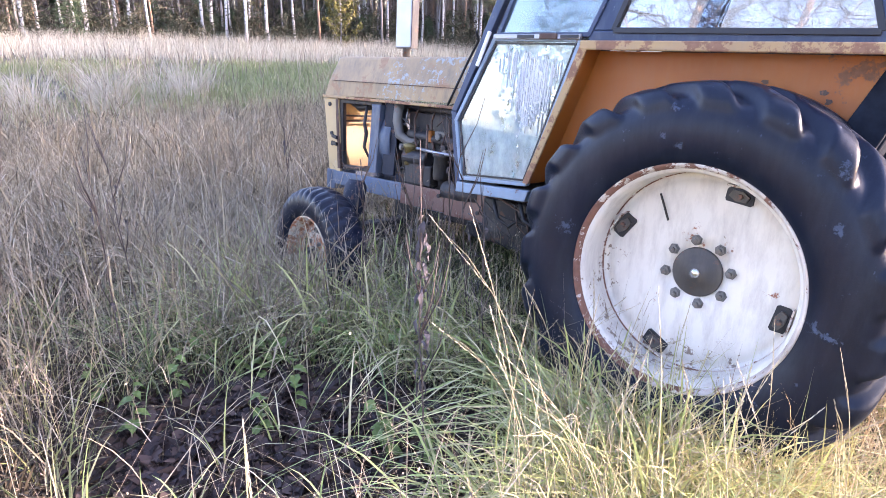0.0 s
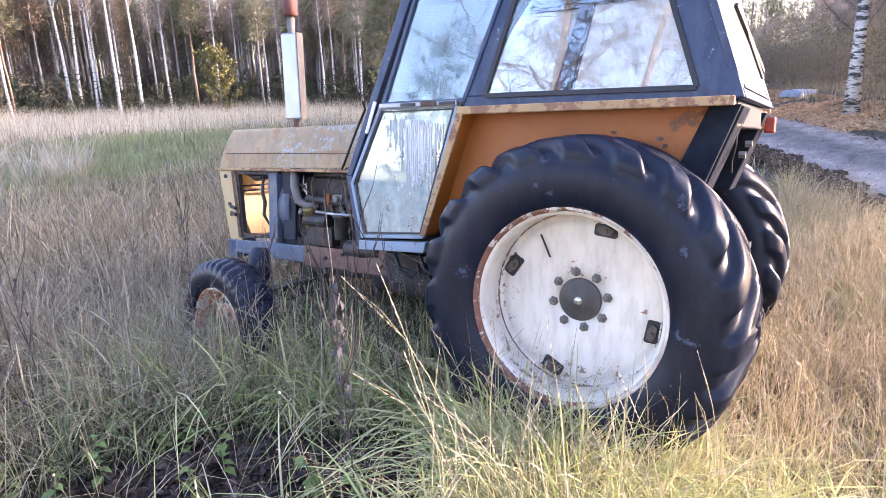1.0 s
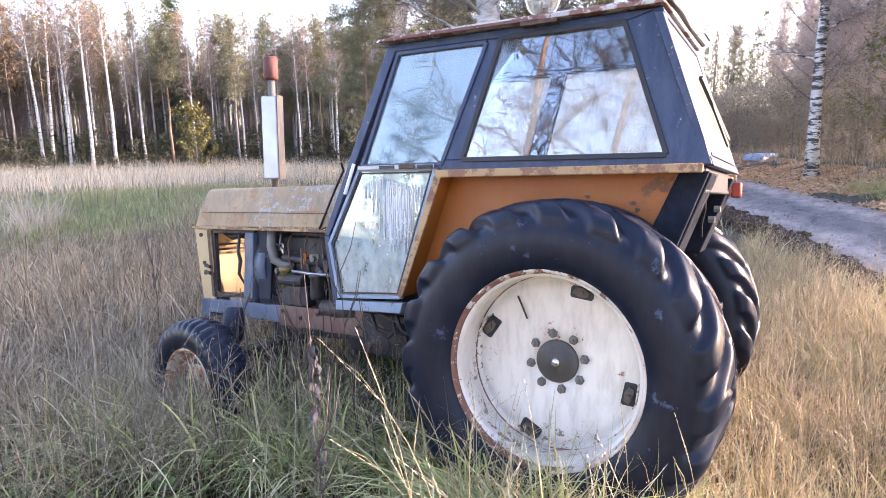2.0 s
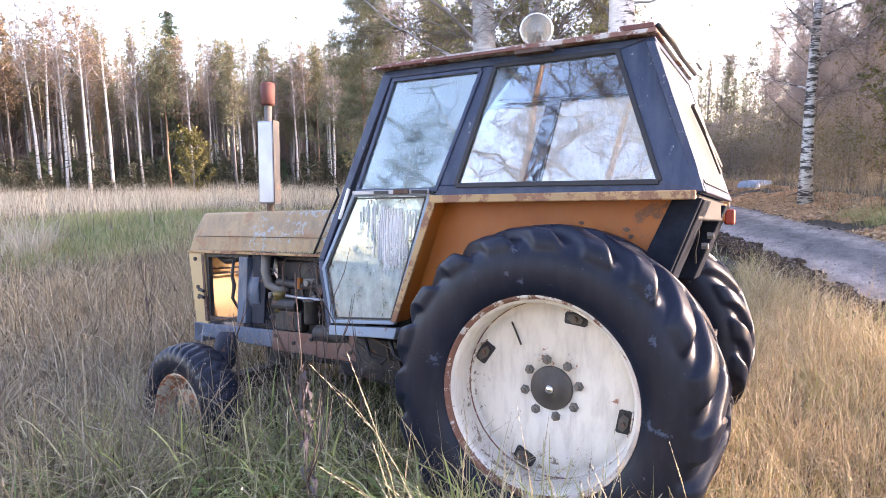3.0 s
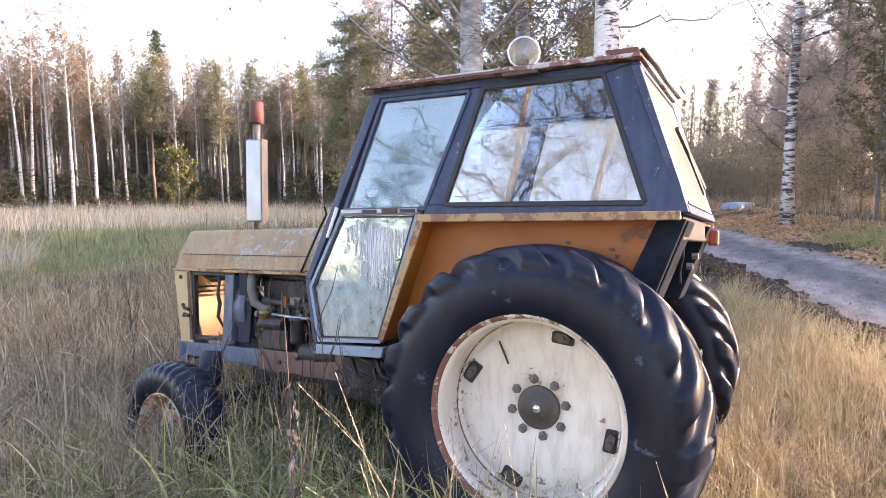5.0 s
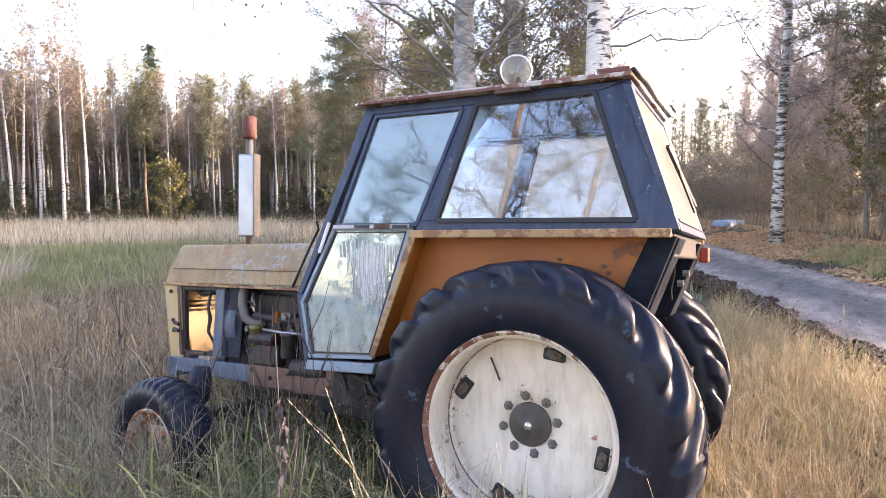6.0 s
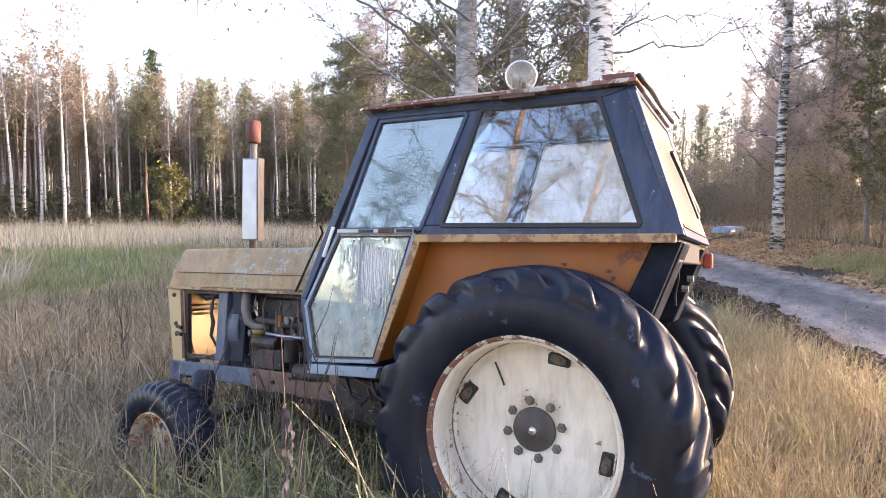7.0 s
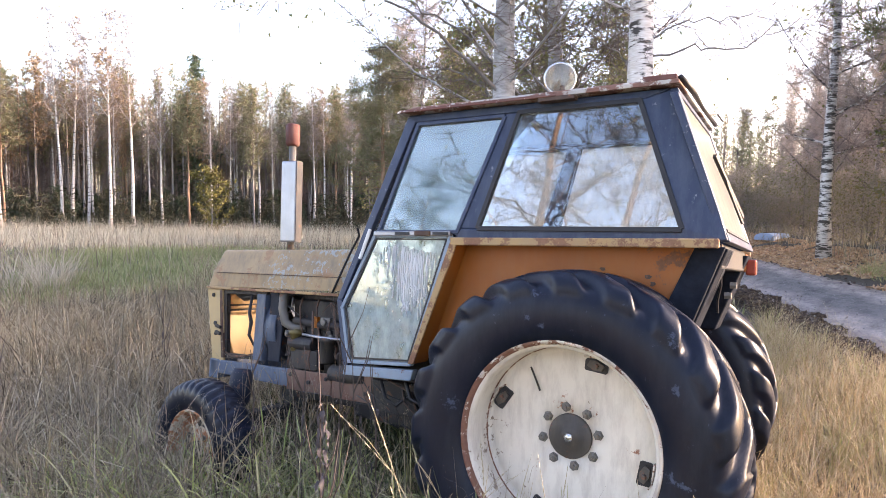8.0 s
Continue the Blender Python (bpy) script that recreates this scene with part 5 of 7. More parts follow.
meadow("green_grass", "short mixed grass of the green stretch", 34000, (-30, 0.0, -2.0, 24.0), lambda a, b: verge(a, b) & (np.abs(dist(a, b) - 19.0) < 7.5), 0.2, 0.022, 0.5, G_FIELD, 2, 0.3)
clumps("straw_grass", "straw tufts in the green stretch", 1500, (-28, -1.0, -1.0, 20.0), lambda a, b: verge(a, b) & (np.abs(dist(a, b) - 18.0) < 6.5) & (patch(a, b, 0.8, 9) > 0.5), 14, 0.2, 0.4, 0.016, 0.5, G_WARM, 2, 0.3)
meadow("straw_grass", "pale straw grass of the open field", 110000, (-50, 2.0, -3.0, 38.0), lambda a, b: verge(a, b) & (dist(a, b) > 24.5 + 3 * patch(a, b, 0.4, 2)) & (dist(a, b) < 48), 0.58, 0.017, 0.34, G_FAR, 2, 0.2)
meadow("straw_grass", "short pale straw before the green stretch", 12000, (-16, 2.0, -3.0, 14.0), lambda a, b: verge(a, b) & (np.abs(dist(a, b) - 12.0) < 2.2), 0.3, 0.016, 0.5, G_WARM, 2, 0.3)
meadow("withered_weeds", "withered weeds of the open field", 9000, (-50, 2.0, -3.0, 36.0), lambda a, b: verge(a, b) & (dist(a, b) > 18) & (dist(a, b) < 46), 0.62, 0.022, 0.2, G_GREY, 2, 0.1)
clumps("straw_tuft", "bright dry tufts beside the green stretch", 150, (-16, -4.0, 1.0, 13.0), lambda a, b: (np.abs(dist(a, b) - 14.6) < 1.8) & (patch(a, b, 0.7, 4) > 0.45), 60, 0.34, 0.74, 0.02, 0.55, G_PALE, 3, 0.3)
clumps("fallen_straw", "bright straw laid flat along the green stretch", 420, (-16, -4.5, 1.0, 12.0), lambda a, b: (np.abs(dist(a, b) - 13.0) < 1.5), 26, 0.3, 0.34, 0.016, 1.5, G_WARM, 3, 0.75)
clumps("broad_grass", "long arching blades of green grass", 46, (-2.8, 0.2, -1.3, 0.2), lambda a, b: ~dark_patch(a * 0.9 - 0.12, b - 0.1), 8, 0.05, 0.5, 0.013, 0.95, G_GREEN, 6, 0.6)
clumps("broad_grass", "long arching yellow-green blades before the rear wheel", 260, (-0.4, 1.25, -1.1, -0.06), verge, 9, 0.07, 0.44, 0.014, 0.95, G_BRIGHT, 6, 0.6)
clumps("broad_grass", "bright yellow-green blades in the low sun", 130, (-0.75, 0.75, -1.2, 0.15), lambda a, b: ~dark_patch(a - 0.3, b), 10, 0.06, 0.46, 0.016, 0.85, G_BRIGHT, 6, 0.55)
clumps("broad_grass", "fresh green and yellow blades beside the tractor", 330, (-2.0, 0.4, -0.8, 0.4), lambda a, b: ~dark_patch(a, b - 0.1), 9, 0.06, 0.46, 0.0165, 0.9, G_BRIGHT, 6, 0.6)
clumps("dark_grass", "green grass low under the blades with shade in its colour", 800, (-2.6, 1.2, -1.3, 0.6), lambda a, b: ~dark_patch(a, b), 14, 0.1, 0.2, 0.012, 0.8, G_GREEN_SHADE, 3, 0.5)
clumps("broad_grass", "green blades before the front wheel", 170, (-3.0, -1.2, -0.75, 0.3), lambda a, b: ~dark_patch(a, b - 0.15), 9, 0.06, 0.46, 0.015, 0.85, G_BRIGHT, 6, 0.55)
clumps("broad_grass", "scattered green blades on the dark leaves", 16, (-2.2, -0.5, -2.0, -0.6), dark_patch, 5, 0.04, 0.34, 0.011, 0.9, G_BRIGHT, 6, 0.6)
meadow("bent_straw", "loose straws lying over the dark leaves", 70, (-2.3, -0.3, -2.1, -0.5), dark_patch, 0.5, 0.006, 1.2, G_STRAW, 5, 0.5)
clumps("straw_grass", "thick sheaves of yellow straw in the meadow", 700, (-14, -1.9, -2.2, 8.0), lambda a, b: verge(a, b) & ~low_left(a, b) & ~dark_patch(a, b) & (dist(a, b) > 3.2) & (dist(a, b) < 10), 13, 0.15, 0.54, 0.017, 0.6, G_STRAW, 4, 0.4)
meadow("bent_straw", "dry stems leaning every way in the meadow", 5200, (-9.5, -1.9, -2.3, 5.0), lambda a, b: verge(a, b) & ~(low_left(a, b) & (nrng.random(len(a)) < 0.7)) & ~dark_patch(a, b) & (dist(a, b) < 9.5), 0.62, 0.009, 0.75, G_STRAW, 3, 0.12)
clumps("straw_grass", "bleached straw sheaves bent over one another", 1700, (-10, -1.8, -2.3, 6.5), lambda a, b: verge(a, b) & ~low_left(a, b) & ~dark_patch(a, b) & (dist(a, b) > 2.9) & (dist(a, b) < 11) & (patch(a, b, 2.2, 5) > 0.42), 10, 0.14, 0.55, 0.016, 0.95, G_WARM, 4, 0.45)
clumps("brown_grass", "brown matted grass low between the stalks, darkened as shaded gaps", 3000, (-10, -1.6, -2.3, 6.0), lambda a, b: verge(a, b) & ~dark_patch(a, b), 16, 0.16, 0.27, 0.013, 0.9, G_BROWN_SHADE, 3, 0.5)
# the rest of the meadow, all round
px, py = scatter(52000, -26, 10, -26, 12, lambda a, b: ~in_view(a, b) & (road_n(a, b) < 2.85) & (np.hypot(a - 1, b + 2.6) > 0.9))
tagged(strips("straw_grass", px, py, nrng.uniform(0.25, 0.6, len(px)), nrng.uniform(0.006, 0.016, len(px)), np.abs(nrng.normal(0.4, 0.2, len(px))), G_STRAW, nrng, 2, None, 0.3), "dry grass of the surrounding meadow", "grass", kind="stuff")
px, py = scatter(104000, -9, 6, -10, 3, lambda a, b: ~in_view(a, b) & (road_n(a, b) < 2.85) & (np.hypot(a - 1, b + 2.6) > 0.9))
tagged(strips("straw_grass", px, py, nrng.uniform(0.2, 0.5, len(px)), nrng.uniform(0.008, 0.018, len(px)), np.abs(nrng.normal(0.5, 0.25, len(px))), G_TAN, nrng, 2, None, 0.3), "dry golden grass behind the walk", "grass", kind="stuff")
px, py = scatter(30000, -9, 4, -10, 3, lambda a, b: ~in_view(a, b) & (road_n(a, b) < 2.85) & (np.hypot(a - 1, b + 2.6) > 0.9) & (patch(a, b, 1.1, 4) > 0.5))
tagged(strips("green_grass", px, py, nrng.uniform(0.15, 0.4, len(px)), nrng.uniform(0.008, 0.018, len(px)), np.abs(nrng.normal(0.6, 0.25, len(px))), G_GREEN, nrng, 2, None, 0.3), "green tufts behind the walk", "grass", kind="stuff")
# Brown tone here stands in for shade over the grass beside the walk.
px, py = scatter(16000, -5, 2.2, -3.6, -1.2, lambda a, b: in_view(a, b) & ~dark_patch(a * 0.95, b) & (road_n(a, b) < 2.85) & ((b < -1.75) | (a > 0.5)))
tagged(strips("straw_grass", px, py, nrng.uniform(0.1, 0.24, len(px)), nrng.uniform(0.005, 0.011, len(px)), np.abs(nrng.normal(0.7, 0.3, len(px))), G_BROWN, nrng, 3, None, 0.3), "short trodden grass along the walk, browned in place of shade", "grass", kind="stuff")
# verges of the road
meadow("straw_grass", "dry grass on the far verge", 16000, (-8, 14, 4, 30), lambda a, b: (road_n(a, b) > 7.4) & (road_n(a, b) < 14), 0.5, 0.014, 0.4, G_STRAW, 2, 0.3)
clumps("green_grass", "yellow-green tufts on the far verge", 420, (1.6, 5.5, 8, 14.5), lambda a, b: (road_n(a, b) > 6.35 + 0.5 * patch(a, b, 1.5, 2)) & (road_n(a, b) < 8.0), 26, 0.2, 0.24, 0.011, 0.8, G_GOLD, 2, 0.3)

# litter on the ground
def litter(name, label, px, py, size, mat):
    vs, fs = [], []
    z = land(px, py) + nrng.uniform(0.0, size, len(px))
    flakes(vs, fs, np.stack([px, py, z], -1), size * nrng.uniform(0.5, 1.4, len(px)), nrng, 0.6)
    return tagged(new(name, quad_mesh(name, vs, fs, mat)), label, "leaves", kind="stuff")


px, py = scatter(16000, -3.0, 0.6, -2.1, 1.0, in_view)
litter("dead_leaves", "dark dead leaves between the stalks", px, py, 0.03, G_LITTER)
px, py = scatter(9000, -2.6, 0.0, -2.2, -0.2, lambda a, b: dark_patch(a * 0.93, b * 0.95))
litter("dead_leaves", "heap of dark purple-brown leaves and clods", px, py, 0.04, G_LITTER)
px, py = scatter(150000, -6, 7, 5, 30, lambda a, b: in_view(a, b, 8) & (road_n(a, b) > 5.75 + 0.3 * patch(a, b, 1.7, 5)) & (road_n(a, b) < 8.6) & (patch(a, b, 1.5, 8) > 0.25))
litter("fallen_leaves", "fallen orange-brown leaves beside the road", px, py, 0.045, G_ORANGE)
px, py = scatter(14000, -8, 8, 0, 34, lambda a, b: in_view(a, b, 8) & (road_n(a, b) > 2.9) & (road_n(a, b) < 6.2) & ((abs(road_n(a, b) - 4.85) > 0.85)))
litter("fallen_leaves", "brown leaves along the road edge", px, py, 0.035, G_LITTER)
px, py = scatter(150000, -3, 4, 2, 16, lambda a, b: in_view(a, b, 8) & (np.abs(road_n(a, b) - 3.66) < 0.36 * (0.5 + patch(a, b, 2.5, 6))))
litter("fallen_leaves", "dark ridge of leaves and clods beside the road", px, py, 0.038, G_CLOD)

# ---- trees ----
B_WHITE = bpy.data.materials.new("birch bark")
B_WHITE.use_nodes = True


def birch_bark(m, clean=0.56, pale=0.72):
    nt = m.node_tree
    b = nt.nodes["Principled BSDF"]
    n1 = noise_node(nt, 3.0, 6, 0.65, stretch=(1.2, 1.2, 5))
    r1 = ramp_node(nt, [(clean, (pale, pale * 0.97, pale * 0.93)), (clean + 0.07, (0.06, 0.053, 0.047))])
    nt.links.new(n1.outputs[0], r1.inputs[0])
    n2 = noise_node(nt, 9, 4, 0.5, stretch=(1, 1, 6))
    r2 = ramp_node(nt, [(0.35, (0.75, 0.7, 0.66)), (0.7, (1, 1, 1))])
    nt.links.new(n2.outputs[0], r2.inputs[0])
    mx = nt.nodes.new("ShaderNodeMix")
    mx.data_type, mx.blend_type = "RGBA", "MULTIPLY"
    mx.inputs[0].default_value = 1
    nt.links.new(r1.outputs[0], mx.inputs[6])
    nt.links.new(r2.outputs[0], mx.inputs[7])
    nt.links.new(mx.outputs[2], b.inputs["Base Color"])
    b.inputs["Roughness"].default_value = 0.7
    bump_link(nt, b, n1.outputs[0], 0.4, 0.01)


birch_bark(B_WHITE, 0.54, 0.52)
B_GREY = plain("grey bark", (0.20, 0.18, 0.165), 0.85, 0, 0.35, 5, 0.6, 0.02, 0.2, "Object", (1, 1, 0.4))
B_PINE = plain("pine bark", (0.27, 0.17, 0.115), 0.9, 0, 0.4, 4, 0.6, 0.02, 0.2, "Object", (1, 1, 0.4))
B_TWIG = leafy("twigs", [(0.15, 0.115, 0.095), (0.21, 0.16, 0.13), (0.11, 0.085, 0.07)], 0.8, 0.25)
L_GOLD = leafy("golden leaves", [(0.3, 0.2, 0.11), (0.27, 0.185, 0.115), (0.36, 0.25, 0.15), (0.21, 0.17, 0.09)], 0.55, 0.4)
L_OLIVE = leafy("olive leaves", [(0.17, 0.19, 0.075), (0.25, 0.235, 0.1), (0.13, 0.155, 0.065), (0.32, 0.25, 0.11)], 0.5, 0.5)
L_PINE = leafy("pine needles", [(0.15, 0.185, 0.095), (0.205, 0.225, 0.125), (0.28, 0.25, 0.15), (0.34, 0.275, 0.18)], 0.6, 0.42)
L_SPRUCE = leafy("spruce needles", [(0.045, 0.07, 0.038), (0.068, 0.1, 0.052), (0.1, 0.12, 0.06)], 0.6, 0.1)


def ribbons(vs, fs, a, b, w, rng):
    """Thin tapering twigs from a to b, as crossed pairs of ribbons."""
    n = len(a)
    t = b - a
    for _ in range(2):
        s = np.cross(t, rng.normal(size=(n, 3)))
        s /= np.linalg.norm(s, axis=1)[:, None] + 1e-9
        k = sum(len(v) for v in vs)
        ww = (w if np.ndim(w) else np.full(n, w))[:, None]
        vs.append(np.stack([a - s * ww, a + s * ww, b + s * ww * 0.3, b - s * ww * 0.3], 1).reshape(-1, 3))
        fs.append(np.arange(n * 4).reshape(n, 4) + k)


def build_tree(name, label, kind, height, radius, seed, bare, twig_n, leaf_n, leaf_size, leaf_mat, bark, spread=0.28, rise=0.7, lean=0.02, sides=8, limb=0.42, twig_mat=None, fine=1.0):
    """A tree standing at the origin: tapered trunk with limbs, twigs and a loose crown."""
    rng = np.random.default_rng(seed)
    root = new(name)
    tagged(root, label, kind)
    levels = 12
    zs = np.linspace(0, 1, levels)
    wob = np.cumsum(rng.normal(0, lean, (levels, 2)), 0) * height * 0.12
    path = [(wob[i, 0], wob[i, 1], height * zs[i]) for i in range(levels)]
    rads = [max(0.008, radius * (1 - 0.92 * u ** 0.9) * (1.25 if i == 0 else 1)) for i, u in enumerate(zs)]
    g = Geo().tube(path, rads, sides)
    limbs = int(26 if kind != "spruce" else 60)
    starts, ends = [], []
    P = np.array(path)
    for i in range(limbs):
        u = bare + (0.98 - bare) * (i + rng.random()) / limbs
        p = np.array([np.interp(u, zs, P[:, k]) for k in range(3)])
        ang = i * 2.4 + rng.normal(0, 0.5)
        ln = height * spread * (1 - u) ** 0.6 * rng.uniform(0.6, 1.2) + 0.25
        if kind == "spruce":
            ln = height * spread * 1.5 * (1 - u) * rng.uniform(0.8, 1.1) + 0.12
        d = np.array([math.cos(ang), math.sin(ang), rise * rng.uniform(0.6, 1.3)])
        d /= np.linalg.norm(d)
        mid = p + d * ln * 0.5
        end = mid + (d + np.array([0, 0, (0.25 if rise > 0 else -0.2)])) * ln * 0.5
        r0 = max(0.006, np.interp(u, zs, rads) * limb)
        g.tube([p, mid, end], [r0, r0 * 0.6, r0 * 0.2], 4 if sides < 10 else 6, cap=False)
        starts += [p, mid]
        ends += [mid, end]
    part("trunk", g, bark, root, smooth=True)
    S, E = np.array(starts), np.array(ends)
    pick = rng.integers(0, len(S), twig_n)
    f = rng.uniform(0.25, 1, twig_n)[:, None]
    a = S[pick] + (E[pick] - S[pick]) * f
    if kind == "spruce":
        d = rng.normal(size=(twig_n, 3)) * np.array([1, 1, 0.35]) + (E[pick] - S[pick]) * 0.6
        d[:, 2] -= 0.35
        shorten = 0.35 + 0.65 * (1 - a[:, 2:3] / height)
    else:
        d = rng.normal(size=(twig_n, 3)) * np.array([1, 1, 0.7]) + np.array([0, 0, 0.25])
    d /= np.linalg.norm(d, axis=1)[:, None]
    ln = rng.uniform(0.3, 1.0, twig_n)[:, None] * height * 0.075
    if kind == "spruce":
        ln *= shorten
    b = a + d * ln
    vs, fs = [], []
    ribbons(vs, fs, a, b, (0.004 + 0.0006 * height) * fine, rng)
    f2 = rng.uniform(0.3, 0.9, twig_n)[:, None]
    a2 = a + (b - a) * f2
    d2 = d + rng.normal(0, 0.6, (twig_n, 3))
    b2 = a2 + d2 * ln * 0.5
    ribbons(vs, fs, a2, b2, (0.003 + 0.0004 * height) * fine, rng)
    part_ob = new("branchwork", quad_mesh("branchwork", vs, fs, twig_mat or B_TWIG))
    part_ob.parent = root
    if leaf_n:
        j = rng.integers(0, twig_n, leaf_n)
        q = rng.uniform(0, 1, leaf_n)[:, None]
        src = np.where(rng.random(leaf_n)[:, None] < 0.5, a[j] + (b[j] - a[j]) * q, a2[j] + (b2[j] - a2[j]) * q)
        cen = src + rng.normal(0, leaf_size * 0.7, (leaf_n, 3))
        vs, fs = [], []
        if kind in ("pine", "spruce"):
            ribbons(vs, fs, cen, cen + (d[j] + rng.normal(0, 0.7, (leaf_n, 3))) * leaf_size, leaf_size * 0.16, rng)
        else:
            flakes(vs, fs, cen, leaf_size * rng.uniform(0.6, 1.3, leaf_n), rng)
        cr = new("crown", quad_mesh("crown", vs, fs, leaf_mat))
        cr.parent = root
    return root


def at_land(x, y, turn=0.0, size=1.0, tilt=0.0):
    return pose(x, y, float(land(x, y)) - 0.05, tilt, 0, turn) @ Matrix.Scale(size, 4)


FAR = dict(sides=6)
# Lighter than B_TWIG: light on the twigs is put into the colour.
TWIG_LIT = leafy("brown twigs", [(0.29, 0.24, 0.215), (0.38, 0.315, 0.28), (0.2, 0.165, 0.15)], 0.8, 0.45)
kinds = [
    build_tree("birch_tree", "slender white birch with thin golden crown at the field's edge", "birch", 11.0, 0.105, 1, 0.5, 420, 900, 0.055, L_GOLD, B_WHITE, 0.12, 1.3, twig_mat=TWIG_LIT, **FAR),
    build_tree("birch_tree", "slender bare white birch at the field's edge", "birch", 10.5, 0.095, 2, 0.45, 420, 90, 0.07, L_GOLD, B_WHITE, 0.11, 1.4, twig_mat=TWIG_LIT, **FAR),
    build_tree("pine_tree", "tall pine with bare trunk and dull green crown", "pine", 8.8, 0.085, 3, 0.5, 320, 1500, 0.16, L_PINE, B_PINE, 0.12, 0.45, **FAR),
    build_tree("pine_tree", "thin pine with a high loose crown", "pine", 8.2, 0.07, 4, 0.45, 320, 1200, 0.15, L_PINE, B_GREY, 0.11, 0.5, **FAR),
    build_tree("birch_tree", "autumn tree with orange-brown crown", "birch", 8.8, 0.08, 5, 0.42, 340, 1700, 0.065, L_GOLD, B_GREY, 0.13, 1.0, **FAR),
    build_tree("spruce_tree", "dark pointed spruce above the other trees", "spruce", 10.5, 0.14, 6, 0.06, 900, 4200, 0.17, L_SPRUCE, B_GREY, 0.11, -0.2, **FAR),
    build_tree("spruce_tree", "small dark spruce in the undergrowth", "spruce", 3.2, 0.05, 7, 0.02, 260, 1000, 0.17, L_SPRUCE, B_GREY, 0.3, 0.0, **FAR),
    build_tree("bush", "leafless grey-brown bush at the forest edge", "bush", 3.5, 0.04, 8, 0.05, 700, 500, 0.06, L_OLIVE, B_GREY, 0.35, 0.9, **FAR),
]
homes = [(-36, 14), (-33, 18), (-30, 22), (-27, 24), (-35, 21), (-33.3, 25.0), (-36, 11), (-34, 20.5)]
for ob, (x, y) in zip(kinds, homes):
    ob.matrix_basis = at_land(x, y)
    ob["group"] = "trees of the forest edge"
kinds[5].matrix_basis = at_land(-33.3, 25.0, 0, 1.06)
trng = random.Random(3)


def forest(n, bearing, dist, weights, size=(0.85, 1.2)):
    for _ in range(n):
        b, r = radians(trng.uniform(*bearing)), dist[0] + (dist[1] - dist[0]) * trng.random() ** 1.2
        x, y = 1.0 - math.sin(b) * r, -2.6 + math.cos(b) * r
        k = trng.choices(range(len(kinds)), weights)[0]
        copy_thing(kinds[k], at_land(x, y, trng.uniform(0, 360), trng.uniform(*size), trng.uniform(-1.5, 1.5)))


# the front row of the forest: bearing from the walk, distance, kind, size, tilt
EDGE = [(60.5, 40, 1, 1.12, 2), (60.0, 41, 0, 1.05, -2.5), (58.6, 41, 1, 0.8, 0), (57.4, 39, 0, 1.06, 0.5), (57.1, 41, 1, 0.86, -1), (55.65, 39, 1, 1.12, 0.6), (54.5, 42, 1, 0.8, 1), (53.7, 40, 1, 0.9, 0),
        (50.4, 43, 4, 1.02, 0), (49.8, 39, 1, 0.82, 0.4), (48.3, 42, 1, 0.78, -0.8), (47.2, 43, 3, 1.1, 0), (45.9, 40, 1, 0.86, 0.6), (44.8, 41, 1, 0.82, -3.0), (43.6, 42, 3, 1.1, 0), (41.3, 40, 1, 0.82, 0.7),
        (39.6, 42, 2, 1.0, 0), (38.3, 39, 1, 0.8, 0), (59.5, 44, 4, 1.1, 0), (62.3, 43, 4, 1.1, 0), (58.0, 46, 4, 1.2, 0), (56.4, 46, 2, 1.15, 0), (64.5, 40, 1, 1.0, 1.2), (66.8, 42, 0, 1.0, -1), (69.5, 40, 1, 0.95, 0), (72.0, 43, 1, 1.0, 1), (75.5, 41, 0, 0.95, 0)]
for bearing, r, k, size, tilt in EDGE:
    b = radians(bearing)
    copy_thing(kinds[k], at_land(1.0 - math.sin(b) * r, -2.6 + math.cos(b) * r, bearing * 77 % 360, size, tilt))
forest(105, (22, 86), (42, 66), (2, 3, 7, 8, 3, 0, 0, 0), (0.78, 1.08))
forest(22, (24, 44), (40, 52), (2, 6, 1, 1, 1, 0, 0, 0), (0.75, 1.0))
forest(16, (60, 84), (40, 50), (3, 6, 1, 1, 2, 0, 0, 0), (0.8, 1.05))
forest(250, (20, 86), (41, 52), (0, 0, 0, 0, 0, 0, 6, 3), (0.35, 0.8))
forest(46, (12, 24), (34, 64), (4, 6, 6, 6, 1, 1, 0, 2), (0.7, 1.0))
forest(26, (12, 24), (34, 44), (0, 0, 0, 0, 0, 0, 2, 5), (0.5, 1.0))


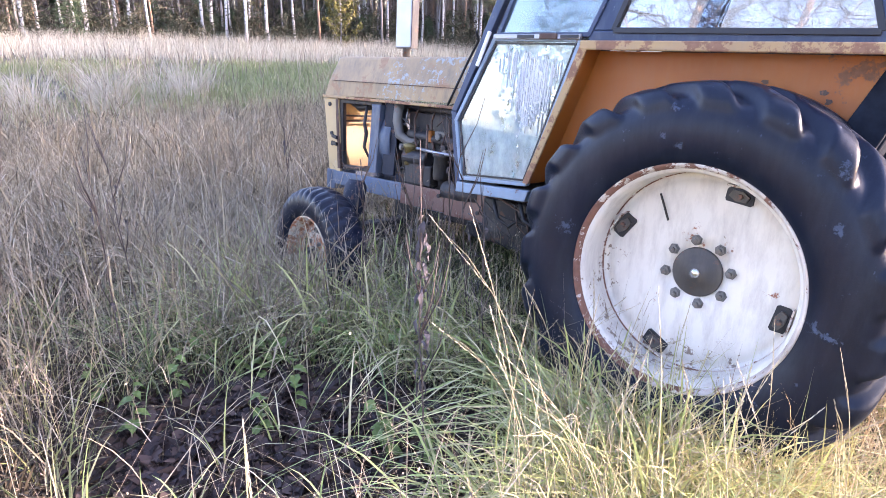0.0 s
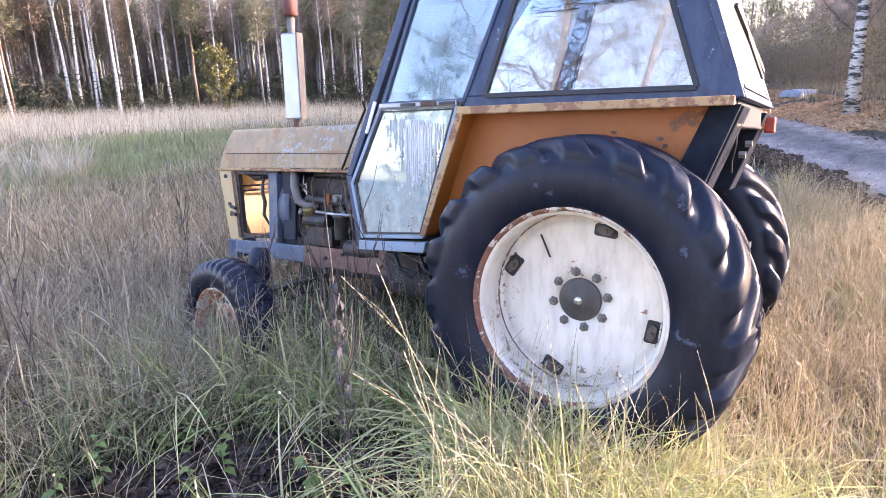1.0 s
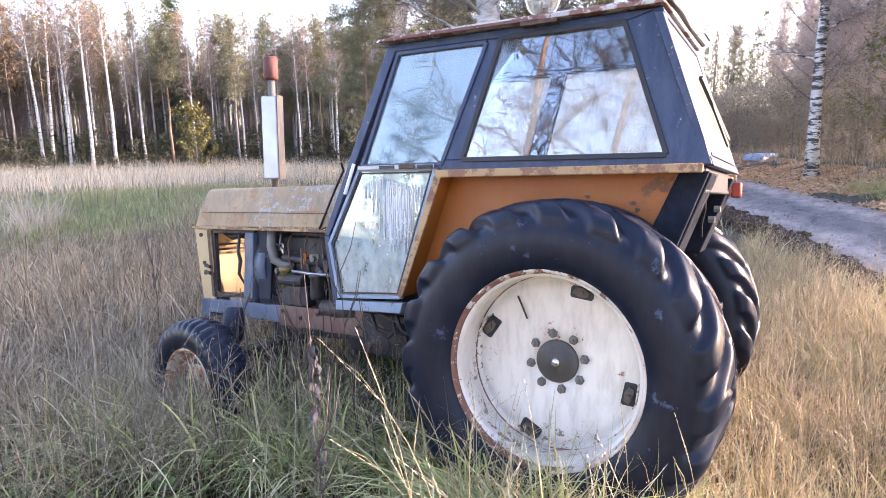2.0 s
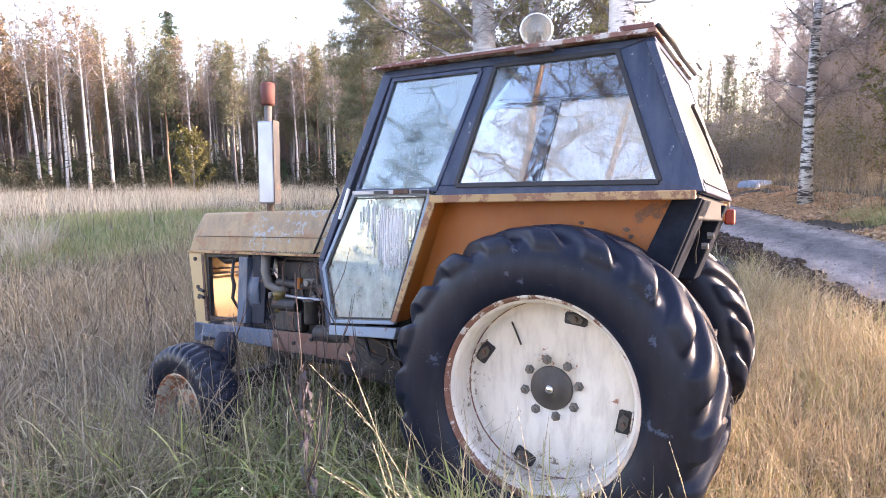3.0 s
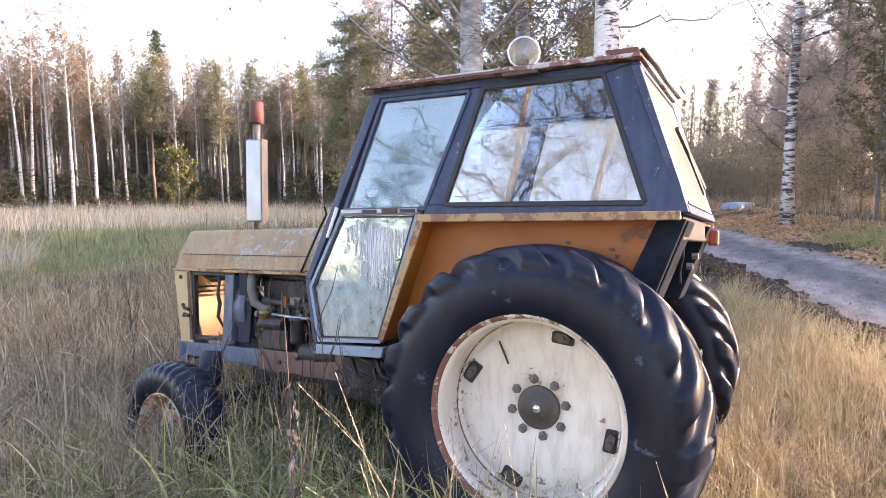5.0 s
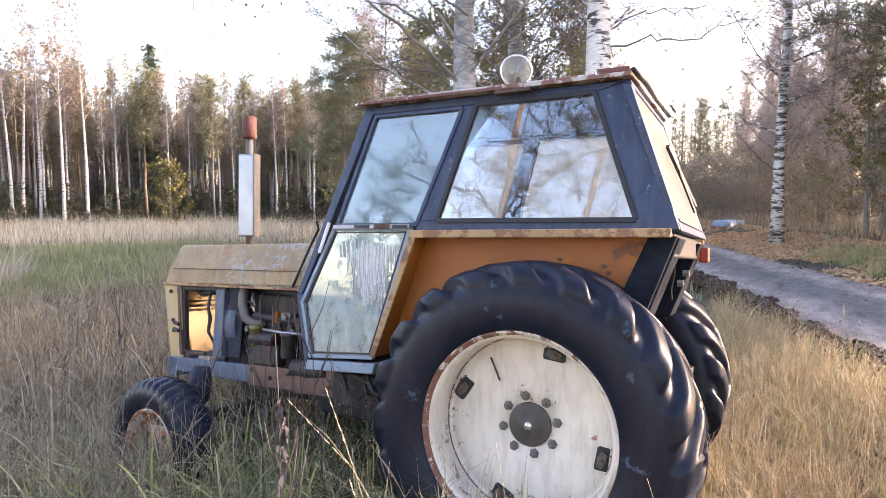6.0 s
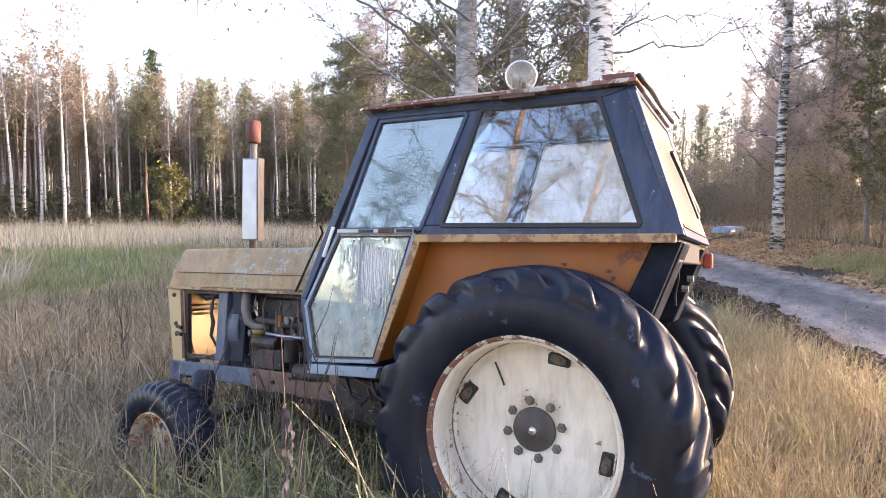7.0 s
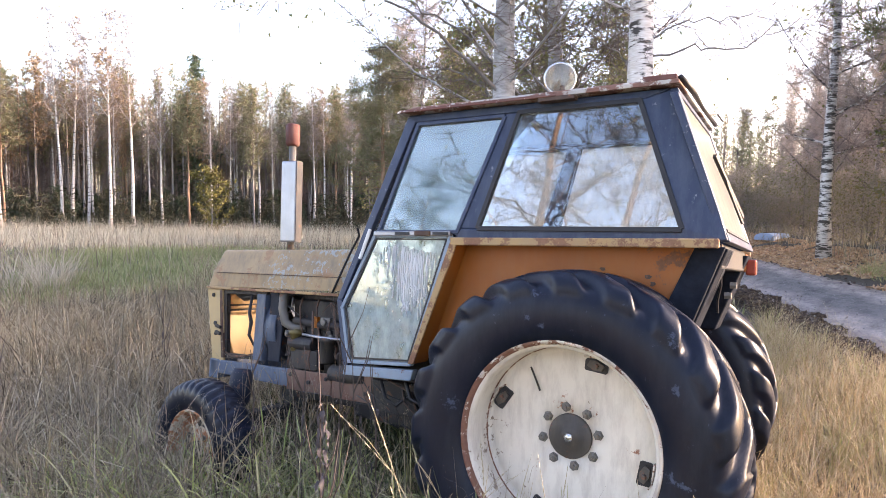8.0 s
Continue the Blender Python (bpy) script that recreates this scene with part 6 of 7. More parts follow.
# depth of the woods: stems past counting, with haze of twigs, loose needle crowns and low dark growth
def deep_wood(n, bearing, dist, height, needle_share, seed, low):
    rng = np.random.default_rng(seed)
    b = np.radians(rng.uniform(*bearing, n))
    r = rng.uniform(*dist, n)
    x, y = 1.0 - np.sin(b) * r, -2.6 + np.cos(b) * r
    z = land(x, y) - 0.1
    h = rng.uniform(*height, n)
    foot = np.stack([x, y, z], -1)
    top = foot + np.stack([rng.normal(0, 0.02, n) * h, rng.normal(0, 0.02, n) * h, h], -1)
    rad = rng.uniform(0.045, 0.095, n)
    ring5 = np.arange(5) * 2 * np.pi / 5
    rows = []
    for u in (0.0, 0.5, 1.0):
        c = foot + (top - foot) * u
        w = (rad * (1 - 0.85 * u))[:, None]
        rows.append(np.stack([c[:, None, 0] + np.cos(ring5) * w, c[:, None, 1] + np.sin(ring5) * w, np.repeat(c[:, 2:3], 5, 1)], -1))
    verts = np.stack(rows, 1).reshape(-1, 3)
    q = np.array([(k * 5 + i, k * 5 + (i + 1) % 5, k * 5 + 5 + (i + 1) % 5, k * 5 + 5 + i) for k in range(2) for i in range(5)])
    quads = (np.arange(n)[:, None, None] * 15 + q[None]).reshape(-1, 4)
    tagged(new("far_trunks", raw_mesh("far_trunks", verts, quads.ravel(), np.arange(len(quads)) * 4, np.full(len(quads), 4), FAR_BARK)), "countless slim pale and brown trunks deep in the woods", "trees", kind="stuff")
    m = 84
    i = np.repeat(np.arange(n), m)
    u = rng.uniform(0.1, 1.0, len(i))
    a = foot[i] + (top - foot)[i] * u[:, None]
    ang = rng.uniform(0, 2 * np.pi, len(i))
    ln = h[i] * (0.035 + 0.09 * np.minimum(1 - u, 0.75)) * rng.uniform(0.5, 1.4, len(i))
    d = np.stack([np.cos(ang), np.sin(ang), rng.uniform(0.1, 1.3, len(i))], -1)
    vs, fs = [], []
    ribbons(vs, fs, a, a + d * ln[:, None], 0.017, rng)
    tagged(new("far_twigs", quad_mesh("far_twigs", vs, fs, FAR_TWIG)), "grey-brown haze of bare twigs deep in the woods", "trees", kind="stuff")
    pick = np.nonzero(rng.random(n) < needle_share)[0]
    j = np.repeat(pick, 130)
    u = 1 - 0.5 * rng.random(len(j)) ** 1.3
    ang = rng.uniform(0, 2 * np.pi, len(j))
    out = h[j] * (0.015 + 0.16 * (1 - u)) * np.sqrt(rng.random(len(j)))
    c = foot[j] + (top - foot)[j] * u[:, None] + np.stack([np.cos(ang) * out, np.sin(ang) * out, rng.normal(0, 0.15, len(j))], -1)
    vs, fs = [], []
    ribbons(vs, fs, c, c + rng.normal(0, 0.22, c.shape), 0.035, rng)
    tagged(new("far_needles", quad_mesh("far_needles", vs, fs, L_PINE)), "loose dull green needle crowns deep in the woods", "trees", kind="stuff")
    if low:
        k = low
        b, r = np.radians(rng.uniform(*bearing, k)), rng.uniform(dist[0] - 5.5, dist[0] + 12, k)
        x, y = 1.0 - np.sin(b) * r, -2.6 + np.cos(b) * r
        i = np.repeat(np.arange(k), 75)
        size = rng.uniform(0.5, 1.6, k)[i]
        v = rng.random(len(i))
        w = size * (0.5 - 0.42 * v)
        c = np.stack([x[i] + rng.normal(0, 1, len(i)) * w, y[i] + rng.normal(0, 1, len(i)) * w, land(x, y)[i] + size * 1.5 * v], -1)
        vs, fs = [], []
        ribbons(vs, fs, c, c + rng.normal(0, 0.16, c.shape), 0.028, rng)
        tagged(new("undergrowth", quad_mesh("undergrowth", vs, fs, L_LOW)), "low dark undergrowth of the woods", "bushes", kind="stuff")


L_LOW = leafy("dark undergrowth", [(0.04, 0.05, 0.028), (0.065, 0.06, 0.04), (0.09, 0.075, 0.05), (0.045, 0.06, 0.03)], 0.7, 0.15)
FAR_BARK = leafy("far bark", [(0.36, 0.34, 0.33), (0.13, 0.105, 0.09), (0.2, 0.13, 0.09), (0.28, 0.26, 0.25), (0.1, 0.085, 0.075), (0.24, 0.2, 0.18)], 0.8, 0.0)
FAR_TWIG = leafy("far twigs", [(0.17, 0.135, 0.125), (0.24, 0.19, 0.17), (0.12, 0.095, 0.09)], 0.8, 0.3)
deep_wood(1350, (18, 90), (43, 84), (7.0, 10.4), 0.55, 61, 900)
deep_wood(280, (-18, 18), (44, 90), (6.0, 9.0), 0.3, 62, 420)


# ---- trees near the tractor and along the road ----
def placed(ob, x, y, turn=0.0, size=1.0, tilt=0.0):
    ob.matrix_basis = at_land(x, y, turn, size, tilt)
    return ob


NEAR = dict(sides=14, limb=0.24, fine=0.5)
STOUT = dict(sides=14, limb=0.16, fine=0.45)
B_NEAR = bpy.data.materials.new("old birch bark")
B_NEAR.use_nodes = True
birch_bark(B_NEAR, 0.53)
B_OLD = bpy.data.materials.new("black-scarred birch bark")
B_OLD.use_nodes = True
birch_bark(B_OLD, 0.48, 0.66)
B_SILVER = plain("silver-grey bark", (0.33, 0.32, 0.31), 0.8, 0, 0.45, 6, 0.6, 0.015, 0.2, "Object", (1.2, 1.2, 3.0))
placed(build_tree("birch_tree", "grey-barked birch with bare limbs behind the tractor", "birch", 12, 0.235, 21, 0.22, 3800, 3200, 0.036, L_OLIVE, B_SILVER, 0.30, 0.75, 0.03, **STOUT), -2.93, 5.98, 30)
placed(build_tree("aspen_tree", "slim grey tree with sparse leaves behind the tractor", "aspen", 11, 0.2, 22, 0.24, 3400, 3800, 0.036, L_OLIVE, B_SILVER, 0.30, 0.8, 0.03, **STOUT), -2.98, 7.6, 130)
placed(build_tree("birch_tree", "white birch with black scars behind the cab", "birch", 13, 0.24, 23, 0.3, 2600, 900, 0.04, L_OLIVE, B_NEAR, 0.28, 0.5, 0.012, **STOUT), -1.21, 6.1, 75)
placed(build_tree("birch_tree", "tall white birch beside the gravel road", "birch", 15, 0.165, 24, 0.16, 4200, 500, 0.05, L_OLIVE, B_OLD, 0.24, 0.35, 0.016, twig_mat=TWIG_LIT, **NEAR), 1.13, 17.3, 10, 1.0, 1.2)
big_pine = placed(build_tree("pine_tree", "broad dark green pine reaching over the road", "pine", 14, 0.2, 25, 0.36, 1500, 20000, 0.12, L_PINE, B_PINE, 0.36, 0.05, 0.015, **NEAR), 3.75, 12.8, 0, 0.85)
copy_thing(big_pine, at_land(6.6, 20.0, 140, 0.9))
copy_thing(big_pine, at_land(-9.7, 12.4, 200, 0.55))
copy_thing(kinds[2], at_land(-5.4, 14.0, 40, 1.0))
copy_thing(kinds[3], at_land(-4.6, 17.5, 70, 1.1))
olive = placed(build_tree("young_birch", "young birch with olive and yellow leaves", "birch", 6.5, 0.06, 26, 0.12, 700, 2600, 0.06, L_OLIVE, B_GREY, 0.22, 0.8, **FAR), -6.4, 12.5, 0)
for x, y, s in ((-8.2, 14.5, 1.1), (-5.3, 13.5, 0.9), (-10.5, 18.0, 1.2), (-4.2, 16, 1.0), (3.1, 16.6, 1.0), (4.6, 15.6, 0.8), (5.2, 19.2, 0.9)):
    copy_thing(olive, at_land(x, y, x * 50, s))
for k, (x, y, s) in enumerate(((-15.6, 22.6, 1.0), (-17.2, 24.2, 1.12), (-14.0, 23.6, 1.05), (-12.4, 22.0, 0.95))):
    copy_thing(kinds[2 + k % 2], at_land(x, y, x * 50, s))
for x, y, s in ((-14.6, 20.8, 1.0), (-16.4, 21.6, 1.15)):
    copy_thing(olive, at_land(x, y, x * 50, s))
golden = placed(build_tree("bush", "rounded golden-green bush at the forest edge", "bush", 3.4, 0.05, 27, 0.03, 700, 2600, 0.07, leafy("golden bush leaves", [(0.13, 0.12, 0.035), (0.18, 0.15, 0.04), (0.09, 0.095, 0.03)]), B_GREY, 0.5, 0.7, **FAR), -26.5, 20.6)

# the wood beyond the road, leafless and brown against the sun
# Palest twig tone; bright haze over this wood is put into the colour.
TWIG_HAZE = leafy("twigs paled by haze", [(0.4, 0.335, 0.305), (0.48, 0.41, 0.37), (0.27, 0.225, 0.205)], 0.8, 0.5)
bare = [
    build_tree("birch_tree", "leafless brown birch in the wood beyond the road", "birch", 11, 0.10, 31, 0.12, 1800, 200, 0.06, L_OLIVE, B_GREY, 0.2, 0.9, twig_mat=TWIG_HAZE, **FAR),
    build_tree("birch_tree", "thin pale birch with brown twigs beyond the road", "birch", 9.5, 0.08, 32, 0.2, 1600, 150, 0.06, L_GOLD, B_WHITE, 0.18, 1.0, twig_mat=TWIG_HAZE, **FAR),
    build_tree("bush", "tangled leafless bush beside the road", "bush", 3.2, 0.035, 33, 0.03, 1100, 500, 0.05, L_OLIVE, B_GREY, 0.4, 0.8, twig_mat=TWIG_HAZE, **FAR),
]


def along_road(n, s, turn, size, which):
    x, y = n * ROAD_N[0] + s * ROAD_U[0], n * ROAD_N[1] + s * ROAD_U[1]
    b = math.degrees(math.atan2(1 - x, y + 2.6))
    if 2.5 < b < 12 and math.hypot(x - 1, y + 2.6) < 50 and which is not bare[2]:
        return None
    return copy_thing(which, at_land(x, y, turn, size, trng.uniform(-2, 2)))


placed(bare[0], 2.6, 23.0)
placed(bare[1], 4.4, 24.0)
placed(bare[2], 3.6, 17.6)
for _ in range(64):
    n, s = trng.uniform(9.2, 24), trng.uniform(11.5, 50)
    along_road(n, s, trng.uniform(0, 360), trng.uniform(0.75, 1.15), trng.choices(bare[:2] + [kinds[2], kinds[3]], (5, 5, 0.3, 0.5))[0])
for _ in range(84):
    along_road(trng.uniform(8.3, 12.5), trng.uniform(12.5, 44), trng.uniform(0, 360), trng.uniform(0.45, 1.0), bare[2])
# out of view to the right, added to cast shade over the field
for _ in range(14):
    along_road(trng.uniform(9, 18), trng.uniform(8.5, 12.0), trng.uniform(0, 360), trng.uniform(0.8, 1.1), trng.choice(bare[:2]))
for _ in range(30):
    along_road(trng.uniform(10, 26), trng.uniform(-34, -9), trng.uniform(0, 360), trng.uniform(0.8, 1.1), trng.choice(bare[:2] + kinds[:4]))

# thin wood behind the tractor
for _ in range(11):
    b, r = radians(trng.uniform(13, 36)), trng.uniform(19, 32)
    copy_thing(trng.choices(bare[:2] + [olive], (3, 3, 4))[0], at_land(1 - math.sin(b) * r, -2.6 + math.cos(b) * r, trng.uniform(0, 360), trng.uniform(0.7, 1.1), trng.uniform(-2, 2)))
# far side of the road, where it bends away
for _ in range(16):
    b, r = radians(trng.uniform(-14, 13)), trng.uniform(54, 84)
    copy_thing(trng.choices(bare[:2] + [kinds[2], kinds[3]], (3, 2, 3, 3))[0], at_land(1 - math.sin(b) * r, -2.6 + math.cos(b) * r, trng.uniform(0, 360), trng.uniform(0.8, 1.2)))

# unseen dense wood beyond the road, added to keep the sun off the meadow
for _ in range(30):
    a, q = trng.uniform(11.5, 24), trng.uniform(3.6, 10.5)
    x, y = 0.8 * a - 0.6 * q, 0.6 * a + 0.8 * q
    if math.degrees(math.atan2(x - 1, y + 2.6)) > 14:
        copy_thing(trng.choices([kinds[5], kinds[2], kinds[3], bare[0]], (3, 4, 3, 1))[0], at_land(x, y, trng.uniform(0, 360), trng.uniform(0.75, 1.1)))

# trees behind the walk
# Twigs darkened in colour so they stand dark against the mirrored sky.
back = placed(build_tree("birch_tree", "bare birch on the near side of the meadow", "birch", 12, 0.17, 41, 0.2, 1600, 400, 0.05, L_OLIVE, B_PINE, 0.3, 0.6, 0.03, twig_mat=leafy("twigs with shade in their colour", [(0.03, 0.024, 0.02), (0.05, 0.04, 0.034)], 0.8, 0.0), sides=14, limb=0.24, fine=0.9), -4.25, -8.7)
for x, y, s in ((-1.2, -14.5, 1.05), (-11, -14.0, 0.8), (1.8, -15, 1.0)):
    copy_thing(back, at_land(x, y, x * 70, s))
copy_thing(back, pose(-3.75, -9.9, float(land(-3.75, -9.9)) - 0.05, 0, 9, 0))
for _ in range(26):
    b, r = radians(trng.uniform(95, 260)), trng.uniform(30, 46)
    copy_thing(trng.choice(kinds[:6]), at_land(1 - math.sin(b) * r, -2.6 + math.cos(b) * r, trng.uniform(0, 360), trng.uniform(0.8, 1.1)))

for x, y, s in ((-5.2, -6.6, 0.8), (-4.1, -7.2, 0.7), (-6.6, -7.4, 0.9)):
    copy_thing(kinds[7], at_land(x, y, x * 40, s))

# overturned boat at the wood's edge
def boat():
    g = Geo()
    n, m, v, f = 14, 9, [], []
    for i in range(n + 1):
        u = i / n
        half = 0.48 * math.sin(math.pi * min(1, u * 0.62 + 0.38)) ** 0.7 if u < 0.999 else 0.02
        for j in range(m):
            a = math.pi * j / (m - 1)
            v.append((u * 2.6 - 1.3, half * math.cos(a), 0.42 * math.sin(a) ** 0.7 * (1 - 0.25 * u ** 3)))
    for i in range(n):
        for j in range(m - 1):
            f.append((i * m + j, i * m + j + 1, (i + 1) * m + j + 1, (i + 1) * m + j))
    f.append(tuple(range(m)))
    g.add(v, f)
    root = new("rowing_boat")
    part("hull", g, painted("pale blue boat paint", (0.22, 0.31, 0.45), (0.3, 0.39, 0.5), (0.2, 0.18, 0.15), 0.2, 0.5), root, "pale blue hull", smooth=True)
    part("keel", Geo().bar((-1.3, 0, 0.43), (1.1, 0, 0.36), 0.04, 0.05), M_RUST, root)
    root.matrix_basis = at_land(-0.3, 24.3, 66) @ Matrix.Diagonal((0.72, 0.8, 0.62, 1)) @ pose(0, 0, 0.06)
    return tagged(root, "pale blue rowing boat lying upside down among bushes", "boat")


boat()

# ---- single plants before the tractor ----
def dead_weed(x, y, height, seed, leaves):
    rng = random.Random(seed)
    root = new("withered_weed")
    g = Geo()
    pts = [(0, 0, 0)]
    for i in range(1, 9):
        pts.append((pts[-1][0] + rng.gauss(0, 0.008), pts[-1][1] + rng.gauss(0, 0.008), height * i / 8))
    g.tube(pts, [0.0045 * (1 - 0.07 * i) for i in range(9)], 6)
    for i in range(7):
        k = rng.uniform(0.45, 0.95)
        p = Vector(pts[int(k * 8)])
        a = rng.uniform(0, 6.28)
        l = rng.uniform(0.12, 0.3) * height
        part("side_stem", Geo().tube([p, p + Vector((math.cos(a) * l * 0.25, math.sin(a) * l * 0.25, l * 0.55)), p + Vector((math.cos(a) * l * 0.35, math.sin(a) * l * 0.35, l))], [0.003, 0.0025, 0.0012], 4), M_STEM, root, smooth=True)
    part("stem", g, M_STEM, root, smooth=True)
    for i in range(leaves):
        z = height * rng.uniform(0.35, 0.85)
        a = rng.uniform(0, 6.28)
        l, w = rng.uniform(0.035, 0.08), rng.uniform(0.006, 0.013)
        g = Geo()
        rows = []
        for k in range(5):
            u = k / 4
            r = 0.006 + 0.018 * math.sin(u * 2.2) + rng.gauss(0, 0.004)
            tw = a + rng.gauss(0, 0.8)
            c = Vector((math.cos(a) * r, math.sin(a) * r, z - l * u + 0.02 * math.sin(3 * u)))
            s = Vector((-math.sin(tw), math.cos(tw), 0.2)) * w * math.sin(math.pi * (0.12 + 0.8 * u))
            rows += [c - s, c + s * 0.6 + Vector((0, 0, 0.008 * rng.random()))]
        g.add(rows, [(2 * k, 2 * k + 1, 2 * k + 3, 2 * k + 2) for k in range(4)])
        part("leaf", g, M_WITHER, root, smooth=True)
    root.matrix_basis = pose(x, y, float(land(x, y)) - 0.02, rng.gauss(0, 2), rng.gauss(0, 2), 0)
    return tagged(root, "tall withered weed with curled brown leaves", "weed", group="withered weeds")


M_STEM = plain("dry brown stem", (0.07, 0.052, 0.045), 0.8, 0, 0.3, 20, 0.2)
M_WITHER = plain("curled dead leaf", (0.06, 0.051, 0.056), 0.85, 0, 0.5, 30, 0.3)
dead_weed(-0.63, -0.82, 1.38, 1, 46)
dead_weed(-2.6, -1.05, 1.25, 2, 3)
dead_weed(-2.25, -1.3, 1.3, 3, 2)
dead_weed(-3.9, 0.9, 1.2, 4, 3)
for k, (x, y, h) in enumerate(((-1.3, 0.02, 1.35), (-1.12, 0.06, 1.25), (-1.5, 0.0, 1.15), (-0.95, -0.02, 1.1), (-1.75, -0.1, 1.1))):
    dead_weed(x, y, h, 40 + k, 4)


def grass_stem(x, y, height, bend, turn, seed):
    """One tall dry stem with a nodding ear."""
    rng = random.Random(seed)
    root = new("grass_stem")
    n = 9
    pts = [(bend * (i / n) ** 2.2, 0.01 * math.sin(i), height * (i / n) - 0.45 * bend * (i / n) ** 5) for i in range(n + 1)]
    part("stalk", Geo().tube(pts, [0.0021 * (1 - 0.06 * i) for i in range(n + 1)], 5), M_DRYSTEM, root, smooth=True)
    g = Geo()
    tip, prev = Vector(pts[-1]), Vector(pts[-3])
    d = (tip - prev).normalized()
    for i in range(30):
        c = prev + (tip - prev) * (i / 24)
        a = i * 2.4
        s = Vector((0.5 * math.cos(a), math.sin(a), 0.3)) * 0.0028
        g.add([c, c + s + d * 0.008, c + d * 0.022 + s * 0.6, c + d * 0.01 - s * 0.2], [(0, 1, 2, 3)])
    part("ear", g, M_EAR, root, "pale dry seed head")
    root.matrix_basis = pose(x, y, float(land(x, y)) - 0.02, 0, 0, turn)
    return tagged(root, "tall dry grass stem with nodding seed head", "grass stem", group="dry grass stems")


M_DRYSTEM = plain("dry grass stem", (0.3, 0.245, 0.145), 0.6, 0, 0.25, 20, 0.0)
M_EAR = plain("seed head", (0.33, 0.28, 0.19), 0.7, 0, 0.25, 60, 0.0)
srng = random.Random(9)
grass_stem(0.1, -0.98, 1.4, 0.5, 180, 1)
grass_stem(-0.08, -0.93, 1.3, 0.22, 182, 2)
grass_stem(-1.75, -0.5, 1.0, 0.3, 10, 3)
for i in range(150):
    x, y = (srng.uniform(-3.2, 2.2), srng.uniform(-1.9, 0.0)) if i % 2 else (srng.gauss(0.1, 0.6), srng.uniform(-1.0, -0.1))
    if x > 0.3 and y < -1.3 or abs(x) < 0.55 and y > -0.12 or -1.7 < x < -0.5 and i % 4 or -0.8 < x < -0.15 and y < -0.5:
        continue
    grass_stem(x, y, srng.uniform(0.65, 1.05), srng.uniform(0.05, 0.4), srng.uniform(0, 360), 20 + i)


# long limbs that reach over the tractor
def far_limb(tree, pts, rad, seed, twig_n, leaf_n, leaf_mat, bark=B_GREY, stout=1.0, twig=B_TWIG):
    """A limb given by places in the world, hung on a tree as a part of it."""
    rng = np.random.default_rng(seed)
    inv = tree.matrix_basis.inverted()
    P = [Vector(q) for q in pts]
    fine = []
    for a, b in zip(P, P[1:]):
        fine += [a.lerp(b, k / 5) + Vector(rng.normal(0, 0.025, 3)) for k in range(5)]
    fine.append(P[-1])
    loc = [inv @ q for q in fine]
    limb = part("limb", Geo().tube(loc, [0.6 * rad * (1 - 0.85 * i / len(loc)) for i in range(len(loc))], 7), bark, tree, smooth=True)
    L = np.array([tuple(q) for q in loc])
    i = rng.integers(2, len(L), twig_n)
    a = L[i]
    d = rng.normal(size=(twig_n, 3)) + (L[i] - L[i - 1]) * 4
    d /= np.linalg.norm(d, axis=1)[:, None]
    b = a + d * rng.uniform(0.15, 0.7, twig_n)[:, None] * stout ** 0.5
    vs, fs = [], []
    ribbons(vs, fs, a, b, 0.0045 * stout, rng)
    j = rng.integers(0, twig_n, twig_n * 3)
    a2 = a[j] + (b[j] - a[j]) * rng.uniform(0.3, 0.95, len(j))[:, None]
    b2 = a2 + (d[j] + rng.normal(0, 0.7, (len(j), 3)) + np.array([0, 0, -0.3])) * rng.uniform(0.08, 0.3, len(j))[:, None]
    ribbons(vs, fs, a2, b2, 0.0025 * stout, rng)
    ob = new("branchwork", quad_mesh("branchwork", vs, fs, twig))
    ob.parent = tree
    if leaf_n:
        k = rng.integers(0, len(j), leaf_n)
        vs, fs = [], []
        flakes(vs, fs, b2[k] + rng.normal(0, 0.02, (leaf_n, 3)), 0.028 * rng.uniform(0.6, 1.3, leaf_n), rng)
        cr = new("crown", quad_mesh("crown", vs, fs, leaf_mat))
        cr.parent = tree


trees_near = [o for o in scene.objects if o.parent is None and o.name.startswith(("birch_tree", "aspen_tree"))]


def tree_at(x, y):
    return min(trees_near, key=lambda o: (o.location.x - x) ** 2 + (o.location.y - y) ** 2)


grey_birch, aspen, white_birch = tree_at(-2.93, 5.98), tree_at(-2.98, 7.6), tree_at(-1.05, 6.1)
far_limb(grey_birch, [(-2.93, 5.98, 3.3), (-3.7, 5.2, 4.2), (-4.6, 4.6, 4.9), (-5.6, 4.2, 4.9)], 0.05, 1, 60, 110, L_OLIVE)
far_limb(grey_birch, [(-2.93, 5.98, 3.6), (-3.6, 5.9, 4.3), (-4.4, 5.7, 4.8), (-5.2, 5.3, 5.2)], 0.045, 2, 80, 160, L_OLIVE)
far_limb(grey_birch, [(-2.93, 5.98, 2.9), (-3.5, 6.3, 3.6), (-4.3, 6.6, 4.0), (-5.0, 6.6, 4.1)], 0.045, 3, 90, 160, L_OLIVE)
far_limb(aspen, [(-2.98, 7.6, 3.4), (-3.9, 7.6, 3.9), (-4.9, 7.4, 4.1), (-6.0, 7.0, 4.0)], 0.045, 4, 100, 260, L_OLIVE)
far_limb(aspen, [(-2.98, 7.6, 3.2), (-2.3, 7.4, 4.0), (-1.7, 7.3, 4.5)], 0.04, 5, 90, 160, L_OLIVE)
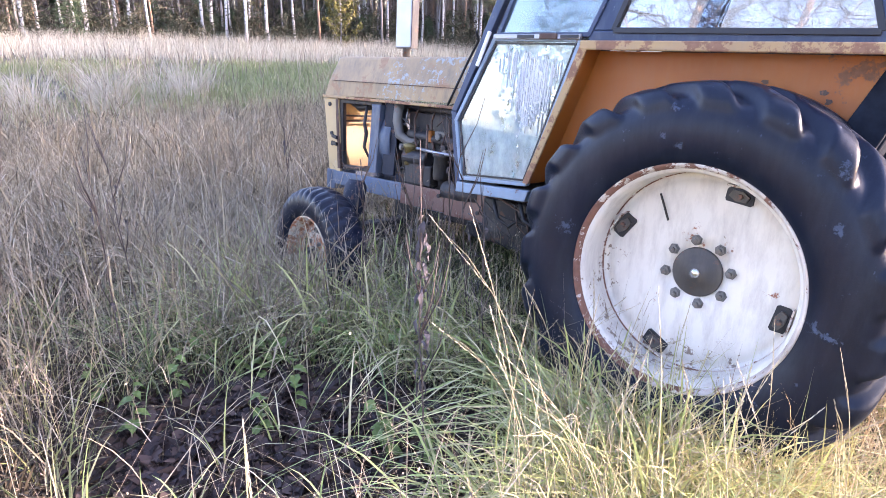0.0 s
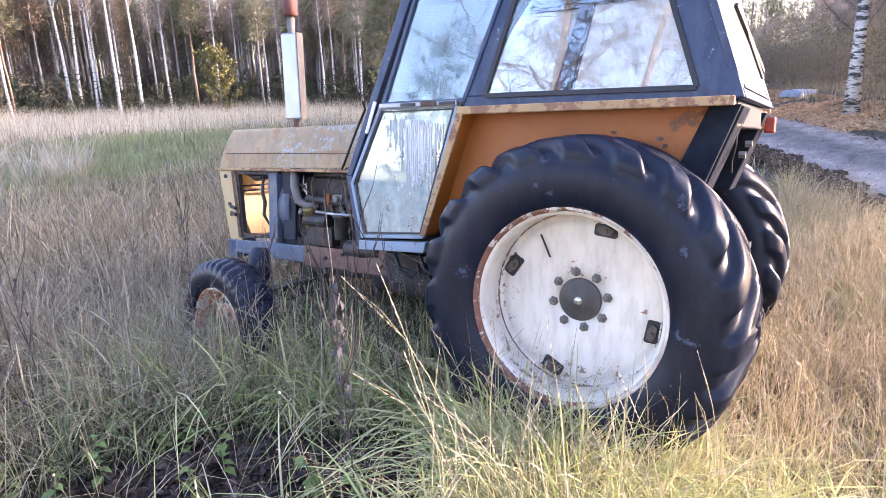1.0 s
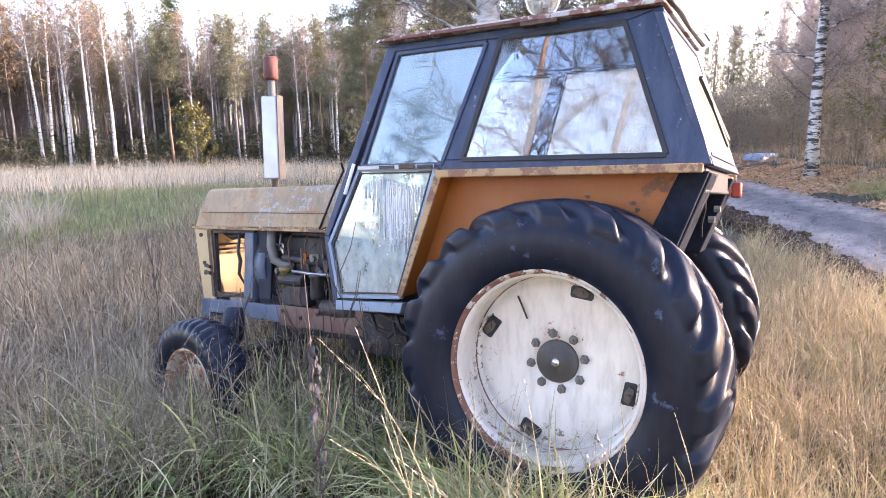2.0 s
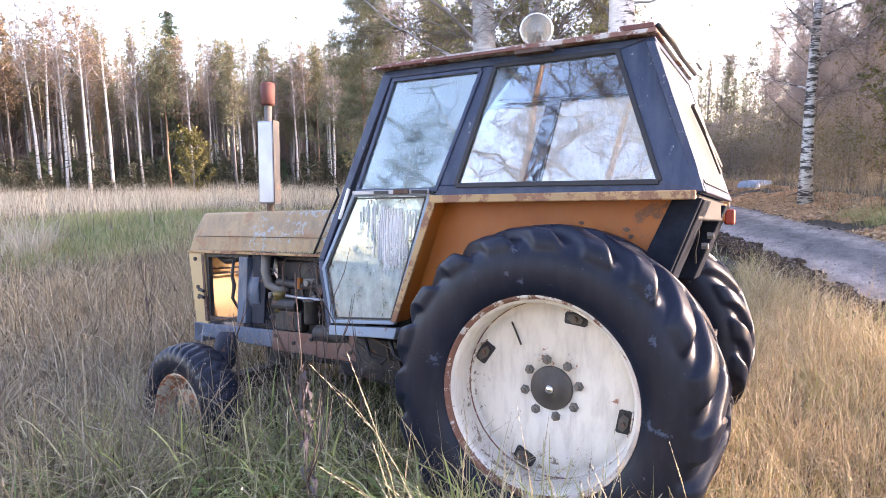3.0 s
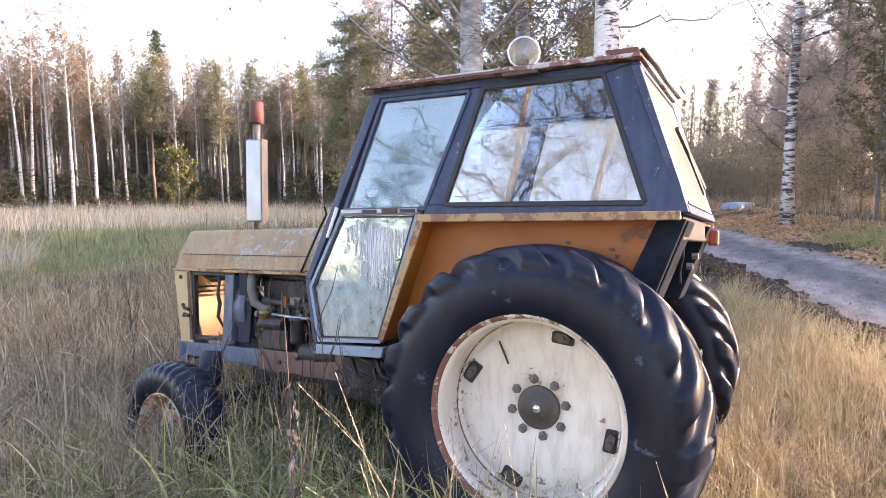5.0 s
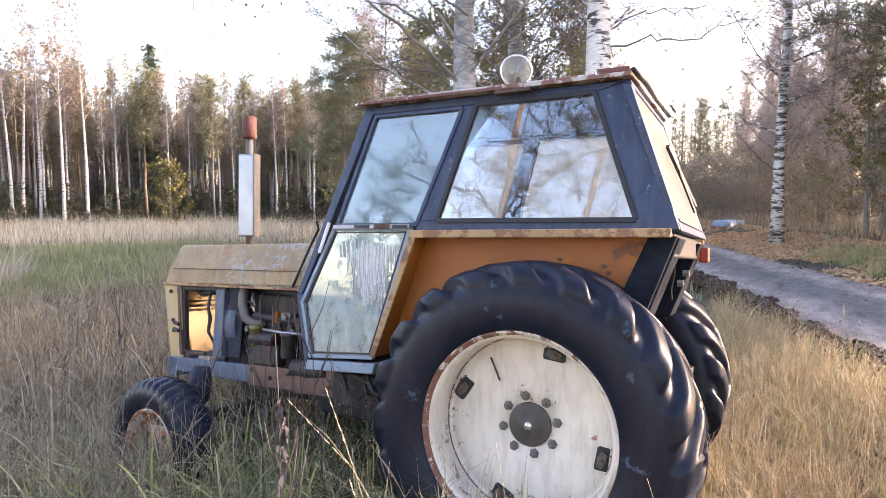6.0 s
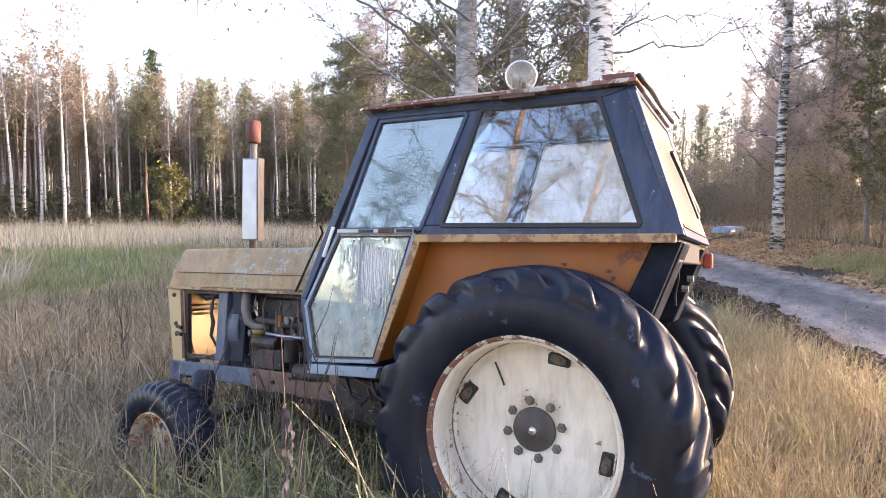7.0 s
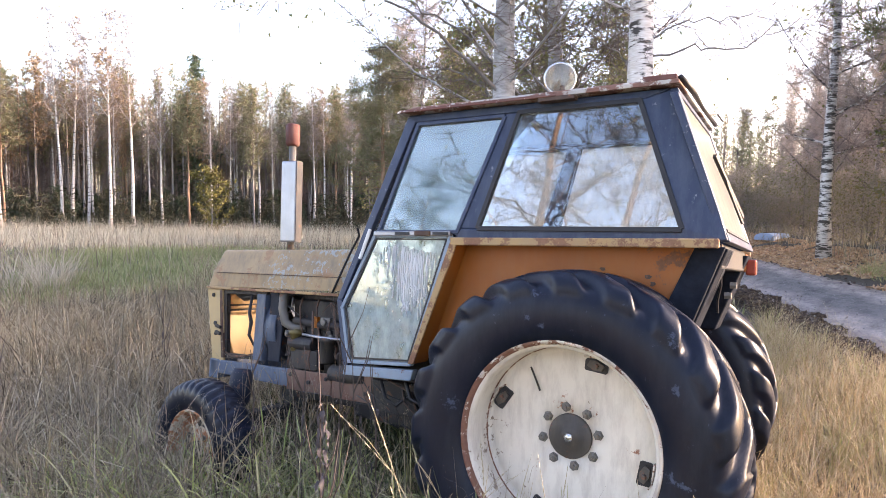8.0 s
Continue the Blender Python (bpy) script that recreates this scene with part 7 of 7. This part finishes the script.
far_limb(white_birch, [(-1.21, 6.1, 3.75), (-0.5, 6.1, 3.85), (0.0, 6.3, 3.8), (0.5, 6.4, 4.0), (0.9, 6.5, 4.05)], 0.03, 6, 70, 30, L_OLIVE)
far_limb(white_birch, [(-1.21, 6.1, 3.95), (-0.6, 6.3, 4.25), (0.0, 6.6, 4.3), (0.6, 6.8, 4.5)], 0.026, 7, 70, 20, L_OLIVE)
far_limb(white_birch, [(-1.21, 6.1, 3.6), (-1.5, 6.3, 3.9), (-2.1, 6.4, 4.4)], 0.028, 8, 70, 60, L_OLIVE)

far_limb(grey_birch, [(-2.93, 5.98, 4.4), (-3.6, 4.6, 4.8), (-4.2, 3.2, 4.5), (-4.7, 2.3, 3.9)], 0.03, 9, 60, 130, L_OLIVE)
far_limb(grey_birch, [(-2.93, 5.98, 4.7), (-3.8, 5.0, 5.1), (-4.8, 4.0, 5.0), (-5.6, 3.2, 4.5)], 0.03, 10, 60, 120, L_OLIVE)

# Limbs mirrored in the panes: dark outline against the sky put into the colour.
T_SHADED = leafy("birch twigs with painted shade", [(0.035, 0.028, 0.024), (0.055, 0.045, 0.038)], 0.8, 0.0)
B_SHADED = plain("bark with painted shade", (0.06, 0.05, 0.045), 0.8, 0, 0.3, 6, 0.5, 0.015, 0.2)
far_limb(back, [(-4.25, -8.7, 5.2), (-5.0, -8.5, 6.1), (-6.2, -8.2, 6.2), (-7.6, -7.9, 6.7)], 0.07, 11, 130, 60, L_OLIVE, B_SHADED, 1.35, T_SHADED)
far_limb(back, [(-4.25, -8.7, 4.4), (-5.1, -8.6, 5.1), (-6.1, -8.5, 5.2), (-7.2, -8.0, 5.6)], 0.06, 12, 130, 60, L_OLIVE, B_SHADED, 1.35, T_SHADED)
far_limb(back, [(-4.25, -8.7, 5.6), (-3.5, -8.6, 6.4), (-2.7, -8.4, 6.9), (-1.8, -8.2, 7.0)], 0.05, 13, 130, 60, L_OLIVE, B_SHADED, 1.35, T_SHADED)
far_limb(back, [(-4.25, -8.7, 3.6), (-5.0, -8.3, 4.2), (-5.8, -8.0, 4.3), (-6.6, -7.8, 4.6)], 0.045, 14, 130, 60, L_OLIVE, B_SHADED, 1.35, T_SHADED)

# stones and grit on the road
M_GRIT = leafy("road grit", [(0.2, 0.18, 0.16), (0.3, 0.28, 0.26), (0.14, 0.125, 0.115), (0.38, 0.36, 0.33)], 0.8, 0.0)
px, py = scatter(26000, -6, 6, 3, 26, lambda a, b: in_view(a, b, 4) & (road_n(a, b) > 3.7) & (road_n(a, b) < 6.0))
vs, fs = [], []
flakes(vs, fs, np.stack([px, py, land(px, py) + 0.035], -1), 0.011 * nrng.lognormal(0, 0.45, len(px)), nrng, 0.3)
tagged(new("road_grit", quad_mesh("road_grit", vs, fs, M_GRIT)), "loose stones and grit on the gravel road", "gravel", kind="stuff")


# low green herbs between the grass
def green_herb(x, y, height, seed):
    rng = random.Random(seed)
    root = new("green_herb")
    top = (rng.gauss(0, 0.03), rng.gauss(0, 0.03), height)
    part("stem", Geo().tube([(0, 0, 0), (top[0] * 0.4, top[1] * 0.4, height * 0.5), top], [0.003, 0.0025, 0.0015], 5), M_HERBSTEM, root)
    for k in range(8):
        u = 0.25 + 0.75 * k / 7
        a = k * 1.57 + rng.gauss(0, 0.3)
        l = rng.uniform(0.05, 0.085) * (1.2 - 0.5 * u)
        w = l * 0.42
        g = Geo()
        o, s = Vector((math.cos(a), math.sin(a), 0)), Vector((-math.sin(a), math.cos(a), 0))
        c = Vector(top) * u
        rows = []
        for i in range(6):
            q = i / 5
            m = c + o * l * q + Vector((0, 0, 0.03 * q - 0.06 * q * q))
            ww = w * math.sin(math.pi * min(1, 0.12 + 0.88 * q)) * (0.85 + 0.3 * (i % 2))
            rows += [m - s * ww + Vector((0, 0, 0.008)), m, m + s * ww + Vector((0, 0, 0.008))]
        g.add(rows, [(3 * i + j, 3 * i + j + 1, 3 * i + j + 4, 3 * i + j + 3) for i in range(5) for j in range(2)])
        part("leaf", g, M_HERB, root)
    root.matrix_basis = pose(x, y, float(land(x, y)) - 0.01, 0, 0, rng.uniform(0, 360))
    return tagged(root, "low green herb with toothed pointed leaves", "herb", group="green herbs")


M_HERB = leafy("herb leaf", [(0.06, 0.105, 0.03), (0.1, 0.15, 0.045), (0.15, 0.2, 0.06)], 0.5, 0.25)
M_HERBSTEM = plain("herb stem", (0.13, 0.15, 0.06), 0.6, 0, 0.2, 20, 0.0)
hrng = random.Random(31)
for i in range(24):
    x, y = (hrng.uniform(-2.6, -0.3), hrng.uniform(-1.8, -0.2)) if i < 14 else (hrng.gauss(-1.75, 0.3), hrng.gauss(-0.75, 0.16))
    green_herb(x, y, hrng.uniform(0.14, 0.34), i)
